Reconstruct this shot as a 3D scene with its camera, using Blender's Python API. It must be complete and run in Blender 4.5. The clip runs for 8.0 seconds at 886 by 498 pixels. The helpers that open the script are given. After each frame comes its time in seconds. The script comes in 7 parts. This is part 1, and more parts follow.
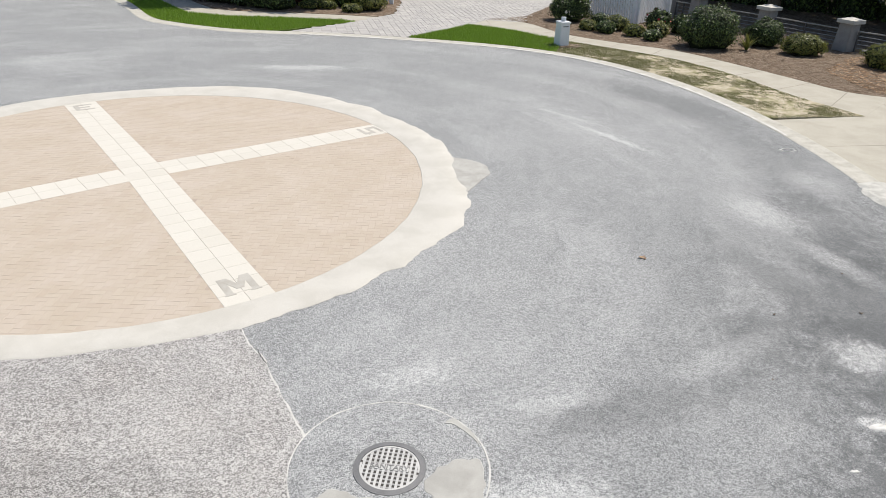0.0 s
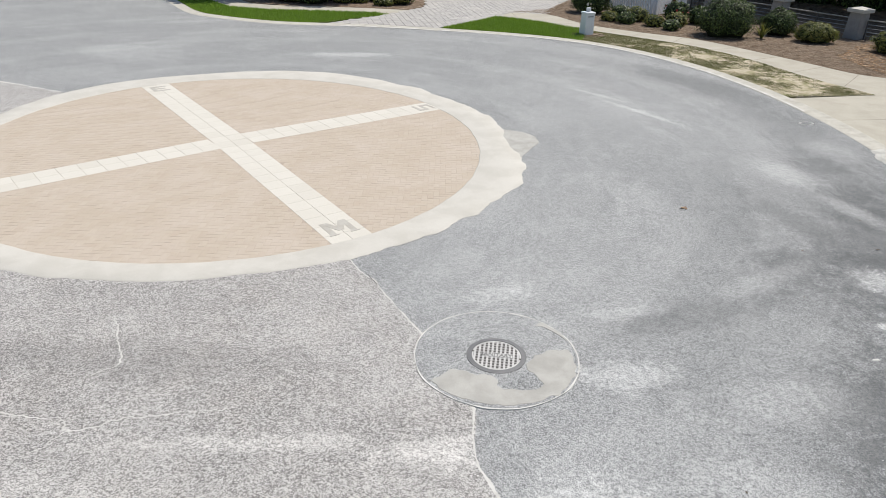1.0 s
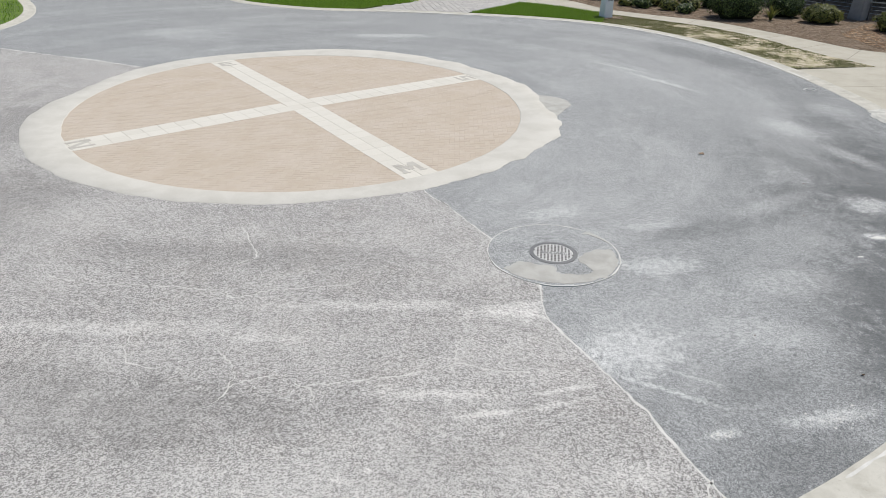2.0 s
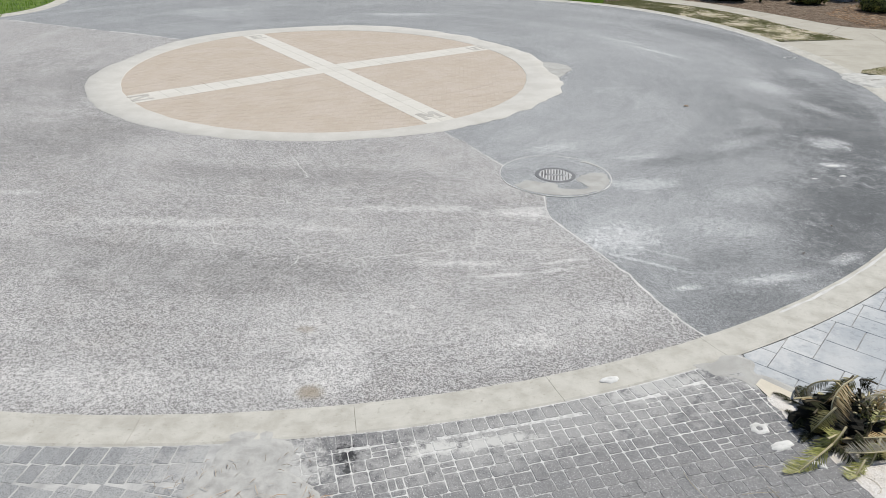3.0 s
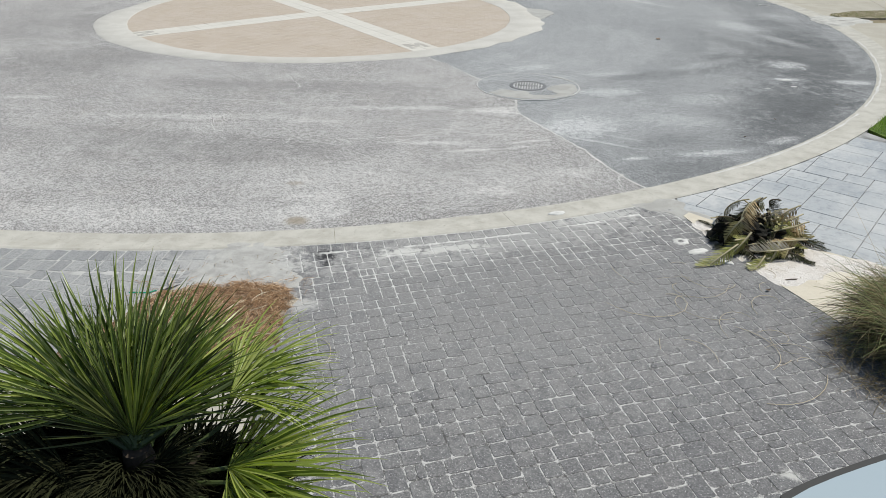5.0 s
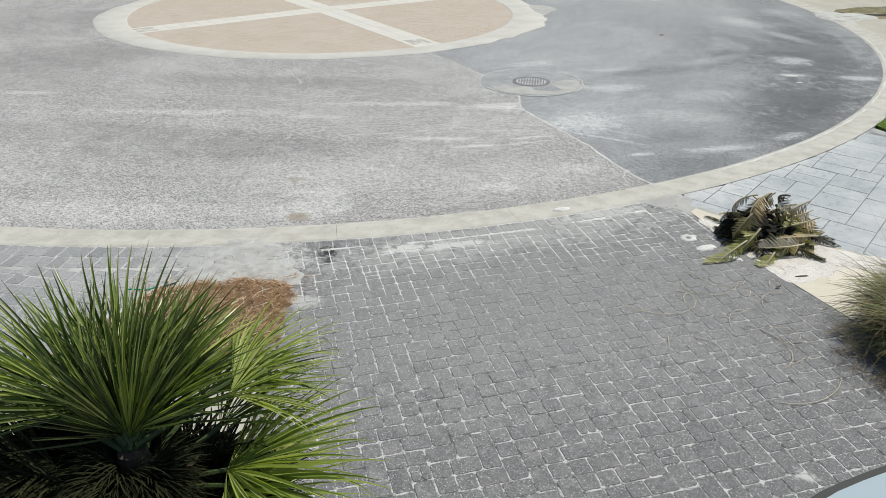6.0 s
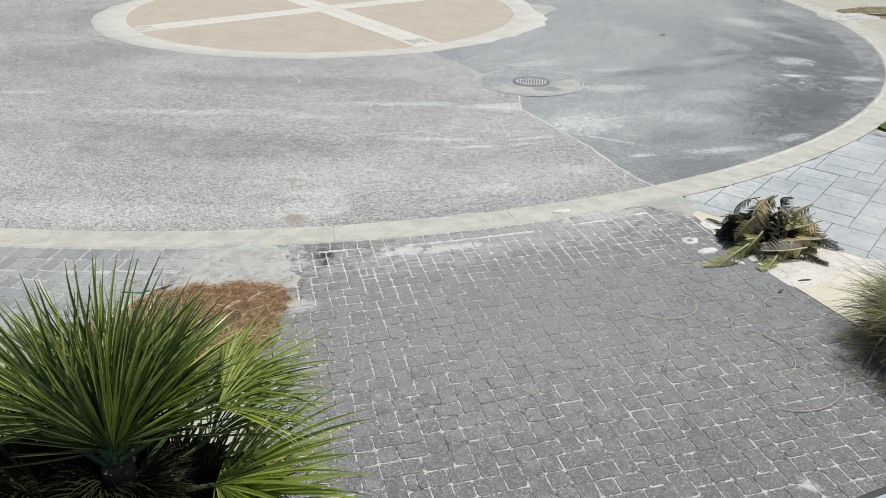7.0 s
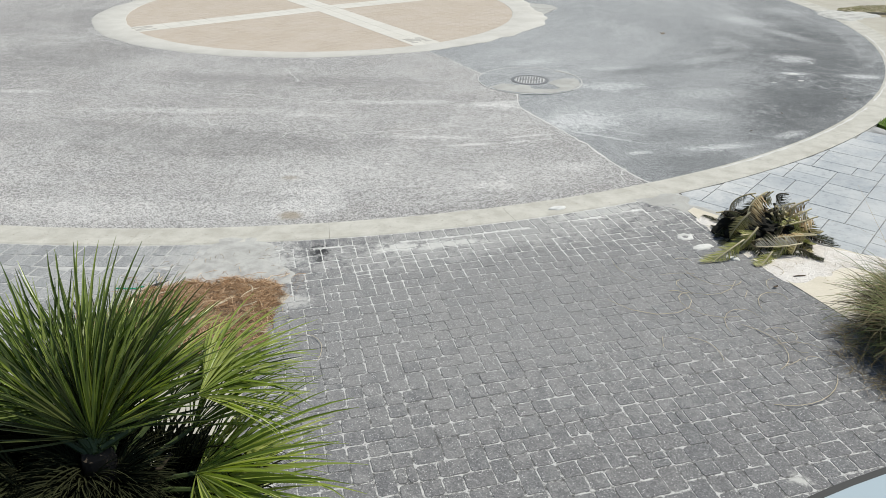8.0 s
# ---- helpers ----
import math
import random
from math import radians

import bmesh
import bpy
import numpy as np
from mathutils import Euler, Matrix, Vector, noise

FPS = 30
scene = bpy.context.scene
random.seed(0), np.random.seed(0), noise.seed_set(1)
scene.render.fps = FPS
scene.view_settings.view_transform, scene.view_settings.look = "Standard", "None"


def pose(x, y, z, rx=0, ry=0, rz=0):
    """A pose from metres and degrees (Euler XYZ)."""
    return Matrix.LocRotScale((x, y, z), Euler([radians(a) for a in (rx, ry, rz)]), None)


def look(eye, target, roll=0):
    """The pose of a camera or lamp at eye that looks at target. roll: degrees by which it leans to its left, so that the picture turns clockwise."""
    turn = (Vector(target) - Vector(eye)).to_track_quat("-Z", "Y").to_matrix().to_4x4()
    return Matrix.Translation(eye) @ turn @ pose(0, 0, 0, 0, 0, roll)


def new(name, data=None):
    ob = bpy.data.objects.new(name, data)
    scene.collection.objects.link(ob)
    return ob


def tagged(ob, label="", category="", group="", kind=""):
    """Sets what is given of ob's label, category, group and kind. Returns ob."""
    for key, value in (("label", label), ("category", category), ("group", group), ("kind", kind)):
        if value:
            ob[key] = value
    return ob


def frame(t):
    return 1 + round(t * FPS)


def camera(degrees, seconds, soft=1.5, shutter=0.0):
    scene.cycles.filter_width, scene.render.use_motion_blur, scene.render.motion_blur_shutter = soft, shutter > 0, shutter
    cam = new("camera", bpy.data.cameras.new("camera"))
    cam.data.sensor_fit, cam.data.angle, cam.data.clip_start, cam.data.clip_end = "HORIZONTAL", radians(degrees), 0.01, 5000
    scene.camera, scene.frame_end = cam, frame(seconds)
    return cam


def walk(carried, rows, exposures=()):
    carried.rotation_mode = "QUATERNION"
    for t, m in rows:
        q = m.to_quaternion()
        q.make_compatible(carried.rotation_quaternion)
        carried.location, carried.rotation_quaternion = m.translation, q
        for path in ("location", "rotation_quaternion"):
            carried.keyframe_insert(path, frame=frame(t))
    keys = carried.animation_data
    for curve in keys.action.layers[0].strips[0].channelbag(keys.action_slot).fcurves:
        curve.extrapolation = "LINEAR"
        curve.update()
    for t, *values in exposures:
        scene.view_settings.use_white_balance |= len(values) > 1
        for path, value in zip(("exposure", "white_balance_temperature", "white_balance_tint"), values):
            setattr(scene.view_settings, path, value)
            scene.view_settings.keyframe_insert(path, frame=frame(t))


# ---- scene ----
cam = camera(64.5, 8.0, soft=0.5)
PATH = [
    (0, (-0.568, 0.202, 4.773), (-0.542, 1.984, 3.866), 2.3),
    (0.5, (-1.02, -0.453, 4.727), (-0.997, 1.33, 3.823), 2.2),
    (1, (-1.604, -1.5, 4.688), (-1.591, 0.282, 3.781), 1.9),
    (1.5, (-2.109, -2.738, 4.63), (-2.108, -0.957, 3.719), 1.5),
    (1.7, (-2.239, -3.135, 4.624), (-2.244, -1.356, 3.71), 1.4),
    (2.8, (-2.646, -5.647, 4.384), (-2.67, -3.871, 3.466), 1.1),
    (3, (-2.635, -6.053, 4.334), (-2.658, -4.279, 3.411), 1.1),
    (3.5, (-2.491, -6.951, 4.027), (-2.515, -5.181, 3.096), 1.0),
    (4, (-2.291, -7.583, 3.77), (-2.312, -5.818, 2.83), 1.1),
    (4.5, (-2.188, -7.748, 3.545), (-2.215, -5.983, 2.605), 0.9),
    (6, (-2.229, -7.643, 3.328), (-2.263, -5.88, 2.384), 0.7),
    (6.5, (-2.222, -7.585, 3.33), (-2.255, -5.823, 2.384), 0.8),
    (7, (-2.212, -7.556, 3.321), (-2.247, -5.795, 2.375), 0.8),
    (7.5, (-2.162, -7.552, 3.305), (-2.202, -5.79, 2.36), 0.7),
    (8, (-2.128, -7.575, 3.282), (-2.172, -5.812, 2.338), 0.6),
]
walk(cam, [(t, look(eye, target, roll)) for t, eye, target, roll in PATH],
     exposures=[(0.0, 0.34, 6780, 10), (1.5, 0.15, 6640, 9), (3.0, 0.05, 6520, 8.5), (4.5, -0.04, 6520, 7), (6.0, 0.05, 6560, 5.5), (8.0, 0.1, 6560, 5.5)])

# ---- world, sun ----
SUN_WAY = Vector((0.46, 0.36, 1.0)).normalized()
world = bpy.data.worlds.new("sky")
world.use_nodes = True
scene.world = world
sky = world.node_tree.nodes.new("ShaderNodeTexSky")
sky.sky_type, sky.sun_disc = "NISHITA", False
sky.sun_elevation = math.asin(SUN_WAY.z)
sky.sun_rotation = math.atan2(SUN_WAY.x, SUN_WAY.y)
backing = world.node_tree.nodes["Background"]
backing.inputs["Strength"].default_value = 0.1
world.node_tree.links.new(sky.outputs[0], backing.inputs[0])
sun_data = bpy.data.lights.new("sun", "SUN")
sun_data.energy, sun_data.angle, sun_data.color = 4.2, radians(0.53), (1.0, 0.965, 0.91)
sun = new("sun", sun_data)
sun.matrix_world = look(Vector((0, 0, 60)) + SUN_WAY * 20, Vector((0, 0, 60)))


# ---- materials ----
class Nodes:
    """Short hand for building one node material."""

    def __init__(self, name, rough=0.85, metal=0.0):
        self.mat = bpy.data.materials.new(name)
        self.mat.use_nodes = True
        self.tree = self.mat.node_tree
        self.out = self.tree.nodes["Principled BSDF"]
        self.out.inputs["Roughness"].default_value = rough
        self.out.inputs["Metallic"].default_value = metal
        self.out.inputs["Specular IOR Level"].default_value = 0.3

    def node(self, kind, **inputs):
        n = self.tree.nodes.new(kind)
        for key, value in inputs.items():
            self.put(n.inputs[key.replace("_", " ")], value)
        return n

    def put(self, socket, value):
        if isinstance(value, bpy.types.NodeSocket):
            self.tree.links.new(value, socket)
        else:
            socket.default_value = value

    def math(self, what, a, b=0.0, c=0.0):
        n = self.tree.nodes.new("ShaderNodeMath")
        n.operation = what
        for socket, value in zip(n.inputs, (a, b, c)):
            self.put(socket, value)
        return n.outputs[0]

    def place(self):
        return self.node("ShaderNodeNewGeometry").outputs["Position"]

    def noise(self, scale, detail=4.0, rough=0.6, where=None, stretch=(1, 1, 1), distort=0.0):
        where = where or self.place()
        if stretch != (1, 1, 1):
            m = self.node("ShaderNodeMapping")
            m.inputs["Scale"].default_value = stretch
            self.put(m.inputs["Vector"], where)
            where = m.outputs[0]
        n = self.node("ShaderNodeTexNoise", Scale=scale, Detail=detail, Roughness=rough, Distortion=distort)
        self.put(n.inputs["Vector"], where)
        return n.outputs[0]

    def cells(self, scale, where=None):
        n = self.node("ShaderNodeTexVoronoi", Scale=scale)
        self.put(n.inputs["Vector"], where or self.place())
        return n

    def step(self, value, low, high, out_low=0.0, out_high=1.0):
        n = self.node("ShaderNodeMapRange")
        n.interpolation_type = "SMOOTHSTEP"
        self.put(n.inputs[0], value)
        for socket, v in zip(n.inputs[1:5], (low, high, out_low, out_high)):
            self.put(socket, v)
        return n.outputs[0]

    def mix(self, factor, a, b, how="MIX"):
        n = self.tree.nodes.new("ShaderNodeMix")
        n.data_type, n.blend_type = "RGBA", how
        self.put(n.inputs[0], factor)
        for socket, v in ((n.inputs[6], a), (n.inputs[7], b)):
            self.put(socket, v if isinstance(v, bpy.types.NodeSocket) else (*v, 1.0)[:4])
        return n.outputs[2]

    def ramp(self, factor, *stops):
        n = self.tree.nodes.new("ShaderNodeValToRGB")
        while len(n.color_ramp.elements) < len(stops):
            n.color_ramp.elements.new(0.5)
        for e, (at, colour) in zip(n.color_ramp.elements, stops):
            e.position, e.color = at, (*colour, 1.0)
        self.put(n.inputs[0], factor)
        return n.outputs[0]

    def chance(self):
        """A number of its own for each object and each loose island."""
        a = self.node("ShaderNodeObjectInfo").outputs["Random"]
        b = self.node("ShaderNodeNewGeometry").outputs["Random Per Island"]
        return self.math("FRACT", self.math("ADD", self.math("MULTIPLY", a, 7.31), b))

    def done(self, colour, bump=None, depth=0.004, strength=0.6, rough=None):
        self.put(self.out.inputs["Base Color"], colour if isinstance(colour, bpy.types.NodeSocket) else (*colour, 1.0))
        if bump is not None:
            n = self.node("ShaderNodeBump", Strength=strength, Distance=depth)
            self.put(n.inputs["Height"], bump)
            self.put(self.out.inputs["Normal"], n.outputs[0])
        if rough is not None:
            self.put(self.out.inputs["Roughness"], rough)
        return self.mat


CENTRE = Vector((-5.9, 12.32, 0))


def blob(n, x, y, rx, ry, turn, edge):
    """A soft stain: 1 in its middle, 0 outside an ellipse, broken up by the noise edge."""
    m = n.node("ShaderNodeMapping")
    m.vector_type = "TEXTURE"
    m.inputs["Location"].default_value = (x, y, 0)
    m.inputs["Rotation"].default_value = (0, 0, radians(turn))
    m.inputs["Scale"].default_value = (rx, ry, 1)
    n.put(m.inputs["Vector"], n.place())
    far = n.node("ShaderNodeVectorMath")
    far.operation = "LENGTH"
    n.put(far.inputs[0], m.outputs[0])
    return n.step(n.math("ADD", far.outputs["Value"], n.math("MULTIPLY", edge, 0.9)), 1.3, 0.35)


def asphalt(name, dark, light, dust, stains, streaks, stone=1.0, wear=(), clouds=0.35, mud=(), warm=0.0, lumps=0.6):
    """Rolled stone chips in tar: grains of several sizes, tyre wear, swept dust and stains."""
    n = Nodes(name, 0.92)
    grit = n.cells(112 / stone)
    coarse = n.cells(64 / stone)
    toss = n.node("ShaderNodeSeparateColor", Color=grit.outputs["Color"])
    toss_coarse = n.node("ShaderNodeSeparateColor", Color=coarse.outputs["Color"])
    fine = n.noise(96 / stone, 3, 0.8)
    clump = n.noise(36 / stone, 5, 0.78)
    speck = n.math("ADD", n.math("MULTIPLY", toss.outputs[0], 0.42), n.math("MULTIPLY", toss_coarse.outputs[0], 0.3))
    speck = n.math("ADD", speck, n.math("MULTIPLY", fine, 0.4))
    speck = n.math("ADD", speck, n.math("MULTIPLY", clump, lumps))
    speck = n.math("ADD", speck, 0.5 * (0.6 - lumps))
    # Coarser mottling, where the stones lie closer or looser.
    speck = n.math("ADD", speck, n.math("MULTIPLY", n.math("SUBTRACT", n.noise(15 / stone, 4, 0.8), 0.5), 0.55))
    base = n.mix(n.step(speck, 0.64, 1.1), dark, light)
    stones = n.math("MULTIPLY", n.step(toss_coarse.outputs[1], 0.86, 0.93), n.step(coarse.outputs["Distance"], 0.5, 0.25))
    base = n.mix(n.math("MULTIPLY", stones, 0.55), base, [min(0.75, 1.7 * c) for c in light])
    pits = n.math("MULTIPLY", n.step(toss_coarse.outputs[2], 0.79, 0.87), n.step(coarse.outputs["Distance"], 0.5, 0.2))
    base = n.mix(n.math("MULTIPLY", pits, 0.7), base, [0.32 * c for c in dark])
    # Rusty and pinkish tints soaked into the older tar.
    if warm:
        hue = n.step(n.noise(1.5, 7, 0.7, distort=0.4), 0.44, 0.68)
        base = n.mix(n.math("MULTIPLY", hue, warm), base, n.mix(1.0, base, (1.0, 0.88, 0.76), "MULTIPLY"))
        hue = n.step(n.noise(3.1, 6, 0.7), 0.52, 0.72)
        base = n.mix(n.math("MULTIPLY", hue, warm), base, n.mix(1.0, base, (1.0, 0.9, 0.93), "MULTIPLY"))
    edge = n.math("MULTIPLY", n.math("SUBTRACT", n.noise(3.4, 10, 0.85, distort=0.6), 0.5), 4.6)
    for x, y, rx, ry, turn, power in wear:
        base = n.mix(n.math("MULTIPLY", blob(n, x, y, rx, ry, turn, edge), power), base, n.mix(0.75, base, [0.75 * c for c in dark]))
    mid = n.noise(2.6, 9, 0.78)
    base = n.mix(n.step(mid, 0.44, 0.68, 0.0, 0.8 * lumps), base, n.mix(0.5, base, dark))
    # Settled dust, thin where the grains are low.
    lie = n.step(speck, 0.55, 1.05, 0.25, 1.0)
    wide = n.noise(0.55, 8, 0.62, distort=0.3)
    base = n.mix(n.math("MULTIPLY", n.math("MULTIPLY", n.step(wide, 0.45, 0.64), lie), clouds), base, dust)
    rel = n.node("ShaderNodeVectorMath")
    rel.operation = "SUBTRACT"
    n.put(rel.inputs[0], n.place())
    rel.inputs[1].default_value = CENTRE
    xyz = n.node("ShaderNodeSeparateXYZ", Vector=rel.outputs[0])
    radius = n.math("SQRT", n.math("ADD", n.math("MULTIPLY", xyz.outputs[0], xyz.outputs[0]), n.math("MULTIPLY", xyz.outputs[1], xyz.outputs[1])))
    angle = n.math("MULTIPLY", n.math("ARCTAN2", n.math("MULTIPLY", xyz.outputs[1], -1.0), n.math("MULTIPLY", xyz.outputs[0], -1.0)), 2.2)
    polar = n.node("ShaderNodeCombineXYZ", X=radius, Y=angle).outputs[0]
    sweep = n.noise(0.8, 8, 0.64, where=polar, stretch=(1.0, 0.6, 1), distort=0.25)
    swept = n.math("MULTIPLY", n.step(sweep, 0.48, 0.62), lie)
    base = n.mix(n.math("MULTIPLY", swept, streaks), base, dust)
    # Faint tyre tracks round the circle, broken up along their way.
    arcs = n.noise(1.0, 4, 0.6, where=polar, stretch=(4.5, 0.35, 1))
    gaps = n.step(n.noise(0.9, 8, 0.7), 0.4, 0.62)
    base = n.mix(n.math("MULTIPLY", n.math("MULTIPLY", n.step(arcs, 0.54, 0.66), gaps), streaks * 0.4), base, dust)
    base = n.mix(n.math("MULTIPLY", n.math("MULTIPLY", n.step(arcs, 0.44, 0.34), gaps), streaks * 0.35), base, dark)
    broken = n.step(n.noise(10.0, 8, 0.8), 0.32, 0.66, 0.3, 1.0)
    total = None
    for x, y, rx, ry, turn, power in stains:
        one = n.math("MULTIPLY", blob(n, x, y, rx, ry, turn, edge), power)
        total = one if total is None else n.math("MAXIMUM", total, one)
    base = n.mix(n.math("MULTIPLY", n.math("MULTIPLY", total, broken), lie), base, [min(1, c * 1.22) for c in dust])
    for x, y, rx, ry, turn, power in mud:
        base = n.mix(n.math("MULTIPLY", blob(n, x, y, rx, ry, turn, n.math("MULTIPLY", edge, 0.4)), power), base, (0.27, 0.225, 0.16))
    return n.done(base, speck, 0.006, 1.0)


NEW_STAINS = [(-0.35, 2.75, 0.85, 0.5, 30, 1.0), (0.45, 4.75, 0.7, 0.3, 10, 0.75), (0.81, 6.1, 0.7, 0.2, 15, 0.5), (1.2, 3.2, 0.9, 0.4, -10, 0.5),
              (4.62, 7.1, 0.4, 0.42, 0, 0.85), (4.15, 5.9, 0.3, 0.12, 0, 1.0), (5.34, 5.75, 0.4, 0.18, 0, 0.9), (1.44, 1.7, 0.5, 0.12, 15, 0.9), (2.64, 2.3, 0.35, 0.12, 30, 0.7),
              (3.0, 7.1, 1.1, 0.22, 32, 0.35), (-0.7, 6.5, 0.6, 0.3, 20, 0.65), (0.22, 1.4, 0.25, 0.06, 15, 0.8), (-0.2, 2.1, 0.7, 0.05, -27, 0.85), (0.1, 2.35, 0.6, 0.04, -27, 0.6),
              (2.1, 4.4, 0.9, 0.4, 20, 0.4), (5.1, 11.4, 0.5, 1.0, 20, 0.55), (6.75, 12.9, 0.6, 0.7, 0, 0.4), (5.5, 9.6, 0.25, 0.9, 20, 0.5)]
NEW_FAR = [(0.2, 3.3, 1.9, 1.5, 10, 0.3), (-0.6, 8.6, 3.2, 4.2, 0, 0.24), (2.6, 15.5, 3.0, 5.0, 20, 0.18), (3.3, 15.4, 1.3, 0.14, -55, 0.8), (2.5, 17.0, 1.2, 0.1, -45, 0.5), (-4.5, 21.1, 1.3, 0.35, 5, 0.6), (-11.4, 20.6, 1.6, 1.2, 0, 0.3)]
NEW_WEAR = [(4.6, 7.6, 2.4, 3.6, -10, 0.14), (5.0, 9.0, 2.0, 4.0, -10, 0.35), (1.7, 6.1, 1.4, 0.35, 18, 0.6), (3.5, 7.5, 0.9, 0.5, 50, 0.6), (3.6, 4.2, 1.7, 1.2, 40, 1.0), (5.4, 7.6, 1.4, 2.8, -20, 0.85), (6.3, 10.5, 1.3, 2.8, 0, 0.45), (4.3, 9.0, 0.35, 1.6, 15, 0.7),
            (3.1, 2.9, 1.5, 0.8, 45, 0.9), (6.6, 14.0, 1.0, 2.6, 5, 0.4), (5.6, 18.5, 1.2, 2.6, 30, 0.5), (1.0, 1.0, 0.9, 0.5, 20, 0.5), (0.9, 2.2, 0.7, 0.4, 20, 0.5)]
OLD_STAINS = [(-1.5, 3.5, 0.75, 0.22, 3, 0.95), (-3.2, 3.55, 1.2, 0.14, 3, 0.6), (-2.5, 1.88, 0.65, 0.1, 0, 0.8), (-1.98, 1.6, 0.3, 0.05, 12, 1.0), (-4.5, 2.8, 0.5, 0.1, 0, 0.5),
              (-1.7, 0.2, 0.32, 0.16, 0, 0.75), (-3.8, -0.1, 0.5, 0.2, 0, 0.75), (-3.85, -0.55, 0.5, 0.3, 0, 0.7), (-0.65, 0.85, 0.5, 0.22, 10, 0.55), (-4.2, 0.42, 0.16, 0.07, 0, 0.7),
              (-6.6, 2.9, 2.0, 0.16, 2, 0.55), (-1.2, 2.0, 0.5, 0.05, 18, 0.8), (-1.25, 1.78, 0.5, 0.04, 18, 0.75), (-3.07, 0.82, 0.06, 0.05, 0, 1.0),
              (-3.32, 0.68, 0.06, 0.05, 0, 1.0), (-6.2, -0.7, 1.4, 0.35, 0, 0.5), (-8.4, 0.2, 1.2, 0.4, 0, 0.4), (-9.5, 3.8, 0.6, 0.12, 0, 0.6), (-2.6, 0.5, 2.4, 0.8, 12, 0.32), (-1.6, 2.6, 1.3, 0.9, 10, 0.28)]
OLD_WEAR = [(-5.7, 1.4, 2.2, 0.5, 3, 0.5), (-7.5, 1.9, 2.4, 0.5, 0, 0.4), (-5.4, 4.8, 2.6, 0.4, 0, 0.3), (-2.2, 0.9, 1.2, 0.4, 15, 0.35), (-10.0, 6.5, 2.0, 1.5, 0, 0.4), (-11.5, 10.5, 2.5, 3.0, 0, 0.35)]
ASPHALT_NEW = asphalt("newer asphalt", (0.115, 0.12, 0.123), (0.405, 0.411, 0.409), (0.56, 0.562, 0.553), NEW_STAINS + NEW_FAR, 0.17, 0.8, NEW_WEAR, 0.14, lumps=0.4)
ASPHALT_OLD = asphalt("old coarse asphalt", (0.132, 0.127, 0.122), (0.53, 0.514, 0.496), (0.583, 0.568, 0.544), OLD_STAINS, 0.2, 0.95, OLD_WEAR, 0.25, [(-3.95, -0.76, 0.14, 0.12, 0, 0.75), (-4.2, 0.3, 0.12, 0.08, 0, 0.4)], 0.1)


def concrete(name, pale, dull, scale=1.0, stain=(0.2, 0.18, 0.15), stained=0.35, rough=0.9):
    n = Nodes(name, rough)
    grain = n.noise(140 * scale, 3, 0.7)
    cloud = n.noise(1.7 * scale, 7, 0.62, distort=0.3)
    base = n.mix(n.step(cloud, 0.35, 0.68), pale, dull)
    spots = n.step(n.noise(9 * scale, 6, 0.75), 0.56, 0.74)
    base = n.mix(n.math("MULTIPLY", spots, stained), base, stain)
    base = n.mix(n.math("MULTIPLY", n.step(grain, 0.35, 0.7), 0.35), base, [0.6 * c for c in dull])
    chips = n.step(n.noise(38 * scale, 5, 0.8), 0.6, 0.72)
    base = n.mix(n.math("MULTIPLY", chips, 0.35 * stained), base, stain)
    return n.done(base, n.math("ADD", grain, n.math("MULTIPLY", cloud, 0.6)), 0.003, 0.5)


CONCRETE_RING = concrete("pale ring concrete", (0.535, 0.515, 0.47), (0.47, 0.45, 0.405), 1.0, (0.4, 0.385, 0.35), 0.2)
CONCRETE_KERB = concrete("kerb concrete", (0.51, 0.49, 0.435), (0.4, 0.38, 0.33), 2.2, (0.24, 0.222, 0.18), 0.75)
CONCRETE_WALK = concrete("sidewalk concrete", (0.43, 0.403, 0.34), (0.37, 0.345, 0.287), 0.8, (0.36, 0.32, 0.26), 0.3)
CEMENT_PALE = concrete("broken pale concrete", (0.54, 0.53, 0.49), (0.38, 0.37, 0.34), 3.0, (0.2, 0.19, 0.17), 0.6)
CEMENT = concrete("smeared cement", (0.43, 0.42, 0.39), (0.34, 0.332, 0.306), 1.6, (0.25, 0.24, 0.21), 0.35)
WHITE_SPILL = concrete("white cement spill", (0.66, 0.65, 0.62), (0.52, 0.51, 0.48), 4.0, (0.5, 0.48, 0.45), 0.2)
JOINT_LEFT = concrete("pale dusty joints", (0.5, 0.49, 0.465), (0.33, 0.325, 0.31), 2.5, (0.25, 0.245, 0.235), 0.4)
JOINT_DULL = concrete("grey jointing sand", (0.42, 0.41, 0.385), (0.31, 0.303, 0.288), 2.2, (0.2, 0.195, 0.185), 0.5)
joint = Nodes("swept jointing sand", 0.95)
washed = joint.step(joint.noise(16.0, 6, 0.78), 0.4, 0.58)
sand_tone = joint.mix(washed, (0.085, 0.083, 0.08), (0.46, 0.452, 0.435))
greyed = blob(joint, -0.6, -2.4, 2.2, 1.0, 15, joint.math("SUBTRACT", joint.noise(3.0, 6, 0.7), 0.5))
sand_tone = joint.mix(joint.math("MULTIPLY", greyed, 0.5), sand_tone, (0.2, 0.197, 0.19))
for where in ((-1.6, -1.2, 3.4, 0.7, 20, 0.45), (-0.2, -0.75, 1.7, 0.75, 22, 0.5), (-3.2, -2.0, 0.9, 0.7, 0, 0.4)):
    sand_tone = joint.mix(joint.math("MULTIPLY", blob(joint, *where[:5], joint.math("SUBTRACT", joint.noise(3.0, 6, 0.7), 0.5)), where[5]), sand_tone, (0.62, 0.61, 0.58))
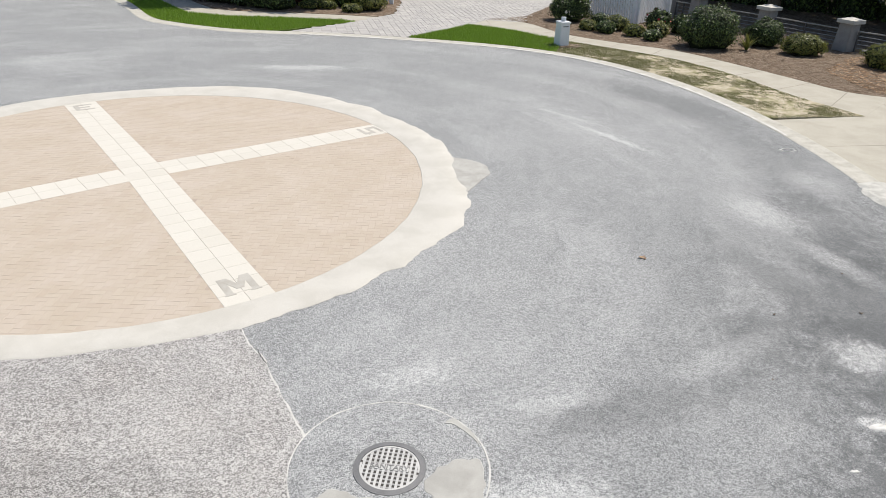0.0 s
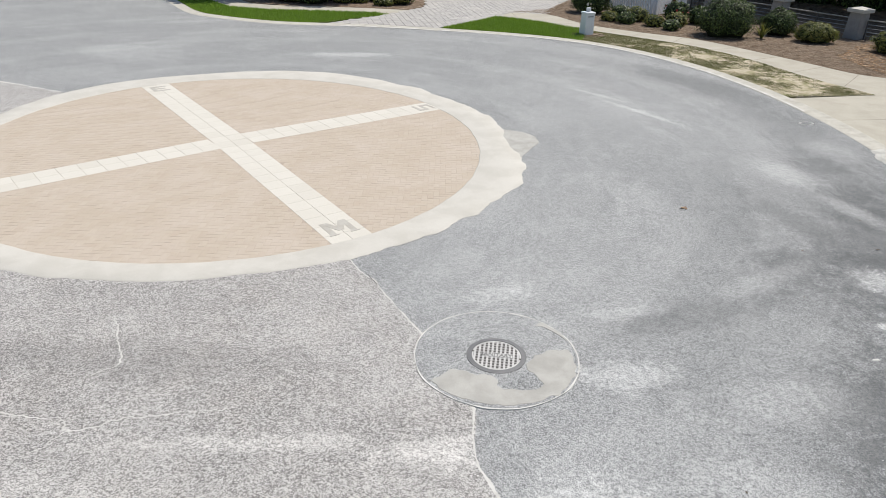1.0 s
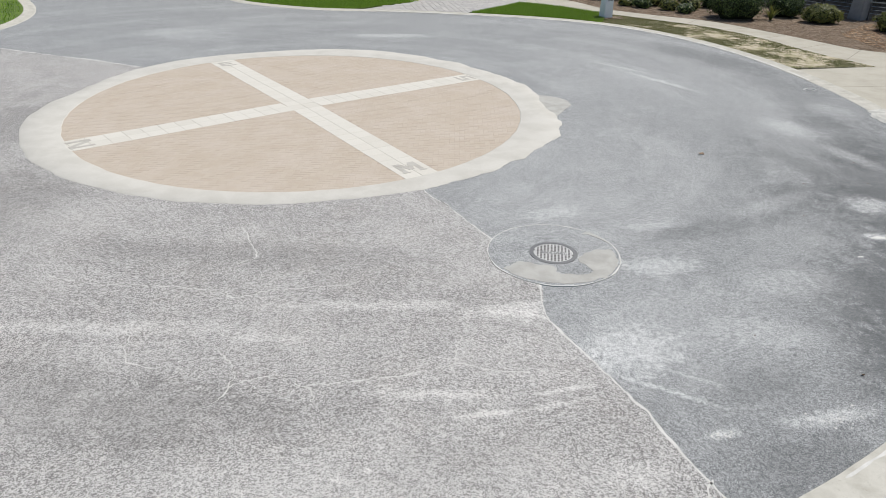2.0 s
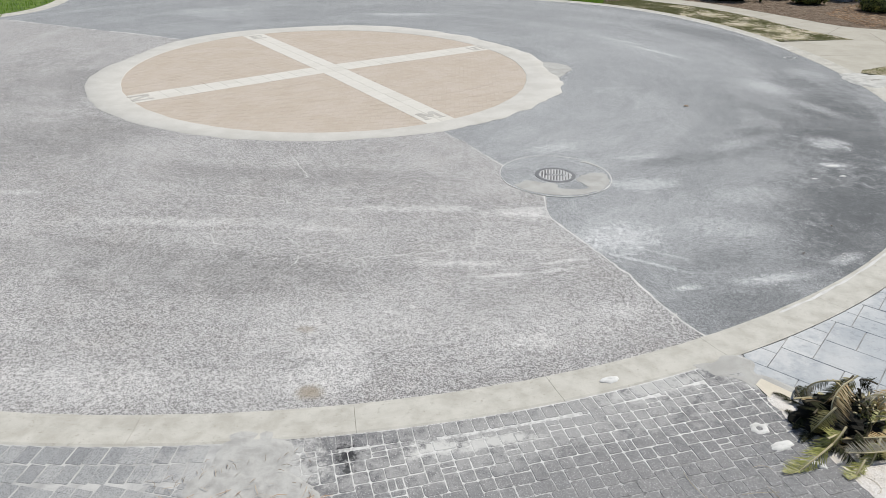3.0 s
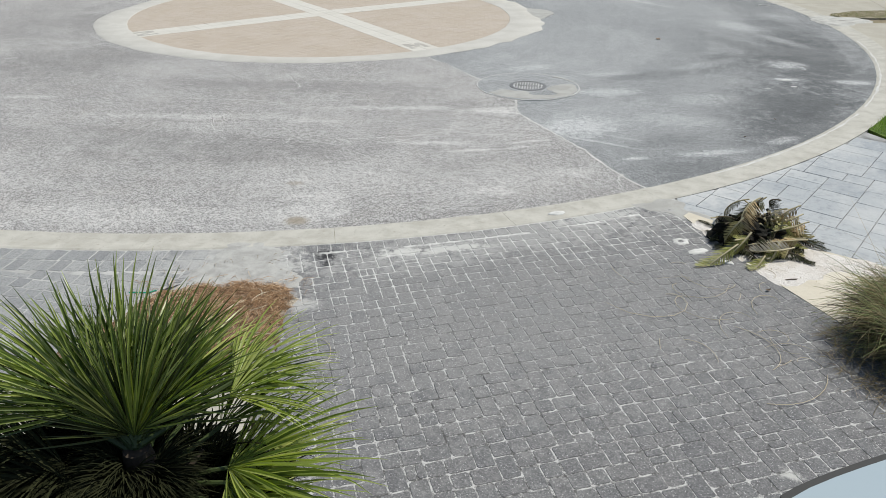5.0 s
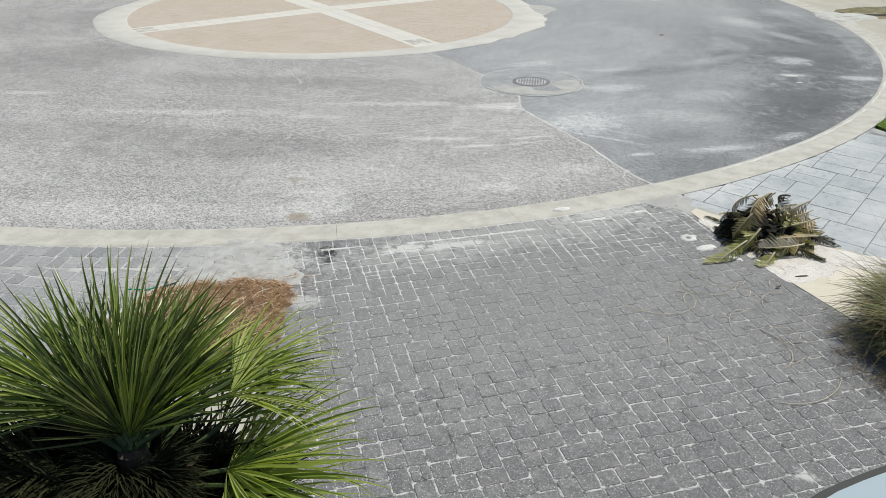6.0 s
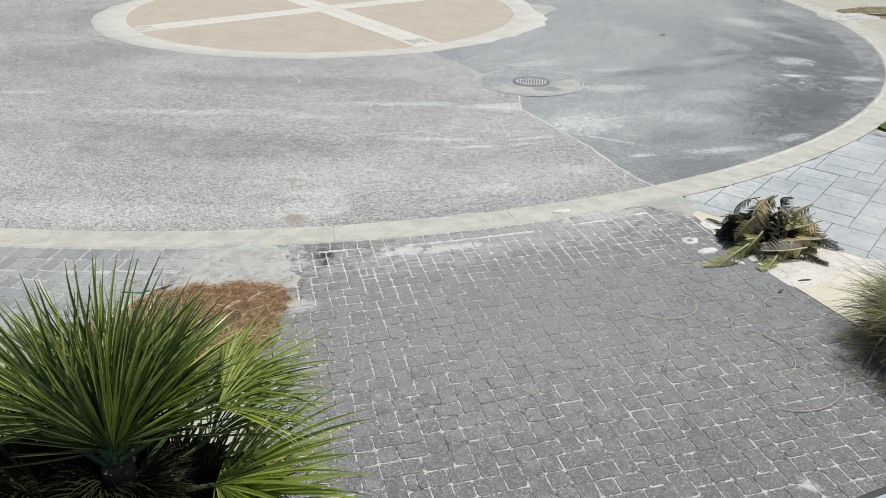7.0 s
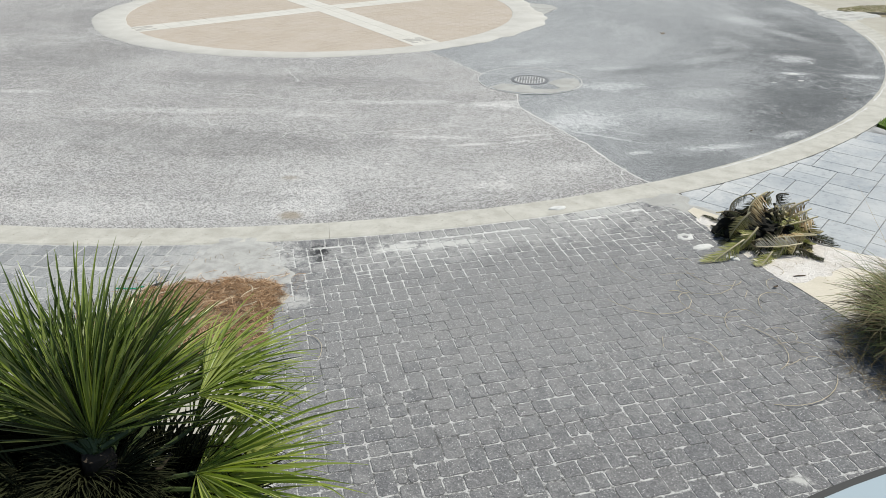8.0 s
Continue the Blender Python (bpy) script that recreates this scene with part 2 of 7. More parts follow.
JOINT_SWEPT = joint.done(sand_tone, joint.noise(90, 3, 0.7), 0.003, 0.5)
SLAB_BED = concrete("dusty slab joints", (0.42, 0.415, 0.4), (0.15, 0.15, 0.148), 1.4, (0.4, 0.39, 0.38), 0.5)
CAST_STONE = concrete("grey cast stone", (0.36, 0.34, 0.32), (0.29, 0.275, 0.26), 2.0, (0.2, 0.19, 0.17), 0.25)
CAP_STONE = concrete("pale cap stone", (0.62, 0.59, 0.53), (0.52, 0.49, 0.44), 2.0, (0.36, 0.33, 0.29), 0.25)


def unit_stone(name, tones, dark, speck_to, dust, dust_low, dust_high, where_dust=None, rough=0.85, grain=170, flecks=0.0, soaked=()):
    """Pavers, bricks and slabs: a tone for each piece, pits and grains, and dust over them."""
    n = Nodes(name, rough)
    step = 1.0 / (len(tones) - 1)
    base = n.ramp(n.chance(), *[(i * step, t) for i, t in enumerate(tones)])
    grains = n.noise(grain, 3, 0.75)
    base = n.mix(n.math("MULTIPLY", n.step(grains, 0.5, 0.32), 0.55), base, dark)
    base = n.mix(n.math("MULTIPLY", n.step(grains, 0.62, 0.74), 0.6), base, speck_to)
    if flecks:
        grit = n.node("ShaderNodeSeparateColor", Color=n.cells(125).outputs["Color"])
        base = n.mix(n.step(grit.outputs[0], 0.35, 0.95, 0.0, 0.4), base, n.mix(0.45, base, speck_to))
        base = n.mix(n.step(grit.outputs[1], 0.45, 0.95, 0.0, 0.6), base, dark)
        chips = n.cells(95)
        toss = n.node("ShaderNodeSeparateColor", Color=chips.outputs["Color"])
        light = n.math("MULTIPLY", n.step(toss.outputs[0], 0.8, 0.84), n.step(chips.outputs["Distance"], 0.45, 0.2))
        base = n.mix(n.math("MULTIPLY", light, flecks), base, speck_to)
        holes = n.math("MULTIPLY", n.step(toss.outputs[1], 0.8, 0.83), n.step(chips.outputs["Distance"], 0.4, 0.2))
        base = n.mix(n.math("MULTIPLY", holes, flecks), base, dark)
    cloud = n.noise(1.1, 6, 0.65, distort=0.4)
    base = n.mix(n.step(cloud, dust_low, dust_high, 0.0, 0.55), base, dust)
    if where_dust:
        edge = n.math("MULTIPLY", n.math("SUBTRACT", n.noise(9.0, 7, 0.78), 0.5), 4.2)
        for x, y, rx, ry, turn, power in where_dust:
            base = n.mix(n.math("MULTIPLY", blob(n, x, y, rx, ry, turn, edge), power), base, dust)
    for x, y, rx, ry, turn, power in soaked:
        damp = n.math("MULTIPLY", n.math("SUBTRACT", n.noise(26.0, 6, 0.75), 0.5), 5.0)
        base = n.mix(n.math("MULTIPLY", blob(n, x, y, rx, ry, turn, damp), power), base, (0.022, 0.022, 0.023))
    return n.done(base, n.math("ADD", n.math("MULTIPLY", grains, 0.6), n.noise(24, 4, 0.6)), 0.004, 0.7)


PAVER_DUST = [(-1.6, -2.3, 3.4, 1.9, 16, 0.16), (-1.6, -1.1, 2.4, 0.4, 20, 0.3), (-2.75, -1.5, 0.28, 0.1, 10, 0.95), (-2.2, -1.38, 0.4, 0.08, 12, 0.8), (-0.6, -0.55, 0.6, 0.18, 22, 0.55),
              (-3.95, -1.9, 0.3, 0.7, 0, 0.6), (-3.55, -2.5, 0.15, 0.12, 0, 0.6), (-0.016, -4.39, 0.08, 0.05, 0, 0.8), (0.45, -0.45, 0.3, 0.16, -35, 0.7)]
PAVER_DARK = unit_stone("dark grey tumbled paver", [(0.132, 0.129, 0.131), (0.151, 0.147, 0.147), (0.12, 0.119, 0.123), (0.138, 0.138, 0.14), (0.155, 0.151, 0.15), (0.127, 0.125, 0.128)],
                        (0.085, 0.085, 0.086), (0.55, 0.54, 0.53), (0.5, 0.49, 0.46), 0.55, 1.1, PAVER_DUST, grain=85, flecks=0.8, soaked=[(-3.47, -1.6, 0.1, 0.13, 15, 0.95), (-3.44, -1.78, 0.05, 0.06, 0, 0.8)])
PAVER_PALE = unit_stone("dusty grey paver", [(0.275, 0.28, 0.276), (0.315, 0.318, 0.31), (0.22, 0.223, 0.224), (0.35, 0.35, 0.34), (0.295, 0.298, 0.292), (0.25, 0.253, 0.253)],
                        (0.12, 0.12, 0.12), (0.4, 0.39, 0.38), (0.44, 0.43, 0.405), 0.5, 0.9, [(-4.5, -1.8, 0.6, 0.45, 0, 0.5), (-5.2, -2.3, 0.5, 0.3, 0, 0.25)], grain=70, flecks=0.45)
SLAB_BLUE = unit_stone("blue-grey slate slab", [(0.31, 0.328, 0.34), (0.345, 0.362, 0.37), (0.28, 0.3, 0.316), (0.365, 0.38, 0.384)],
                       (0.2, 0.212, 0.222), (0.45, 0.46, 0.46), (0.5, 0.496, 0.48), 0.38, 0.7, [(1.6, 0.9, 1.6, 0.35, 32, 0.5), (0.8, 0.2, 0.5, 0.4, 30, 0.6), (3.3, 2.2, 1.2, 0.4, 40, 0.4)], rough=0.7, grain=14)
BRICK = unit_stone("buff clay brick", [(0.42, 0.36, 0.288), (0.41, 0.348, 0.277), (0.43, 0.37, 0.299), (0.42, 0.358, 0.29), (0.405, 0.341, 0.272)],
                   (0.37, 0.31, 0.258), (0.5, 0.44, 0.385), (0.475, 0.415, 0.36), 0.35, 0.75)
BRICK_BED = concrete("brick joints", (0.43, 0.368, 0.308), (0.37, 0.31, 0.255), 2.0, (0.22, 0.18, 0.15), 0.5)
TILE_WHITE = unit_stone("pale cross tile", [(0.54, 0.515, 0.46), (0.56, 0.535, 0.48), (0.52, 0.495, 0.44)], (0.46, 0.435, 0.385), (0.62, 0.6, 0.56),
                        (0.58, 0.565, 0.52), 0.5, 0.9, grain=90)
LETTER_GREY = concrete("grey letter inlay", (0.45, 0.43, 0.39), (0.38, 0.36, 0.32), 3.0)
PAVER_FAR = unit_stone("light grey far paver", [(0.37, 0.355, 0.34), (0.415, 0.397, 0.375), (0.34, 0.328, 0.315), (0.44, 0.42, 0.395)],
                       (0.25, 0.24, 0.23), (0.5, 0.49, 0.46), (0.48, 0.46, 0.42), 0.45, 0.85, grain=50)


def plain(name, colour, rough=0.6, metal=0.0, grain=60, vary=0.3, depth=0.001):
    n = Nodes(name, rough, metal)
    g = n.noise(grain, 4, 0.65)
    wide = n.noise(grain * 0.09, 5, 0.6)
    base = n.mix(n.math("MULTIPLY", n.step(n.math("ADD", g, wide), 0.75, 1.3), vary), colour, [0.5 * c for c in colour])
    return n.done(base, g, depth, 0.4)


IRON = plain("worn cast iron", (0.5, 0.495, 0.48), 0.6, 0.15, 90, 0.5, 0.002)
# Letters darker than the cover: the shading of their relief put into colour.
IRON_TEXT = plain("raised iron lettering darkened for relief shade", (0.24, 0.237, 0.23), 0.6, 0.15, 90, 0.4, 0.002)
# Cross bars darker than the other bars; pits and notches near-black.
IRON_CROSS = plain("darker iron cross bar", (0.34, 0.336, 0.326), 0.7, 0.1, 90, 0.5, 0.002)
IRON_RIM = plain("grey iron rim", (0.17, 0.17, 0.172), 0.6, 0.2, 90, 0.4, 0.002)
IRON_PIT = plain("near-black iron pits", (0.06, 0.055, 0.05), 0.95)
PAINT_WHITE = plain("white painted wood", (0.78, 0.79, 0.8), 0.5, 0.0, 40, 0.15)
BOX_WHITE = plain("white moulded plastic", (0.72, 0.74, 0.76), 0.45, 0.0, 30, 0.12)
RAIL_METAL = plain("dark steel rail", (0.12, 0.12, 0.125), 0.4, 0.7)
CABLE_METAL = plain("grey steel cable", (0.35, 0.35, 0.35), 0.4, 0.8)
CRACK_DARK = plain("dark crack", (0.05, 0.048, 0.045), 0.95)
SCORE = plain("dirty score line", (0.2, 0.185, 0.155), 0.95)
CRACK_WHITE = concrete("white crack filler", (0.62, 0.61, 0.58), (0.5, 0.49, 0.46), 3.0, (0.3, 0.29, 0.27), 0.5)
BARK = plain("grey brown bark", (0.16, 0.12, 0.085), 0.95, 0.0, 25, 0.7, 0.01)
PALM_BARK = plain("dark fibrous palm bark", (0.055, 0.042, 0.03), 0.95, 0.0, 40, 0.7, 0.01)
TWIG = plain("dry pale twig", (0.58, 0.49, 0.35), 0.85, 0.0, 60, 0.4)
GREEN_PLASTIC = plain("green plastic strap", (0.03, 0.42, 0.24), 0.4)
CAR_PAINT = plain("black car paint", (0.025, 0.026, 0.029), 0.22, 0.2, 200, 0.1, 0.0)
RUBBER = plain("black rubber", (0.02, 0.02, 0.02), 0.6)
LAMP_RED = plain("red tail lamp", (0.35, 0.01, 0.01), 0.15)


def leafy(name, tones, rough=0.5, glow=0.35, gloss=0.4, passing=None):
    """Leaves: a tone for each leaf, a little light let through."""
    n = Nodes(name, rough)
    n.out.inputs["Specular IOR Level"].default_value = gloss
    step = 1.0 / (len(tones) - 1)
    tone = n.ramp(n.chance(), *[(i * step, t) for i, t in enumerate(tones)])
    tone = n.mix(n.math("MULTIPLY", n.noise(30, 3), 0.35), tone, n.mix(0.5, tone, (0.02, 0.02, 0.01)))
    mat = n.done(tone)
    trans = n.node("ShaderNodeBsdfTranslucent", Color=n.mix(1.0, tone, passing, "MULTIPLY") if passing else tone)
    both = n.node("ShaderNodeMixShader", Fac=glow)
    n.put(both.inputs[1], n.out.outputs[0])
    n.put(both.inputs[2], trans.outputs[0])
    n.put(n.tree.nodes["Material Output"].inputs["Surface"], both.outputs[0])
    return mat


LEAF_DARK = leafy("glossy dark green leaf", [(0.035, 0.06, 0.013), (0.06, 0.1, 0.02), (0.15, 0.21, 0.048), (0.015, 0.03, 0.008), (0.03, 0.055, 0.013)], 0.4, 0.1, 0.4)
LEAF_YELLOW = leafy("yellow green leaf", [(0.13, 0.16, 0.03), (0.24, 0.24, 0.06), (0.07, 0.1, 0.022), (0.32, 0.3, 0.1)], 0.4, 0.3, 0.4)
LEAF_FLOWER = leafy("white blossom petal", [(0.75, 0.73, 0.62), (0.7, 0.66, 0.5), (0.8, 0.78, 0.7)], 0.6, 0.3)
LEAF_ROSE = leafy("red rose petal", [(0.5, 0.02, 0.02), (0.4, 0.015, 0.03), (0.55, 0.05, 0.05)], 0.6, 0.3)
LEAF_RED = leafy("dark red leaf", [(0.09, 0.02, 0.02), (0.13, 0.03, 0.025), (0.05, 0.02, 0.015)], 0.5, 0.25)
LEAF_TREE = leafy("shade tree leaf", [(0.04, 0.075, 0.02), (0.06, 0.1, 0.03), (0.03, 0.06, 0.018)], 0.5, 0.15)
LAWN = leafy("lush lawn blade", [(0.2, 0.34, 0.035), (0.27, 0.43, 0.05), (0.14, 0.25, 0.03), (0.34, 0.47, 0.09)], 0.6, 0.3, 0.2)
STRIP_GREEN = leafy("dull green lawn blade", [(0.1, 0.14, 0.035), (0.15, 0.18, 0.05), (0.07, 0.1, 0.025), (0.22, 0.22, 0.08)], 0.6, 0.25, 0.2)
LAWN_DRY = leafy("parched lawn blade", [(0.3, 0.27, 0.13), (0.19, 0.21, 0.07), (0.4, 0.34, 0.2), (0.13, 0.16, 0.04)], 0.7, 0.25, 0.15)
FAN_GREEN = leafy("fan palm blade", [(0.07, 0.105, 0.024), (0.24, 0.3, 0.075), (0.045, 0.07, 0.017), (0.32, 0.37, 0.11), (0.09, 0.13, 0.03), (0.04, 0.062, 0.015), (0.17, 0.22, 0.055)], 0.34, 0.28, 0.45, (1.6, 1.8, 0.6))
# Darker and brighter copies of the fan blade put shade and sun into colour.
FAN_SHADED = leafy("fan palm blade darkened for shade", [(0.04, 0.056, 0.017), (0.09, 0.115, 0.03), (0.022, 0.03, 0.01), (0.15, 0.17, 0.05), (0.05, 0.065, 0.02)], 0.45, 0.15, 0.3)
FAN_SUNLIT = leafy("fan palm blade brightened for sun", [(0.2, 0.27, 0.05), (0.36, 0.42, 0.1), (0.13, 0.18, 0.035), (0.45, 0.48, 0.16), (0.26, 0.33, 0.07)], 0.34, 0.32, 0.45, (1.5, 1.6, 0.6))
SAGO_PALE = leafy("bleached sago leaflet", [(0.5, 0.46, 0.36), (0.42, 0.38, 0.29), (0.56, 0.52, 0.43)], 0.6, 0.15, 0.2)
FAN_STEM = plain("dull green palm stem", (0.05, 0.07, 0.022), 0.5, 0.0, 40, 0.4)
# Near-black leaflets carry the shade inside palm and heap in their colour.
SAGO_SHADE = leafy("near-black leaflet for shade", [(0.02, 0.023, 0.01), (0.036, 0.038, 0.017), (0.013, 0.014, 0.007)], 0.8, 0.04, 0.08)
SAGO_OLIVE = leafy("dull olive sago leaflet", [(0.36, 0.32, 0.12), (0.47, 0.4, 0.17), (0.23, 0.2, 0.075), (0.55, 0.46, 0.22)], 0.6, 0.15, 0.2)
SAGO_GREEN = leafy("yellow green sago leaflet", [(0.34, 0.36, 0.085), (0.46, 0.44, 0.14), (0.24, 0.26, 0.06), (0.55, 0.5, 0.22)], 0.45, 0.25)
SAGO_TAN = leafy("withered tan sago leaflet", [(0.56, 0.42, 0.22), (0.44, 0.31, 0.15), (0.66, 0.53, 0.31), (0.33, 0.21, 0.09)], 0.65, 0.15, 0.15)
SAGO_RIB_DARK = plain("dark sago midrib", (0.07, 0.055, 0.03), 0.7, 0.0, 60, 0.3)
SAGO_STEM = plain("pale sago midrib", (0.5, 0.43, 0.26), 0.5, 0.0, 60, 0.3)
TUFT = leafy("dry ornamental grass blade", [(0.4, 0.3, 0.15), (0.2, 0.16, 0.07), (0.11, 0.1, 0.04), (0.55, 0.44, 0.25), (0.16, 0.115, 0.05)], 0.6, 0.2, 0.2)
TUFT_GREEN = leafy("green ornamental grass blade", [(0.16, 0.2, 0.06), (0.24, 0.26, 0.09), (0.12, 0.16, 0.05)], 0.5, 0.2, 0.3)
# Grass tone that holds the shade inside a clump.
TUFT_SHADE = leafy("near-black grass blade for inner shade", [(0.04, 0.033, 0.016), (0.022, 0.02, 0.01), (0.06, 0.045, 0.022)], 0.7, 0.1, 0.15)
NEEDLE = leafy("brown pine straw", [(0.5, 0.31, 0.17), (0.33, 0.19, 0.095), (0.72, 0.52, 0.33), (0.15, 0.085, 0.045), (0.44, 0.26, 0.135), (0.24, 0.135, 0.07)], 0.7, 0.1, 0.25)
NEEDLE_GREY = leafy("faded pine straw", [(0.36, 0.29, 0.215), (0.25, 0.19, 0.135), (0.46, 0.38, 0.29), (0.15, 0.11, 0.075), (0.28, 0.2, 0.135)], 0.8, 0.1, 0.2)


def soil(name, a, b, c, scale):
    n = Nodes(name, 0.95)
    base = n.mix(n.step(n.noise(scale, 8, 0.7), 0.35, 0.65), a, b)
    base = n.mix(n.step(n.noise(scale * 0.16, 6, 0.65, distort=0.5), 0.45, 0.6), base, c)
    return n.done(base, n.noise(scale * 1.8, 6, 0.75), 0.03, 0.8)


SOIL = soil("sandy soil", (0.3, 0.25, 0.17), (0.2, 0.16, 0.1), (0.14, 0.13, 0.06), 9.0)
LAWN_BASE = soil("lawn thatch", (0.09, 0.145, 0.022), (0.06, 0.1, 0.018), (0.12, 0.18, 0.03), 14.0)
DRY_BASE = soil("sandy bare lawn", (0.5, 0.44, 0.34), (0.36, 0.31, 0.22), (0.27, 0.25, 0.14), 16.0)
MULCH_BASE = soil("straw mulch bed", (0.19, 0.135, 0.095), (0.11, 0.075, 0.05), (0.22, 0.165, 0.12), 30.0)
STRAW_BASE = soil("pine straw bed", (0.22, 0.13, 0.07), (0.12, 0.07, 0.035), (0.52, 0.46, 0.37), 30.0)
# Opaque pale base colour stands for the sky reflected in the glass.
glass_nodes = Nodes("roof glass with sky in its colour", 0.02)
glass_nodes.out.inputs["Specular IOR Level"].default_value = 0.9
GLASS = glass_nodes.done((0.33, 0.39, 0.415))


# ---- building helpers ----
def part(name, bm, material, parent=None, label="", smooth=False):
    """Links a bmesh as one mesh object, under parent where there is one."""
    me = bpy.data.meshes.new(name)
    bm.to_mesh(me)
    bm.free()
    me.materials.append(material)
    if smooth:
        me.shade_smooth()
    ob = new(name, me)
    ob.parent = parent
    if label:
        ob["label"] = label
    return ob


def raw_part(name, verts, faces, material, parent=None, label=""):
    me = bpy.data.meshes.new(name)
    me.from_pydata(verts, [], faces)
    me.materials.append(material)
    ob = new(name, me)
    ob.parent = parent
    if label:
        ob["label"] = label
    return ob


def thing(name, label, category, x=0, y=0, z=0, turn=0, group="", kind=""):
    ob = new(name)
    ob.empty_display_size = 0.2
    ob.matrix_world = pose(x, y, z, 0, 0, turn)
    return tagged(ob, label, category, group, kind)


def sheet(outline, low, high, bm=None):
    """A flat slab with that outline."""
    bm = bm or bmesh.new()
    top = [bm.verts.new((x, y, high)) for x, y in outline]
    base = [bm.verts.new((x, y, low)) for x, y in outline]
    area = sum(a[0] * b[1] - b[0] * a[1] for a, b in zip(outline, outline[1:] + outline[:1]))
    if area < 0:
        top.reverse(), base.reverse()
    bm.faces.new(top)
    for i in range(len(top)):
        j = (i + 1) % len(top)
        bm.faces.new((base[i], base[j], top[j], top[i]))
    return bm


def skim(outline, low, high, fade=0.03):
    """A thin smeared layer: as sheet(), but its rim slopes down outwards over the width fade."""
    area = sum(a[0] * b[1] - b[0] * a[1] for a, b in zip(outline, outline[1:] + outline[:1]))
    line = outline if area > 0 else list(reversed(outline))
    if math.dist(line[0], line[-1]) < 1e-5:
        line = line[:-1]
    bm = bmesh.new()
    rings = []
    for inset, z in ((-fade, low), (0.0, high)):
        ring = []
        for i, (x, y) in enumerate(line):
            (ax, ay), (bx, by) = line[i - 1], line[(i + 1) % len(line)]
            n = Vector((-(by - ay), bx - ax)).normalized()
            ring.append(bm.verts.new((x + n.x * inset, y + n.y * inset, z)))
        rings.append(ring)
    bm.faces.new(rings[1])
    for i in range(len(line)):
        j = (i + 1) % len(line)
        bm.faces.new((rings[0][i], rings[0][j], rings[1][j], rings[1][i]))
    return bm


def block(bm, x0, x1, y0, y1, z0, z1, bevel=0.0, m=None):
    """A box in bm, its upright and upper edges bevelled."""
    got = bmesh.ops.create_cube(bm, size=1.0, matrix=(m or Matrix()) @ Matrix.Translation(((x0 + x1) / 2, (y0 + y1) / 2, (z0 + z1) / 2)) @ Matrix.Diagonal((x1 - x0, y1 - y0, z1 - z0, 1)))
    if bevel:
        edges = list({e for v in got["verts"] for e in v.link_edges})
        bmesh.ops.bevel(bm, geom=edges, offset=bevel, segments=2, affect="EDGES", profile=0.6)
    return bm


def tube(bm, points, radii, sides=6):
    """A bent, tapered stem through points."""
    rings = []
    for i, p in enumerate(points):
        p = Vector(p)
        ahead = (Vector(points[min(i + 1, len(points) - 1)]) - Vector(points[max(i - 1, 0)])).normalized()
        side = ahead.cross(Vector((0.13, 0.21, 0.97))).normalized()
        up = side.cross(ahead)
        r = radii[i] if isinstance(radii, (list, tuple)) else radii
        rings.append([bm.verts.new(p + r * (math.cos(a) * side + math.sin(a) * up)) for a in [k * math.tau / sides for k in range(sides)]])
    for a, b in zip(rings, rings[1:]):
        for k in range(sides):
            bm.faces.new((a[k], a[(k + 1) % sides], b[(k + 1) % sides], b[k]))
    bm.faces.new(rings[-1])
    bm.faces.new(list(reversed(rings[0])))
    return bm


def smooth_line(points, step=0.25):
    """A Catmull-Rom line through points of the plan."""
    points = [Vector((*p, 0)) for p in points]
    out = []
    for i in range(len(points) - 1):
        a, b, c, d = points[max(i - 1, 0)], points[i], points[i + 1], points[min(i + 2, len(points) - 1)]
        count = max(1, int((c - b).length / step))
        for k in range(count):
            t = k / count
            p = 0.5 * (2 * b + (c - a) * t + (2 * a - 5 * b + 4 * c - d) * t * t + (3 * b - a - 3 * c + d) * t**3)
            out.append((p.x, p.y))
    out.append((points[-1].x, points[-1].y))
    return out


def wobble(x, y, scale, amount, seed=0.0):
    return amount * noise.noise((x * scale, y * scale, seed))


def rough_line(points, amount, scale=3.0, step=0.12, seed=0.0):
    line = smooth_line(points, step)
    return [(x + wobble(x, y, scale, amount, seed), y + wobble(x, y, scale, amount, seed + 9.0)) for x, y in line]


def inside(x, y, outline):
    hit = False
    j = len(outline) - 1
    for i in range(len(outline)):
        (xa, ya), (xb, yb) = outline[i], outline[j]
        if (ya > y) != (yb > y) and x < (xb - xa) * (y - ya) / (yb - ya) + xa:
            hit = not hit
        j = i
    return hit


def ribbon(points, widths, z, amount=0.0):
    """A flat strip along a line of the plan, such as a filled crack."""
    bm = bmesh.new()
    last = None
    for i, (x, y) in enumerate(points):
        ax, ay = points[max(i - 1, 0)]
        bx, by = points[min(i + 1, len(points) - 1)]
        side = Vector((-(by - ay), bx - ax, 0)).normalized()
        w = widths * (1 + amount * (noise.noise((x * 3, y * 3, 3.3)) + 0.5 * noise.noise((x * 11, y * 11, 7.3))))
        w = max(w, 0.1 * widths) * (0.35 if i in (0, len(points) - 1) else 1.0)
        p = Vector((x, y, z))
        pair = (bm.verts.new(p + side * w / 2), bm.verts.new(p - side * w / 2))
        if last:
            bm.faces.new((last[0], last[1], pair[1], pair[0]))
        last = pair
    return bm


# ---- plan of the street ----
HUB = (-6.12, 12.52)
KERB = 0.415


def road_radius(degrees):
    """The turning circle, which bulges towards the far drives."""
    d = (degrees + 180) % 360 - 180
    return 13.7 + 1.35 * math.exp(-(((d - 48) / (29 if d < 48 else 20)) ** 2))


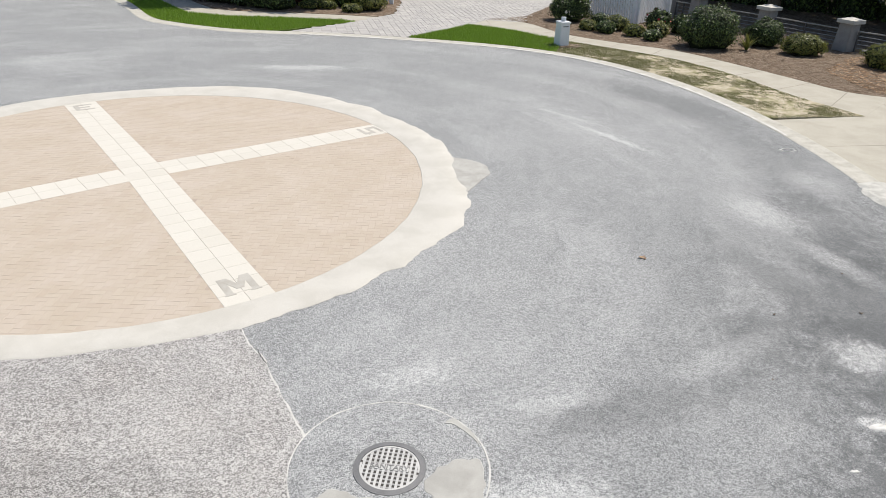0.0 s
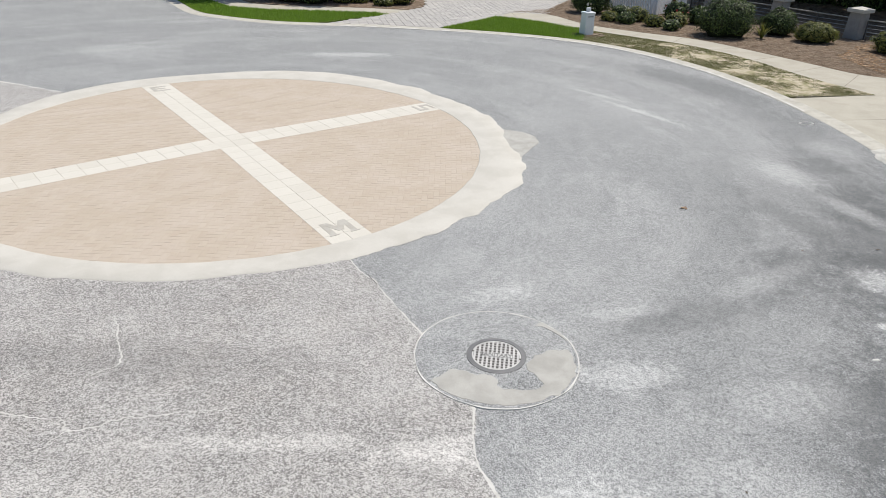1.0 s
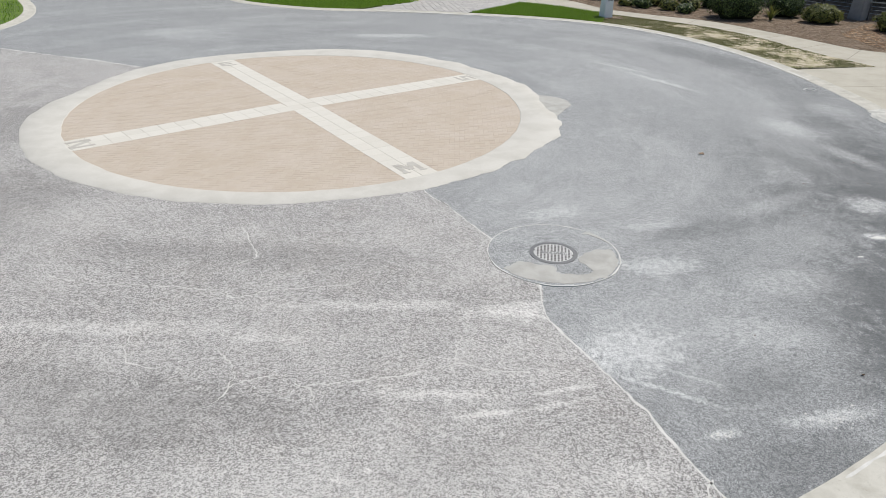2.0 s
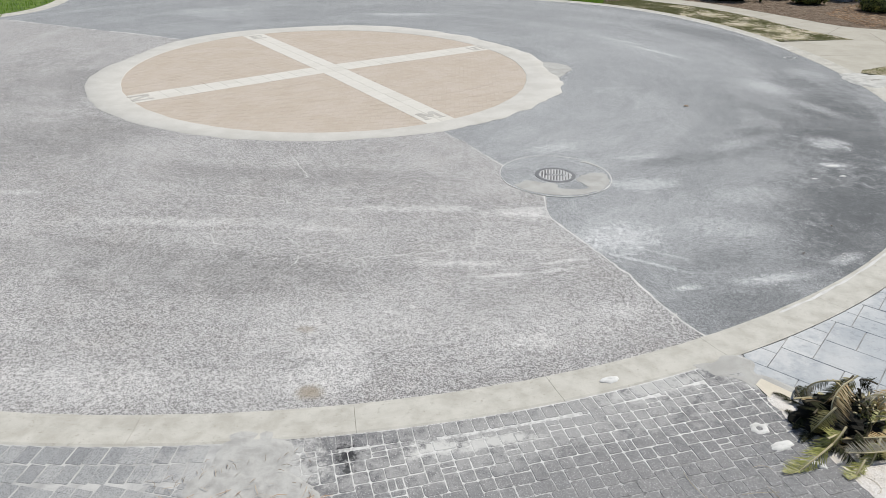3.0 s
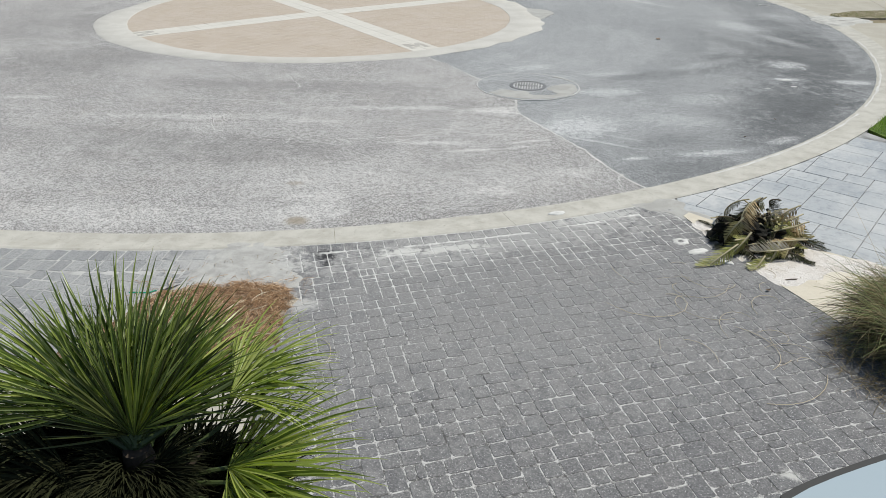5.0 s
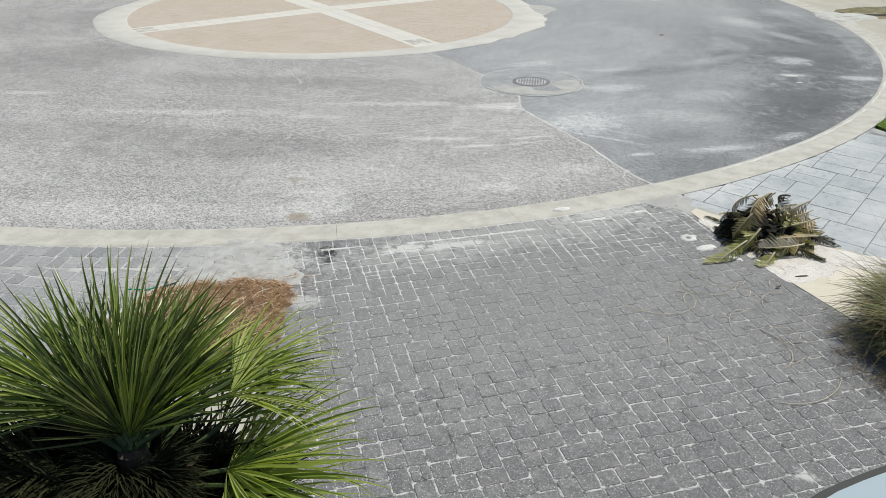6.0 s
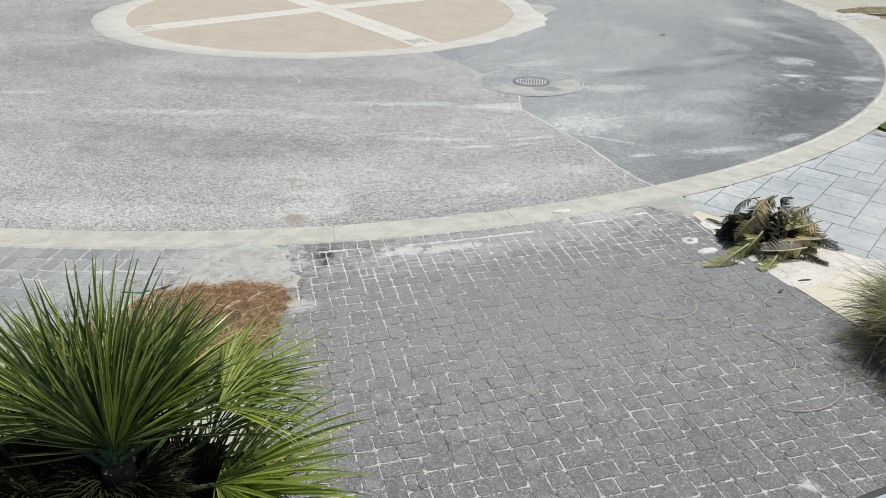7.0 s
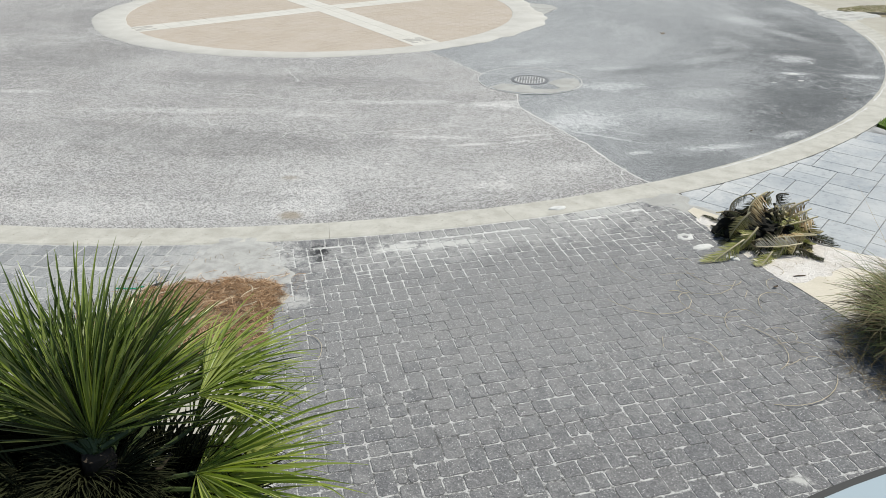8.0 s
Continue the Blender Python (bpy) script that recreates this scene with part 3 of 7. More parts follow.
def on_edge(degrees, out=0.0):
    r = road_radius(degrees) + out
    return (HUB[0] + r * math.cos(radians(degrees)), HUB[1] + r * math.sin(radians(degrees)))


ARC = [on_edge(152 + 1.0 * i) for i in range(299)]
FAR_RETURN = smooth_line([(-6.25, 26.2), (-8.3, 26.3), (-10.66, 27.19), (-12.13, 28.28), (-14.2, 31.5), (-17.6, 36.3), (-26.0, 48.0)], 0.4)[1:]
LEFT_RETURN = smooth_line([(-33.0, 43.0), (-24.0, 31.8), (-20.4, 27.1), (-18.7, 24.5), (-17.9, 22.3), (-17.75, 20.3), (-18.15, 18.95)], 0.4)
EDGE = LEFT_RETURN[:-1] + ARC + FAR_RETURN


def shifted(line, out):
    """A line moved to its right."""
    moved = []
    for i, (x, y) in enumerate(line):
        ax, ay = line[max(i - 1, 0)]
        bx, by = line[min(i + 1, len(line) - 1)]
        n = Vector((by - ay, -(bx - ax))).normalized()
        moved.append((x + n.x * out, y + n.y * out))
    return moved


BACK = shifted(EDGE, KERB)


def back_arc(a, b, out=KERB, step=1.0):
    """Points along the back of the kerb from one bearing to another."""
    count = max(1, int(abs(b - a) / step))
    return [on_edge(a + (b - a) * i / count, out) for i in range(count + 1)]


# ---- ground, road, kerb ----
bm = bmesh.new()
bmesh.ops.create_grid(bm, x_segments=40, y_segments=40, size=1500)
ground = part("ground", bm, SOIL)
ground.location.z = -0.03
tagged(ground, "sandy soil ground with patches of dry grass", "ground", kind="structure")

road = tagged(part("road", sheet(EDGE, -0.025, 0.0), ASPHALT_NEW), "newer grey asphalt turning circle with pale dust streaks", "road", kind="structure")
SEAM_NEAR = [(-0.1, 0.85), (-0.41, 1.72), (-0.86, 2.67), (-1.19, 3.42), (-1.19, 4.16)]
SEAM_MID = [(-1.73, 5.41), (-2.05, 5.95), (-2.44, 6.68), (-2.6, 6.85), (-2.86, 7.31)]
SEAM_FAR = [(-11.0, 15.6), (-12.73, 16.34), (-14.65, 17.02), (-17.95, 18.3)]
seam_line = rough_line([on_edge(297.3), *SEAM_NEAR, (-1.5, 4.8), *SEAM_MID], 0.02, 4.0)
old_outline = [on_edge(160 + i) for i in range(138)] + seam_line[1:] + [(-5.9, 12.3)] + rough_line(SEAM_FAR, 0.03)
part("old_asphalt", sheet(old_outline, -0.01, 0.004), ASPHALT_OLD, road, "older coarse pale asphalt with fine cracks")


def crack(points, width, material, name="crack", amount=0.04, z=0.0054):
    jag, thin = (0.035, 0.75) if name == "crack" else (0.008, 1.0)
    part(name, ribbon([(x + wobble(x, y, 17.0, jag, 1.0), y + wobble(x, y, 17.0, jag, 5.0)) for x, y in rough_line(points, amount, 5.0, 0.03, width * 50)], width * thin, z, 1.5), material, road)


crack([on_edge(297.3), *SEAM_NEAR], 0.02, CRACK_WHITE, "seam_filler", 0.02)
crack(SEAM_MID, 0.015, CRACK_WHITE, "seam_filler", 0.02)
crack(SEAM_FAR, 0.05, CRACK_WHITE, "seam_filler", 0.03)
crack([(-2.4, 6.6), (-2.47, 6.7), (-2.6, 6.86)], 0.011, CRACK_DARK, z=0.0062)
crack([(-5.45, 5.62), (-5.3, 5.3), (-5.05, 4.76), (-5.3, 4.45)], 0.012, CRACK_WHITE)
crack([(-7.6, 4.1), (-7.14, 3.91), (-5.89, 3.86), (-5.23, 3.8), (-5.05, 3.65), (-4.54, 3.86), (-3.68, 4.04)], 0.014, CRACK_WHITE)
crack([(-5.05, 3.65), (-5.2, 3.46), (-5.4, 3.2)], 0.01, CRACK_WHITE)
crack([(-6.1, 3.0), (-5.98, 2.76), (-5.9, 2.5), (-5.81, 2.28), (-5.4, 2.2)], 0.014, CRACK_WHITE)
crack([(-5.2, 2.8), (-4.92, 2.51), (-4.72, 2.3), (-4.61, 2.1), (-4.65, 1.68), (-4.9, 1.5)], 0.013, CRACK_WHITE)
crack([(-4.65, 1.9), (-4.29, 2.08), (-3.8, 1.93), (-3.75, 1.7)], 0.013, CRACK_WHITE)
crack([(-3.9, 1.95), (-3.51, 2.03), (-2.76, 2.2), (-2.27, 2.4), (-1.92, 2.31), (-1.5, 2.28)], 0.014, CRACK_WHITE)
crack([(-2.27, 2.4), (-2.28, 2.65), (-2.15, 3.1)], 0.011, CRACK_WHITE)
crack([(-0.06, 0.78), (-0.14, 0.5), (-0.1, 0.26), (0.0, 0.12)], 0.022, CRACK_WHITE)

kerb = thing("kerb", "pale flush concrete kerb round the turning circle", "kerb", kind="structure")


def kerb_run(line, back, first, last):
    """One poured length of kerb: a worn, uneven inner edge that rises to its back."""
    bm = bmesh.new()
    rows = []
    for i in range(first, last + 1):
        (ax, ay), (bx, by) = line[i], back[i]
        if i == first or i == last:
            j = i + 1 if i == first else i - 1
            d = math.hypot(line[j][0] - ax, line[j][1] - ay)
            f = 0.0015 / d
            ax, ay, bx, by = ax + (line[j][0] - ax) * f, ay + (line[j][1] - ay) * f, bx + (back[j][0] - bx) * f, by + (back[j][1] - by) * f
        e = 0.02 + wobble(ax, ay, 4.0, 0.025)
        row = []
        for t, z in ((-e - 0.07, -0.004), (-e, 0.0065), (0.1, 0.012), (0.55, 0.016), (0.93, 0.032), (1.0, 0.026), (1.0 + wobble(bx, by, 3.0, 0.06, 4.0), -0.02)):
            row.append(bm.verts.new((ax + (bx - ax) * t, ay + (by - ay) * t, z)))
        rows.append(row)
    for a, b in zip(rows, rows[1:]):
        for k in range(len(a) - 1):
            bm.faces.new((a[k], a[k + 1], b[k + 1], b[k]))
    bm.faces.new(list(reversed(rows[0])))
    bm.faces.new(rows[-1])
    bmesh.ops.recalc_face_normals(bm, faces=bm.faces)
    part("kerb_length", bm, CONCRETE_KERB, kerb)


run = 0
while run < len(EDGE) - 1:
    reach, end = 0.0, run
    while end < len(EDGE) - 1 and reach < 1.9:
        reach += math.dist(EDGE[end], EDGE[end + 1])
        end += 1
    kerb_run(EDGE, BACK, run, end)
    run = end

# ---- surfaces behind the kerb ----
def surface(name, outline, material, label, category, z=0.025, fade=0.0, low=-0.028):
    return tagged(part(name, skim(outline, low, z, fade) if fade else sheet(outline, low, z), material), label, category, kind="structure")


drive_outline = back_arc(278.5, 297.6) + [(0.36, -0.48), (0.73, -1.66), (1.1, -2.5), (2.3, -5.6), (4.4, -11.0), (-2.9, -11.0), (-3.5, -4.6), (-3.66, -2.25), (-4.0, -2.0)]
driveway = surface("driveway", drive_outline, JOINT_SWEPT, "dark grey tumbled paver driveway with pale sanded joints", "driveway", 0.0292)
left_outline = back_arc(262, 276.6) + [(-4.6, -2.1), (-4.87, -2.31), (-5.1, -2.9), (-5.28, -3.45), (-5.46, -3.75), (-6.6, -6.0), (-9.5, -6.0)]
left_drive = surface("side_driveway", left_outline, JOINT_LEFT, "dusty grey paver driveway of the house next door", "driveway", 0.0272)
slab_outline = back_arc(297.7, 316.2, KERB - 0.08) + [(4.03, 2.74), (4.21, 2.33), (6.2, -2.0), (4.2, -3.1), (1.86, -1.46), (0.73, -0.65), (0.4, -0.45)]
slab_drive = surface("slab_driveway", slab_outline, SLAB_BED, "blue-grey slate slab driveway with open joints", "driveway", 0.012)
WALK_CREAM = concrete("sandy cream concrete", (0.62, 0.57, 0.47), (0.54, 0.49, 0.395), 1.5, (0.46, 0.4, 0.3), 0.3)
surface("walk_right", [(0.38, -0.5), (0.47, -0.4), (0.73, -0.65), (1.86, -1.46), (4.2, -3.1), (4.0, -4.6), (1.9, -4.5), (1.1, -2.5), (0.73, -1.66)], WALK_CREAM, "cream concrete sidewalk beside the driveway", "sidewalk", 0.037)
surface("walk_left", [(-3.7, -3.24), (-5.28, -3.47), (-5.46, -3.75), (-5.95, -4.75), (-3.52, -4.55)], CONCRETE_WALK, "cream concrete sidewalk slab beside the driveway", "sidewalk", 0.038)
CEMENT_DUSTY = concrete("dusty trodden cement", (0.46, 0.45, 0.42), (0.34, 0.332, 0.31), 4.5, (0.24, 0.23, 0.205), 0.6)
surface("cement_smear", rough_line([(-4.5, -1.52), (-4.05, -1.44), (-3.92, -1.75), (-3.72, -2.2), (-4.2, -2.35), (-4.7, -2.42), (-4.62, -2.0), (-4.5, -1.52)], 0.14, 6.0, 0.05), CEMENT_DUSTY, "smeared cement and sand between two paved drives", "ground", 0.0345, 0.1, 0.024)
surface("cement_corner", rough_line([(-0.15, -0.22), (0.2, -0.1), (0.36, -0.02), (0.44, -0.16), (0.42, -0.3), (0.62, -0.44), (0.77, -0.66), (0.36, -0.52), (-0.15, -0.22)], 0.07, 6.0, 0.04), CEMENT, "smeared cement where three paved surfaces meet", "ground", 0.0335, 0.06, 0.02)
SAND = soil("pale drifted sand", (0.68, 0.63, 0.57), (0.58, 0.53, 0.47), (0.72, 0.68, 0.63), 20.0)
surface("sand_drift", rough_line([(0.5, -0.66), (0.78, -0.78), (1.15, -1.05), (1.75, -1.46), (2.15, -1.72), (1.7, -1.74), (1.38, -1.76), (1.12, -1.92), (0.93, -1.95), (0.78, -1.62), (0.62, -1.15), (0.5, -0.66)], 0.1, 6.0, 0.05), SAND, "drift of pale sand over the sidewalk", "sand", 0.041, 0.07, 0.034)
surface("palm_bed", [(-3.52, -4.57), (-5.95, -4.77), (-7.5, -8.5), (-3.05, -8.5)], MULCH_BASE, "mulched planting bed under a fan palm", "planting bed", 0.03)
surface("grass_bed_right", [(1.95, -4.52), (4.0, -4.62), (5.5, -9.0), (3.7, -9.0)], MULCH_BASE, "mulched bed beside the driveway", "planting bed", 0.03)

grass_right = back_arc(316.6, 331.0) + [(8.6, 4.6), (8.0, 0.5), (5.6, -0.6), (4.24, 2.38)]
surface("lawn_right", grass_right, LAWN_BASE, "lush green lawn beside the kerb", "lawn", 0.02)
surface("walk_far_right", back_arc(331.2, 358.5) + [(9.4, 12.0), (11.5, 9.5), (8.9, 4.5)], CONCRETE_WALK, "cream concrete apron along the kerb", "sidewalk", 0.024)
surface("apron", back_arc(1.3, 18.6) + [(10.36, 17.82), (11.85, 19.45), (15.5, 18.3), (15.0, 13.6), (9.3, 13.9), (8.4, 13.35)], CONCRETE_WALK, "cream concrete driveway apron", "driveway", 0.024)
surface("rubble_edge", rough_line([(7.6, 12.6), (7.9, 13.0), (8.4, 12.85), (8.9, 12.7), (8.9, 12.3), (8.45, 11.95), (7.95, 11.5), (7.65, 11.9), (7.6, 12.6)], 0.15, 4.0, 0.06), CEMENT_PALE, "broken white concrete patch at the kerb", "pavement", 0.036, 0.12, 0.004)
strip_right = [(8.25, 13.1), (8.4, 13.35), (9.3, 13.88), (11.5, 14.3), (11.5, 13.1), (9.4, 12.8), (8.6, 12.85)]
surface("dry_strip_right", strip_right, DRY_BASE, "strip of dry grass beside the apron", "lawn", 0.03)

walk_inner = smooth_line([(10.36, 17.82), (9.33, 19.8), (8.56, 22.05), (7.4, 24.05), (5.81, 25.44), (3.64, 27.13), (2.07, 28.59), (0.54, 29.42)], 0.5)
walk_outer = smooth_line([(13.5, 19.6), (12.3, 19.9), (11.23, 20.38), (10.28, 21.95), (9.19, 23.75), (7.86, 25.62), (6.1, 26.73), (4.23, 28.18), (2.9, 30.6), (1.29, 30.9)], 0.5)
surface("walk_far", walk_inner + list(reversed(walk_outer)) + [(13.5, 19.0), (11.85, 19.45)], CONCRETE_WALK, "cream concrete sidewalk between lawn strip and beds", "sidewalk", 0.026)
split = min(range(len(walk_inner)), key=lambda i: math.dist(walk_inner[i], (3.9, 26.95)))
strip_green = back_arc(72.3, 52.0) + list(walk_inner[split:]) + [(-0.37, 28.07)]
strip_dry = back_arc(52.0, 19.2) + list(walk_inner[: split + 1])
surface("lawn_strip", strip_green, LAWN_BASE, "lush green lawn strip between kerb and sidewalk", "lawn", 0.03)
surface("dry_lawn_strip", strip_dry, DRY_BASE, "parched sandy lawn strip between kerb and sidewalk", "lawn", 0.03)
far_drive_outline = back_arc(73.0, 90.2) + [(-6.1, 26.75), (-3.99, 29.21), (-2.56, 31.73), (-2.43, 36.2), (-2.2, 44.0), (8.6, 44.0), (5.79, 38.47), (3.1, 32.2), (2.9, 30.7), (1.29, 30.9), (0.54, 29.42), (-0.37, 28.07)]
far_drive = surface("far_driveway", far_drive_outline, JOINT_DULL, "light grey paver driveway across the circle", "driveway", 0.02)
lawn_far = [(-6.4, 26.72)] + [p for p in shifted(FAR_RETURN, KERB) if p[1] < 38] + [(-15.2, 35.5), (-13.26, 33.19), (-12.24, 31.71), (-10.86, 29.9), (-9.18, 29.39), (-6.95, 29.5), (-4.68, 29.46), (-3.99, 29.21)]
surface("lawn_far", lawn_far, LAWN_BASE, "lush green lawn beside the far driveway", "lawn", 0.03)
walk_back = smooth_line([(-15.2, 35.5), (-13.26, 33.19), (-12.24, 31.71), (-10.86, 29.9), (-9.18, 29.39), (-6.95, 29.5), (-4.68, 29.46), (-3.99, 29.21)], 0.5)
surface("walk_far_left", walk_back + [(-3.2, 30.6), (-4.7, 30.75), (-7.0, 30.85), (-9.0, 30.75), (-10.2, 31.1), (-11.3, 32.5), (-12.4, 34.2), (-14.3, 36.6)], CONCRETE_WALK, "concrete sidewalk behind the far lawn", "sidewalk", 0.026)
bed_far_left = [(-3.2, 30.65), (-4.7, 30.8), (-7.0, 30.9), (-9.0, 30.8), (-10.2, 31.15), (-11.3, 32.55), (-12.4, 34.25), (-14.3, 36.65), (-14.0, 46.0), (-2.3, 46.0), (-2.5, 36.2), (-2.62, 31.8)]
surface("bed_far_left", bed_far_left, MULCH_BASE, "mulched bed with shrubs before a picket fence", "planting bed", 0.03)
bed_far = list(walk_outer) + [(3.15, 32.3), (5.85, 38.5), (8.7, 46.0), (30.0, 46.0), (30.0, 19.5)]
surface("bed_far", bed_far, MULCH_BASE, "wide straw-mulched bed with clipped shrubs", "planting bed", 0.03)
left_corner = [p for p in shifted(LEFT_RETURN, KERB)] + [on_edge(a, KERB) for a in range(153, 175, 3)] + [(-34.0, 13.0), (-40.0, 36.0)]
surface("lawn_left", left_corner, LAWN_BASE, "green lawn at the street corner", "lawn", 0.03)

# Lime along the worn joint of kerb and asphalt, and score lines across the walks.
def strip_on(parent, name, points, width, z, material, amount=0.03, vary=1.2):
    part(name, ribbon(rough_line(points, amount, 4.0, 0.06, width * 40), width, z, vary), material, parent)


for a, b, w in ((-58, -40, 0.03), (-38, -12, 0.035), (14, 32.5, 0.09), (33, 59.6, 0.12), (60, 88, 0.1)):
    strip_on(kerb, "lime_line", [on_edge(a + (b - a) * i / 12, 0.04) for i in range(13)], w, 0.0137, CRACK_WHITE, 0.02, 1.0)
walks = thing("walk_joints", "dark score lines across the concrete walks", "joint", kind="structure")
for i in range(2, len(walk_inner) - 2, 3):
    a = Vector((*walk_inner[i], 0))
    b = min((Vector((*p, 0)) for p in walk_outer), key=lambda q: (q - a).length)
    strip_on(walks, "score_line", [(a.x, a.y), (b.x, b.y)], 0.018, 0.0275, SCORE, 0.004, 0.3)
strip_on(walks, "score_line", [(8.3, 17.75), (10.3, 17.75)], 0.018, 0.0275, SCORE, 0.004, 0.3)
strip_on(walks, "score_line", [(8.1, 15.2), (11.0, 15.6), (15.0, 15.9)], 0.018, 0.0257, SCORE, 0.004, 0.3)
strip_on(walks, "score_line", [(11.6, 19.2), (10.9, 16.0), (10.4, 13.9)], 0.018, 0.0257, SCORE, 0.004, 0.3)
for pts in ([(8.0, 12.1), (8.3, 12.3), (8.7, 12.2)], [(8.1, 11.9), (8.5, 12.05), (8.9, 12.3)], [(7.9, 12.4), (8.2, 12.2), (8.35, 12.4)]):
    strip_on(walks, "score_line", pts, 0.014, 0.0385, SCORE, 0.12, 2.0)


# ---- pieces of paving ----
def stone_shape(w, h, bevel, depth, cut=0.0, wear=0.0, rng=None):
    """One worn paver, brick or slab, its top at z 0: verts, faces. cut: the radius of its corners; wear: how uneven its rim is."""
    if cut:
        c = min(cut, 0.35 * min(w, h))
        plan = []
        for sx, sy, first in ((1, 1, 0), (-1, 1, 90), (-1, -1, 180), (1, -1, 270)):
            for turn in (8, 45, 82):
                a = radians(first + turn)
                plan.append((sx * (w / 2 - c) + c * math.cos(a), sy * (h / 2 - c) + c * math.sin(a)))
            sag = rng.uniform(-wear, wear * 0.3) if rng else 0.0
            plan.append((0.0, h / 2 + sag) if first == 0 else (-w / 2 - sag, 0.0) if first == 90 else (0.0, -h / 2 - sag) if first == 180 else (w / 2 + sag, 0.0))
        if rng:
            plan = [(x + rng.uniform(-wear, wear) * 0.7, y + rng.uniform(-wear, wear) * 0.7) for x, y in plan]
    else:
        plan = [(-w / 2, -h / 2), (w / 2, -h / 2), (w / 2, h / 2), (-w / 2, h / 2)]
    k = len(plan)
    fx, fy = 1 - 2 * bevel / w, 1 - 2 * bevel / h
    verts = [(x, y, -depth) for x, y in plan] + [(x, y, -bevel) for x, y in plan] + [(x * fx, y * fy, 0.0) for x, y in plan]
    faces = [tuple(range(2 * k, 3 * k))]
    for lower in (0, k):
        for i in range(k):
            j = (i + 1) % k
            faces.append((lower + i, lower + j, lower + k + j, lower + k + i))
    return verts, faces


class Paving:
    """Lays pieces: the wanted ones as objects on shared meshes, the rest joined into one."""

    def __init__(self, name, parent, material, bevel, depth, cut=0.0, wear=0.0):
        self.name, self.parent, self.material, self.spec = name, parent, material, (bevel, depth, cut, wear)
        self.rng = random.Random(name) if wear else None
        self.meshes, self.verts, self.faces = {}, [], []

    def lay(self, x, y, z, turn, w, h, single, tilt=0.0):
        w, h = round(w, 3), round(h, 3)
        worn = random.randrange(6) if self.rng else 0
        shape = stone_shape(w, h, *self.spec, self.rng)
        m = pose(x, y, z, random.uniform(-tilt, tilt), random.uniform(-tilt, tilt), turn)
        if single:
            if (w, h, worn) not in self.meshes:
                me = bpy.data.meshes.new(self.name)
                me.from_pydata(shape[0], [], shape[1])
                me.materials.append(self.material)
                self.meshes[(w, h, worn)] = me
            ob = new(self.name, self.meshes[(w, h, worn)])
            ob.parent = self.parent
            ob.matrix_basis = m
        else:
            base = len(self.verts)
            self.verts += [tuple(m @ Vector(v)) for v in shape[0]]
            self.faces += [tuple(i + base for i in f) for f in shape[1]]

    def done(self, label=""):
        if self.verts:
            ob = raw_part(self.name + "s_further_off", self.verts, self.faces, self.material, self.parent, label)
            tagged(ob, kind="stuff")


def ashlar(columns, rows, shapes, seed):
    """Fills a grid of cells with oblongs of mixed sizes: column, row, width, height."""
    rng = random.Random(seed)
    free = np.ones((columns, rows), bool)
    for j in range(rows):
        for i in range(columns):
            if not free[i, j]:
                continue
            picks = shapes[:]
            rng.shuffle(picks)
            gap = i
            while gap < columns and free[gap, j]:
                gap += 1
            gap -= i
            tidy = [s for s in picks if gap - s[0] != 1]
            for w, h in tidy + [(2, 1), (1, 2), (1, 1)]:
                if i + w <= columns and j + h <= rows and free[i : i + w, j : j + h].all():
                    free[i : i + w, j : j + h] = False
                    yield i, j, w, h
                    break


def lattice(columns, rows):
    """The four-stone repeat of the drive: two squares, a lying and a standing oblong, each row shifted: column, row, width, height."""
    for v in range(-1, rows + 2):
        for u in range(-(9 * v) // 20 - 2, (columns - 9 * v) // 20 + 2):
            for x, y, w, h in ((0, 0, 3, 2), (3, 0, 2, 3), (7, -1, 2, 2), (9, -1, 2, 2)):
                yield x + 20 * u + 9 * v, y + v, w, h


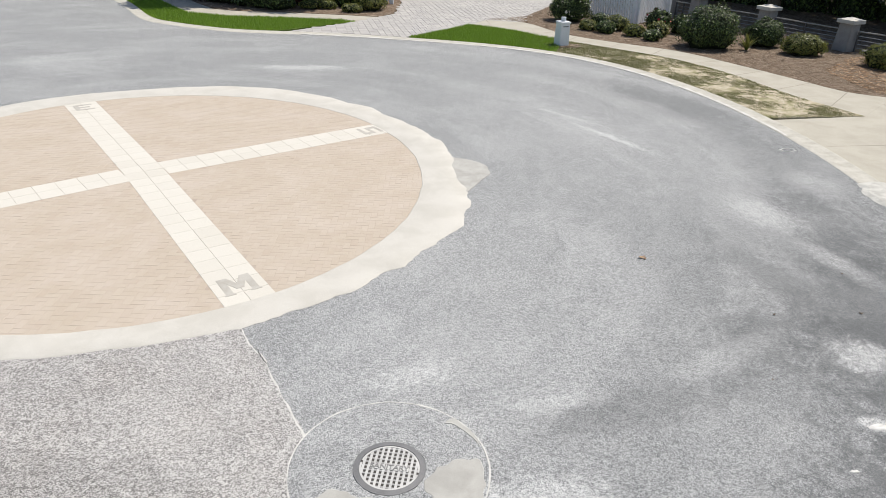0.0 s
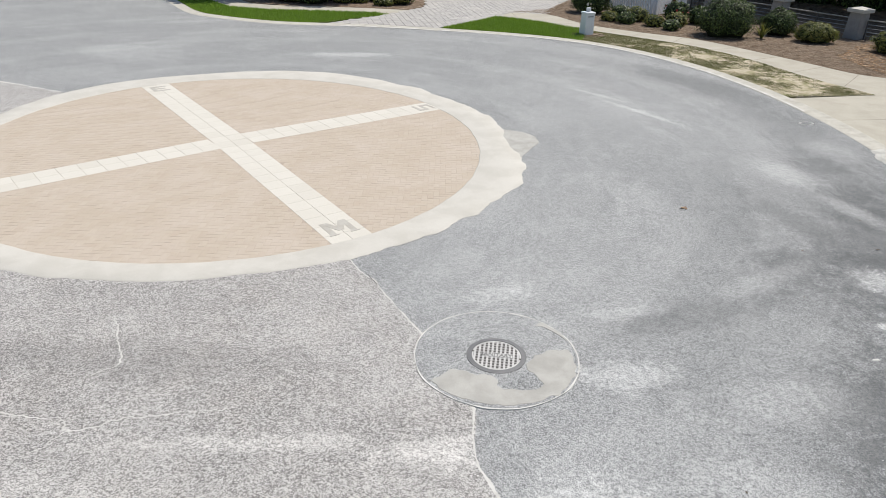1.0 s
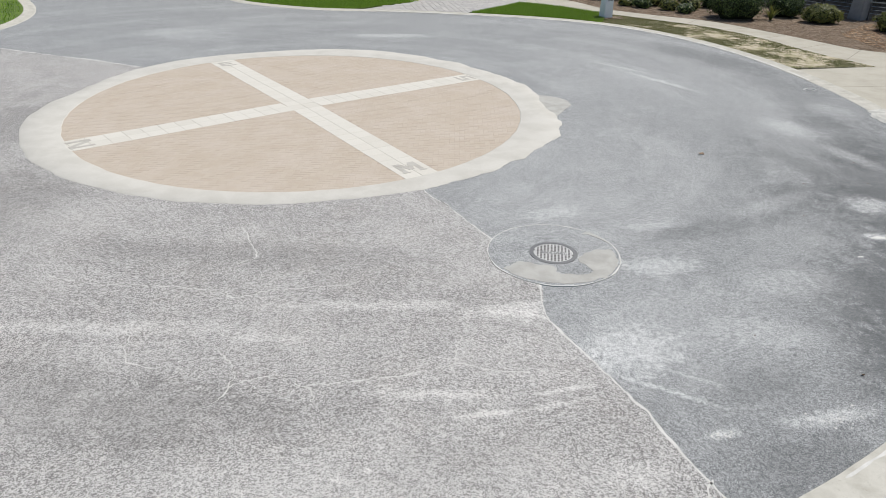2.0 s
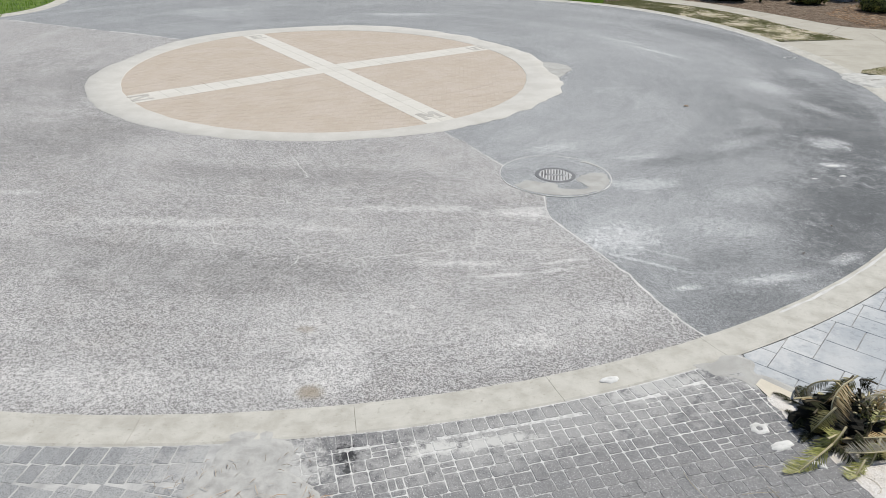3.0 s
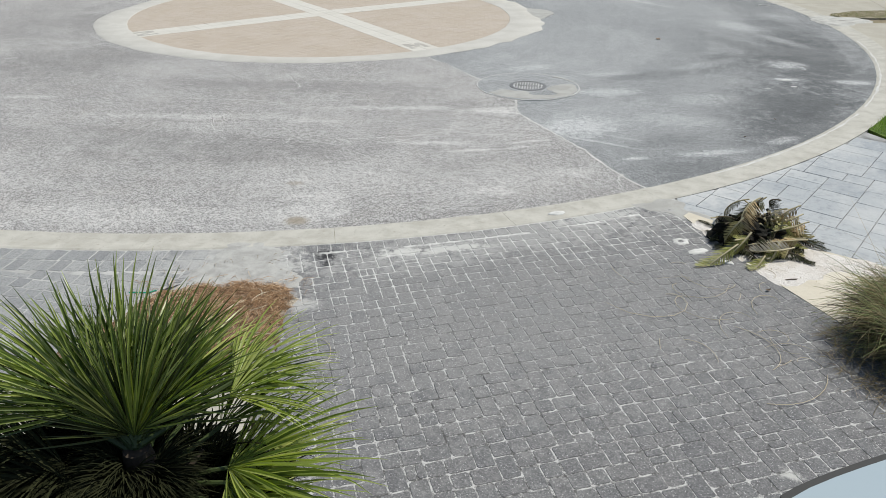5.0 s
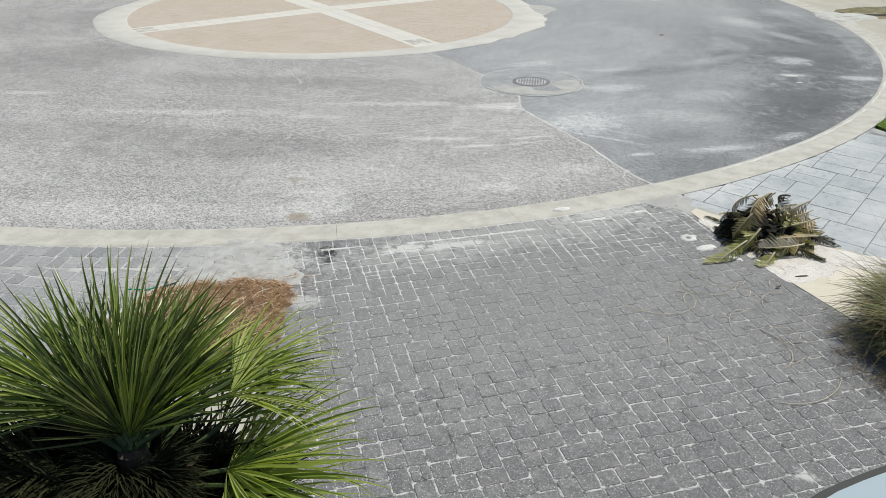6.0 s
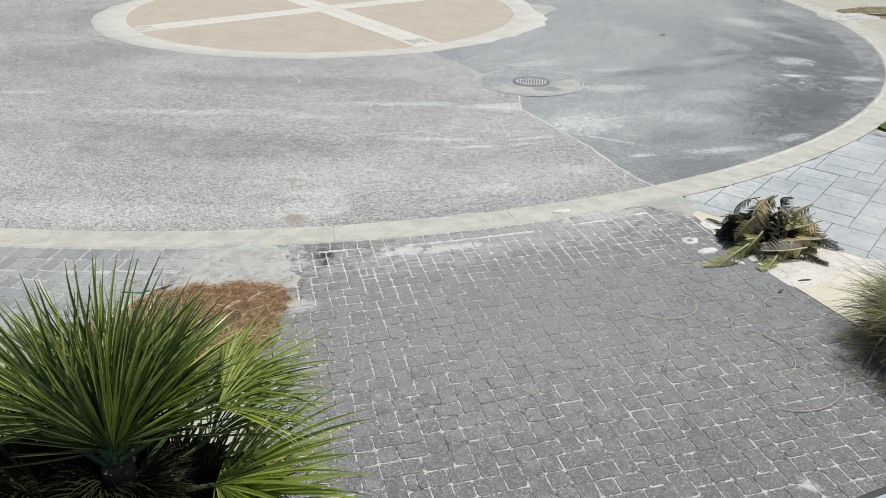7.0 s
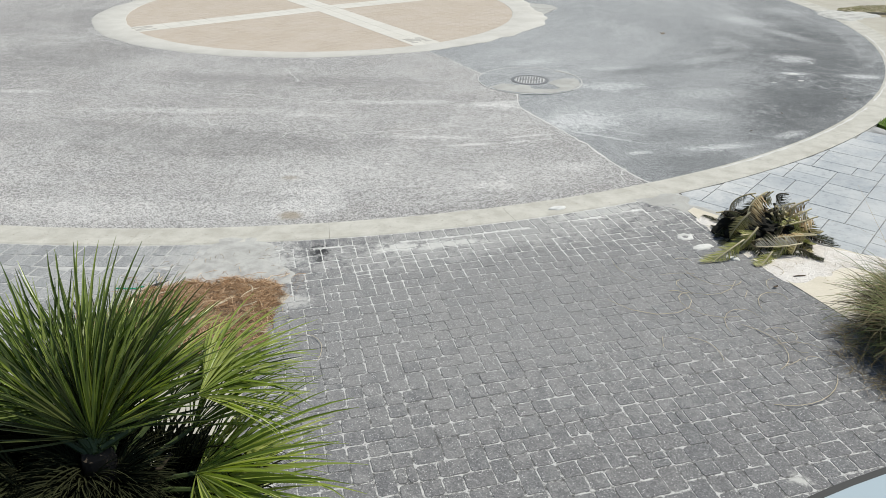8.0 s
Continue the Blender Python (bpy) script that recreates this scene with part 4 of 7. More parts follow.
def lay_ashlar(paving, outline, origin, turn, unit, columns, rows, shapes, seed, gap, z, near, tilt, skip=(), halves=0.0, sway=0.0, inset=0.0, trim=False):
    m = pose(*origin, 0, 0, 0, turn)
    for i, j, w, h in ashlar(columns, rows, shapes, seed) if shapes else lattice(columns, rows):
        p = m @ Vector(((i + w / 2) * unit, (j + h / 2) * unit, 0))
        reach = inset
        if trim:
            for row in range(h):
                run = []
                for col in range(w + 1):
                    q = m @ Vector(((i + col + 0.5) * unit, (j + row + 0.5) * unit, 0))
                    if col < w and all(inside(q.x + a * inset, q.y + b * inset, outline) for a in (-1, 1) for b in (-1, 1)):
                        run.append(col)
                    elif run:
                        break
                if len(run) < w:
                    trim_rows = True
                    break
            else:
                trim_rows = False
            if trim_rows:
                for row in range(h):
                    run = [col for col in range(w) if all(inside(*(m @ Vector(((i + col + 0.5) * unit + a * inset, (j + row + 0.5) * unit + b * inset, 0))).xy, outline) for a in (-1, 1) for b in (-1, 1))]
                    if run:
                        q = m @ Vector(((i + (run[0] + run[-1] + 1) / 2) * unit, (j + row + 0.5) * unit, 0))
                        paving.lay(q.x, q.y, z, turn, (run[-1] - run[0] + 1) * unit - gap, unit - gap, near(q.x, q.y), 0.1)
                continue
        if not all(inside(p.x + a * reach, p.y + b * reach, outline) for a in (-1, 1) for b in (-1, 1)):
            continue
        if any(inside(p.x, p.y, s) for s in skip):
            continue
        dz = random.uniform(-0.0015, 0.0015)
        cuts = [(0.0, 0.0, w * unit, h * unit)]
        if halves and (w, h) == (2, 2) and random.random() < halves:
            d = unit / 2
            cuts = random.choice(([(-d, 0, unit, 2 * unit), (d, 0, unit, 2 * unit)], [(0, -d, 2 * unit, unit), (0, d, 2 * unit, unit)]))
        for du, dv, wide, deep in cuts:
            q = m.to_3x3() @ Vector((du, dv, 0)) + p
            q.x, q.y = q.x + wobble(q.x, q.y, 1.3, sway, 2.0) + wobble(q.x, q.y, 9.0, sway * 0.4, 3.0), q.y + wobble(q.x, q.y, 1.3, sway, 6.0) + wobble(q.x, q.y, 9.0, sway * 0.4, 7.0)
            paving.lay(q.x, q.y, z + dz, turn + random.uniform(-0.9, 0.9), wide - gap, deep - gap, near(p.x, p.y), tilt)


# First a course of upright oblongs along the kerb, then the mixed courses.
drive_paving = Paving("paver", driveway, PAVER_DARK, 0.0035, 0.03, 0.021, 0.0028)
bearing = 278.9
while bearing < 296.4:
    r = road_radius(bearing) + KERB
    x, y = on_edge(bearing, KERB + 0.092)
    drive_paving.lay(x, y, 0.0328, bearing + 90, 0.128, 0.16, True, 0.5)
    bearing += math.degrees(0.1345 / r)
inner = back_arc(278.7, 296.8, KERB + 0.185) + [(0.4, -0.5), (0.77, -1.66), (1.14, -2.5), (2.3, -5.6), (4.3, -10.9), (-2.93, -10.9), (-3.5, -4.6), (-3.72, -3.2), (-3.72, -2.3), (-4.02, -2.02)]
lay_ashlar(drive_paving, inner, (-3.3, -12.3), 16.5, 0.0655, 154, 197, None, 4, 0.0056, 0.0322, lambda x, y: -4.0 < y < -2.9 and -1.9 < x < 0.6, 0.7, halves=0.06, sway=0.012, trim=True)
drive_paving.done()

left_paving = Paving("paver", left_drive, PAVER_PALE, 0.003, 0.03, 0.012, 0.002)
bearing = 263.0
while bearing < 276.0:
    for out in (0.11, 0.32):
        x, y = on_edge(bearing + random.uniform(-0.02, 0.02), KERB + out)
        left_paving.lay(x, y, 0.03, bearing + 90 - 8, 0.136, 0.2, True, 0.5)
    bearing += math.degrees(0.142 / (road_radius(bearing) + KERB))
left_inner = back_arc(262.3, 276.2, KERB + 0.435) + [(-4.65, -2.15), (-4.9, -2.36), (-5.14, -2.9), (-5.32, -3.45), (-5.5, -3.75), (-6.55, -5.95), (-9.4, -5.95)]
lay_ashlar(left_paving, left_inner, (-10.4, -5.9), -10.0, 0.076, 92, 78, [(2, 2), (2, 2), (2, 2), (2, 2), (3, 2)], 8, 0.006, 0.03, lambda x, y: x > -6.4 and y > -3.3, 0.8, sway=0.02, inset=0.025, trim=True)
left_paving.done()

def cut_slab(corners, outline):
    """A slab sawn off along the nearest edges of its paving: what is left of its corners."""
    turn = 1 if sum(a[0] * b[1] - b[0] * a[1] for a, b in zip(outline, outline[1:] + outline[:1])) > 0 else -1
    edges = [(Vector(a), Vector(b)) for a, b in zip(outline, outline[1:] + outline[:1]) if math.dist(a, b) > 0.001]
    poly = [Vector(c) for c in corners]
    for corner in [c for c in poly if not inside(c.x, c.y, outline)]:
        def off(edge):
            a, b = edge
            t = max(0.0, min(1.0, (corner - a).dot(b - a) / (b - a).length_squared))
            return (corner - a.lerp(b, t)).length

        a, b = min(edges, key=off)
        side = Vector((-(b - a).y, (b - a).x)).normalized() * turn
        kept = []
        for p, q in zip(poly, poly[1:] + poly[:1]):
            dp, dq = (p - a).dot(side) - 0.008, (q - a).dot(side) - 0.008
            if dp >= 0:
                kept.append(p)
            if dp * dq < 0:
                kept.append(p.lerp(q, dp / (dp - dq)))
        poly = kept
        if len(poly) < 3:
            return []
    area = 0.5 * abs(sum(a.x * b.y - b.x * a.y for a, b in zip(poly, poly[1:] + poly[:1])))
    return [tuple(p) for p in poly] if area > 0.004 else []


slab_paving = Paving("slab", slab_drive, SLAB_BLUE, 0.004, 0.02)
slab_inner = back_arc(297.7, 316.2, KERB) + slab_outline[slab_outline.index((4.03, 2.74)):]
m = pose(-1.6, -1.2, 0, 0, 0, -39.0)
for i, j, w, h in ashlar(58, 53, [(4, 2), (3, 2), (4, 3), (2, 2), (3, 3), (2, 3), (2, 2), (3, 2)], 5):
    corners = [(m @ Vector((0.155 * (i + u * w) + 0.0035 * (1 - 2 * u), 0.155 * (j + v * h) + 0.0035 * (1 - 2 * v), 0))).xy for u, v in ((0, 0), (1, 0), (1, 1), (0, 1))]
    within = sum(inside(c.x, c.y, slab_inner) for c in corners)
    if within == 4:
        p = (corners[0] + corners[2]) / 2
        slab_paving.lay(p.x, p.y, 0.025 + random.uniform(-0.0015, 0.0015), -39.0 + random.uniform(-0.3, 0.3), 0.155 * w - 0.007, 0.155 * h - 0.007, True, 0.25)
    elif within:
        left = cut_slab(corners, slab_inner)
        if left:
            part("slab", sheet(left, 0.006, 0.0245), SLAB_BLUE, slab_drive)
slab_paving.done()

far_paving = Paving("paver", far_drive, PAVER_FAR, 0.008, 0.03)
lay_ashlar(far_paving, far_drive_outline, (-8.0, 24.0), 12.0, 0.115, 144, 157, [(2, 1), (2, 2), (2, 2), (3, 2)], 6, 0.009, 0.032, lambda x, y: False, 0.9)
far_paving.done("light grey pavers, each a hand's length")

# ---- compass rose in the middle of the circle ----
CROSS = Vector((-0.02, -0.04, 0))
compass = thing("compass_rose", "round brick compass rose with a pale lettered cross", "compass rose", CENTRE.x, CENTRE.y, 0)
bm = bmesh.new()
bmesh.ops.create_circle(bm, cap_ends=True, radius=5.5, segments=96, matrix=Matrix.Translation((0, 0, 0.0118)))
part("brick_bed", bm, BRICK_BED, compass)
R_OUT = 5.83
bm = bmesh.new()
rows = []
for i in range(360):
    a = radians(i)
    c, s = math.cos(a), math.sin(a)
    extra = 0.17 * math.exp(-(((i + 14 + 180) % 360 - 180) / 13) ** 2) + 0.45 * math.exp(-(((i - 85 + 180) % 360 - 180) / 26) ** 2) + 0.2 * math.exp(-(((i - 135 + 180) % 360 - 180) / 20) ** 2) - 0.22 * math.exp(-(((i - 172 + 180) % 360 - 180) / 14) ** 2) - 0.16 * math.exp(-(((i - 4 + 180) % 360 - 180) / 7) ** 2) + 0.08 * math.exp(-(((i + 42 + 180) % 360 - 180) / 12) ** 2)
    ragged = 0.085 if (i > 300 or i < 60) else 0.03
    ro = R_OUT + extra + 1.6 * ragged * noise.noise((c * 9, s * 9, 1.0)) + 0.6 * ragged * noise.noise((c * 31, s * 31, 2.0)) + 0.35 * ragged * noise.noise((c * 77, s * 77, 6.0))
    ri = 5.18 + 0.02 * noise.noise((c * 14, s * 14, 5.0)) + 0.016 * c - 0.043 * s - 0.127 * math.cos(2 * a) - 0.064 * math.sin(2 * a)
    rows.append([bm.verts.new((r * c, r * s, z)) for r, z in ((ri, 0.0), (ri, 0.0158), (ri + 0.012, 0.0175), ((ri + ro) / 2, 0.023), (ro - 0.03, 0.017), (ro, 0.004))])
for i in range(360):
    a, b = rows[i], rows[(i + 1) % 360]
    for k in range(5):
        bm.faces.new((a[k], b[k], b[k + 1], a[k + 1]))
bmesh.ops.recalc_face_normals(bm, faces=bm.faces)
part("ring", bm, CONCRETE_RING, compass, "pale concrete ring with a ragged outer edge", smooth=True)
part("repair_patch", sheet(rough_line([(5.4, 1.5), (6.2, 1.05), (6.35, 0.55), (6.1, 0.0), (5.8, -0.6), (5.5, 0.2), (5.4, 1.5)], 0.06, 4.0), -0.01, 0.0075), CEMENT, compass, "grey cement repair beside the ring")

ARMS = [(-55.2, "W"), (37.2, "S"), (126.4, "E"), (220.6, "N")]
HALF = 0.345
cross_paving = Paving("cross_tile", compass, TILE_WHITE, 0.003, 0.02)


def bar(x0, x1, y0, y1):
    return [(x0, y0), (x1, y0), (x1, y1), (x0, y1)]


# Block letters of bars, their tops outwards.
STROKES = {
    "W": [bar(-0.225, -0.125, -0.235, 0.2), bar(0.125, 0.225, -0.235, 0.2), [(-0.2, -0.235), (-0.09, -0.235), (0.06, 0.1), (-0.05, 0.1)], [(0.09, -0.235), (0.2, -0.235), (0.05, 0.1), (-0.06, 0.1)], bar(-0.25, -0.1, 0.2, 0.235), bar(0.1, 0.25, 0.2, 0.235)],
    "S": [bar(-0.2, 0.2, 0.155, 0.235), bar(-0.2, -0.1, 0.035, 0.155), bar(-0.2, 0.2, -0.045, 0.035), bar(0.1, 0.2, -0.155, -0.045), bar(-0.2, 0.2, -0.235, -0.155)],
    "E": [bar(-0.2, -0.09, -0.235, 0.235), bar(-0.09, 0.2, 0.155, 0.235), bar(-0.09, 0.13, -0.04, 0.04), bar(-0.09, 0.2, -0.235, -0.155)],
    "N": [bar(-0.225, -0.135, -0.235, 0.235), bar(0.135, 0.225, -0.235, 0.235), [(0.08, -0.235), (0.2, -0.235), (-0.08, 0.235), (-0.2, 0.235)]],
}


def in_arm(x, y):
    x, y = x - CROSS.x, y - CROSS.y
    for bearing, _ in ARMS:
        u = Vector((math.cos(radians(bearing)), math.sin(radians(bearing))))
        if x * u.x + y * u.y > 0 and abs(-x * u.y + y * u.x) < HALF - 0.02:
            return True
    return False


for index, (bearing, letter) in enumerate(ARMS):
    u = Vector((math.cos(radians(bearing)), math.sin(radians(bearing)), 0))
    v = Vector((-u.y, u.x, 0))
    start = 0.0 if index in (0, 2) else HALF
    count = 15 if index in (0, 2) else 14
    pitch = (5.4 - start) / count
    for k in range(count):
        for side in (-1, 1):
            p = CROSS + u * (start + (k + 0.5) * pitch) + v * side * HALF / 2
            lift = 0.0158 + random.uniform(-0.0006, 0.0006)
            cross_paving.lay(p.x, p.y, lift, bearing, pitch - 0.0028, HALF - 0.0028, True, 0.1)
    bm = bmesh.new()
    for step, stroke in enumerate(STROKES[letter]):
        sheet(stroke, -0.004, 0.0004 * step, bm)
    ob = part("letter", bm, LETTER_GREY, compass, "grey inlaid block letter " + letter)
    ob.matrix_basis = Matrix.Translation(CROSS + u * 4.84 + Vector((0, 0, 0.0178))) @ pose(0, 0, 0, 0, 0, bearing - 90)
cross_paving.done()

brick_paving = Paving("brick", compass, BRICK, 0.0018, 0.02)
W = 0.102
for i in range(-56, 57):
    for j in range(-56, 57):
        kind = (i - j) % 4
        if kind not in (0, 3):
            continue
        x, y = (i + (1.0 if kind == 0 else 0.5)) * W, (j + (0.5 if kind == 0 else 1.0)) * W
        if math.hypot(x, y) > 5.46 or in_arm(x, y):
            continue
        near = y < -3.5 and 0.2 < x < 3.2
        brick_paving.lay(x, y, 0.0135 + random.uniform(-0.0006, 0.0006), 0 if kind == 0 else 90, 2 * W - 0.003, W - 0.003, near, 0.5)
brick_paving.done("buff clay bricks in herringbone")

# ---- manhole ----
manhole = thing("manhole_cover", "round cast iron sanitary manhole cover in a patched asphalt collar", "manhole cover", -0.91, 5.07, 0.004)


def annulus(inner, outer, low, high, seed, amount, slope=0.0):
    bm = bmesh.new()
    rows = []
    for i in range(96):
        a = i * math.tau / 96
        c, s = math.cos(a), math.sin(a)
        ro = outer + amount * noise.noise((c * 3, s * 3, seed))
        ri = inner + amount * 0.5 * noise.noise((c * 5, s * 5, seed + 3))
        rows.append([bm.verts.new((r * c, r * s, z)) for r, z in ((ri, low), (ri, high), (ro, high - slope), (ro, low))])
    for i in range(96):
        a, b = rows[i], rows[(i + 1) % 96]
        for k in range(3):
            bm.faces.new((a[k], b[k], b[k + 1], a[k + 1]))
    bmesh.ops.recalc_face_normals(bm, faces=bm.faces)
    return bm


part("collar", annulus(0.34, 0.93, -0.01, 0.0055, 2.0, 0.02), ASPHALT_NEW, manhole, "dark asphalt collar")
part("collar_joint", annulus(0.924, 0.938, -0.01, 0.0072, 2.0, 0.02), CRACK_WHITE, manhole, "pale filled joint")
part("frame", annulus(0.283, 0.338, -0.02, 0.013, 7.0, 0.0, 0.004), IRON_RIM, manhole)
bm = bmesh.new()
bmesh.ops.create_circle(bm, cap_ends=True, radius=0.302, segments=64, matrix=Matrix.Translation((0, 0, 0.002)))
part("pit_floor", bm, IRON_PIT, manhole)
COVER_TURN = pose(0, 0, 0, 0, 0, -7)
for k in range(-5, 6):
    off = k * 0.049
    reach = math.sqrt(max(0.268**2 - off * off, 0))
    if reach > 0.05:
        bm = bmesh.new()
        block(bm, -reach, reach, off - 0.0095, off + 0.0095, -0.004, 0.0055, m=COVER_TURN)
        part("grid_bar", bm, IRON_CROSS, manhole)
        bm = bmesh.new()
        block(bm, off - 0.0115, off + 0.0115, -reach, reach, -0.004, 0.0081, m=COVER_TURN)
        part("grid_bar", bm, IRON, manhole)
part("cover_rim", annulus(0.262, 0.28, -0.004, 0.0088, 7.0, 0.0), IRON, manhole)
bm = bmesh.new()
block(bm, -0.18, 0.18, -0.032, 0.032, -0.004, 0.0092, m=COVER_TURN)
part("name_bar", bm, IRON, manhole)
curve = bpy.data.curves.new("lettering", "FONT")
curve.body, curve.size, curve.extrude, curve.align_x, curve.align_y, curve.offset = "SANITARY", 0.078, 0.0025, "CENTER", "CENTER", 0.0015
draft = new("lettering", curve)
me = bpy.data.meshes.new_from_object(draft)
bpy.data.objects.remove(draft)
me.materials.append(IRON_TEXT)
lettering = new("lettering", me)
lettering.parent = manhole
lettering.matrix_basis = Matrix.Translation((0, 0, 0.0118)) @ COVER_TURN
for a in (165, -15):
    bm = bmesh.new()
    block(bm, 0.262, 0.305, -0.012, 0.012, 0.0, 0.0105, m=pose(0, 0, 0, 0, 0, a))
    part("pick_notch", bm, IRON_PIT, manhole)
part("cement_patch", skim(rough_line([(-0.72, -0.5), (-0.5, -0.3), (-0.2, -0.38), (-0.04, -0.4), (0.0, -0.58), (0.4, -0.6), (0.45, -0.42), (0.33, -0.22), (0.43, 0.0), (0.7, 0.14), (0.86, 0.08), (0.84, -0.3), (0.6, -0.66), (0.1, -0.87), (-0.46, -0.75), (-0.72, -0.5)], 0.045, 9.0, 0.025), 0.003, 0.0088, 0.01), CEMENT, manhole, "smooth pale cement patch")
part("cement_patch", sheet(rough_line([(0.5, 0.62), (0.62, 0.6), (0.8, 0.4), (0.86, 0.3), (0.78, 0.5), (0.6, 0.7), (0.5, 0.62)], 0.02, 6.0, 0.04), -0.01, 0.0095), CEMENT, manhole)

# ---- spills and litter ----
def spill(x, y, rx, ry, turn, hole, label):
    bm = bmesh.new()
    rows = []
    for i in range(40):
        a = i * math.tau / 40
        w = 1 + 0.28 * noise.noise((math.cos(a) * 1.6 + x, math.sin(a) * 1.6 + y, 4.0))
        rows.append([bm.verts.new((rx * w * k * math.cos(a), ry * w * k * math.sin(a), z)) for k, z in ((max(hole, 0.02), 0.004), (max(hole, 0.02) + 0.2, 0.009), (0.85, 0.008), (1.0, 0.0))])
    for i in range(40):
        a, b = rows[i], rows[(i + 1) % 40]
        for k in range(3):
            bm.faces.new((a[k], b[k], b[k + 1], a[k + 1]))
    bmesh.ops.recalc_face_normals(bm, faces=bm.faces)
    ob = part("cement_spill", bm, WHITE_SPILL, smooth=True)
    ob.matrix_world = pose(x, y, 0.031, 0, 0, turn)
    return tagged(ob, label, "cement spill")


spill(0.18, -1.13, 0.085, 0.075, 0, 0.35, "ring of white dried cement on dark pavers")
spill(0.3, -1.34, 0.12, 0.05, 20, 0.0, "smear of white dried cement on dark pavers")
spill(0.52, -1.56, 0.07, 0.035, -30, 0.0, "smear of white dried cement on dark pavers")
spill(-1.03, -0.47, 0.1, 0.05, 15, 0.0, "blob of white dried cement on the kerb").location.z = 0.024
for x, y, s in ((4.1, 5.85, 0.07), (4.05, 5.35, 0.04), (3.5, 5.2, 0.03)):
    spill(x, y, s * 1.6, s * 0.7, 10, 0.0, "fleck of white cement on asphalt").location.z = 0.001

rng = random.Random(11)


def dry_leaf(x, y, z, size, turn, material, label, name="fallen_leaf"):
    bm = bmesh.new()
    rows = []
    for i in range(7):
        t = i / 6
        w = size * 0.3 * math.sin(math.pi * min(1, t * 0.9 + 0.08))
        lift = 0.25 * size * (t - 0.5) ** 2 * 4
        rows.append([bm.verts.new((size * (t - 0.5), s * w, 0.004 + lift + abs(s) * 0.12 * size)) for s in (-1, 0, 1)])
    for a, b in zip(rows, rows[1:]):
        for k in range(2):
            bm.faces.new((a[k], a[k + 1], b[k + 1], b[k]))
    ob = part(name, bm, material)
    ob.matrix_world = pose(x, y, z, 0, 0, turn)
    return tagged(ob, label, "leaf", group="fallen leaves")


dry_leaf(2.54, 9.5, 0.0, 0.1, 15, NEEDLE, "curled brown dead leaf on asphalt")
dry_leaf(2.58, 9.47, 0.0, 0.06, 70, NEEDLE, "curled brown dead leaf on asphalt")
spill(7.1, 14.9, 0.2, 0.13, 20, 0.72, "ring of white paint splashed on asphalt").location.z = 0.002


def flecks(name, spots, seed, label):
    """Crumbs of white cement trodden into the surface."""
    rng = random.Random(seed)
    verts, faces = [], []
    for x, y, rx, ry, turn, count in spots:
        for _ in range(count):
            u, v = rng.gauss(0, 0.5) * rx, rng.gauss(0, 0.5) * ry
            c, s = math.cos(radians(turn)), math.sin(radians(turn))
            px, py, r = x + u * c - v * s, y + u * s + v * c, rng.uniform(0.003, 0.013) * rng.uniform(0.5, 1.3)
            b = len(verts)
            verts += [(px + r * rng.uniform(0.6, 1.5) * math.cos(k * 1.047 + 0.3), py + r * rng.uniform(0.5, 1.1) * math.sin(k * 1.047 + 0.3), 0.0066) for k in range(6)]
            verts.append((px, py, 0.0078))
            faces += [(b + k, b + (k + 1) % 6, b + 6) for k in range(6)]
    return tagged(raw_part(name, verts, faces, WHITE_SPILL), label, "cement crumbs", kind="stuff")


flecks("cement_crumbs", [(1.44, 1.68, 0.35, 0.12, 15, 70), (2.64, 2.3, 0.3, 0.12, 30, 35), (0.22, 1.38, 0.2, 0.06, 15, 30), (4.6, 7.1, 0.3, 0.3, 0, 25), (4.1, 5.9, 0.25, 0.1, 0, 30), (5.3, 5.7, 0.3, 0.12, 0, 20),
                         (-1.95, 1.9, 0.3, 0.06, 10, 50), (-1.98, 1.6, 0.25, 0.05, 12, 60), (2.0, 3.2, 1.0, 0.8, 0, 14)], 71, "crumbs of white cement scattered on asphalt")
for x, y in ((5.4, 9.2), (5.1, 8.1), (3.9, 8.0), (4.3, 4.2), (2.9, 3.3), (3.3, 6.6), (1.2, 3.1), (2.1, 2.4), (4.9, 6.9)):
    dry_leaf(x, y, 0.0, rng.uniform(0.03, 0.055), rng.uniform(0, 360), BARK, "small dark dead leaf on asphalt")
dry_leaf(0.72, -2.1, 0.0345, 0.05, 20, BARK, "small dark curled leaf on pavers")

bm = bmesh.new()
for a, b in (((0, 0), (0.17, 0.0)), ((0.17, 0.0), (0.235, 0.045))):
    tube(bm, [(*a, 0.006), ((a[0] + b[0]) / 2, (a[1] + b[1]) / 2, 0.007), (*b, 0.008)], 0.0055, 5)
strap = part("plastic_strap", bm, GREEN_PLASTIC)
strap.matrix_world = pose(-5.13, -2.38, 0.031, 0, 0, 0)
tagged(strap, "bent green plastic strap lying on dusty pavers", "litter")

bm = bmesh.new()
pts = [(0, 0, 0.012), (0.02, -0.005, 0.02), (0.06, 0.0, 0.024), (0.11, 0.01, 0.02), (0.14, 0.03, 0.012)]
tube(bm, pts, [0.004, 0.006, 0.006, 0.006, 0.003], 5)
stub = part("broken_stalk", bm, BARK)
stub.matrix_world = pose(0.95, -1.9, 0.026, 0, 0, 0)
tagged(stub, "dark broken stalk on the sandy sidewalk", "stalk")


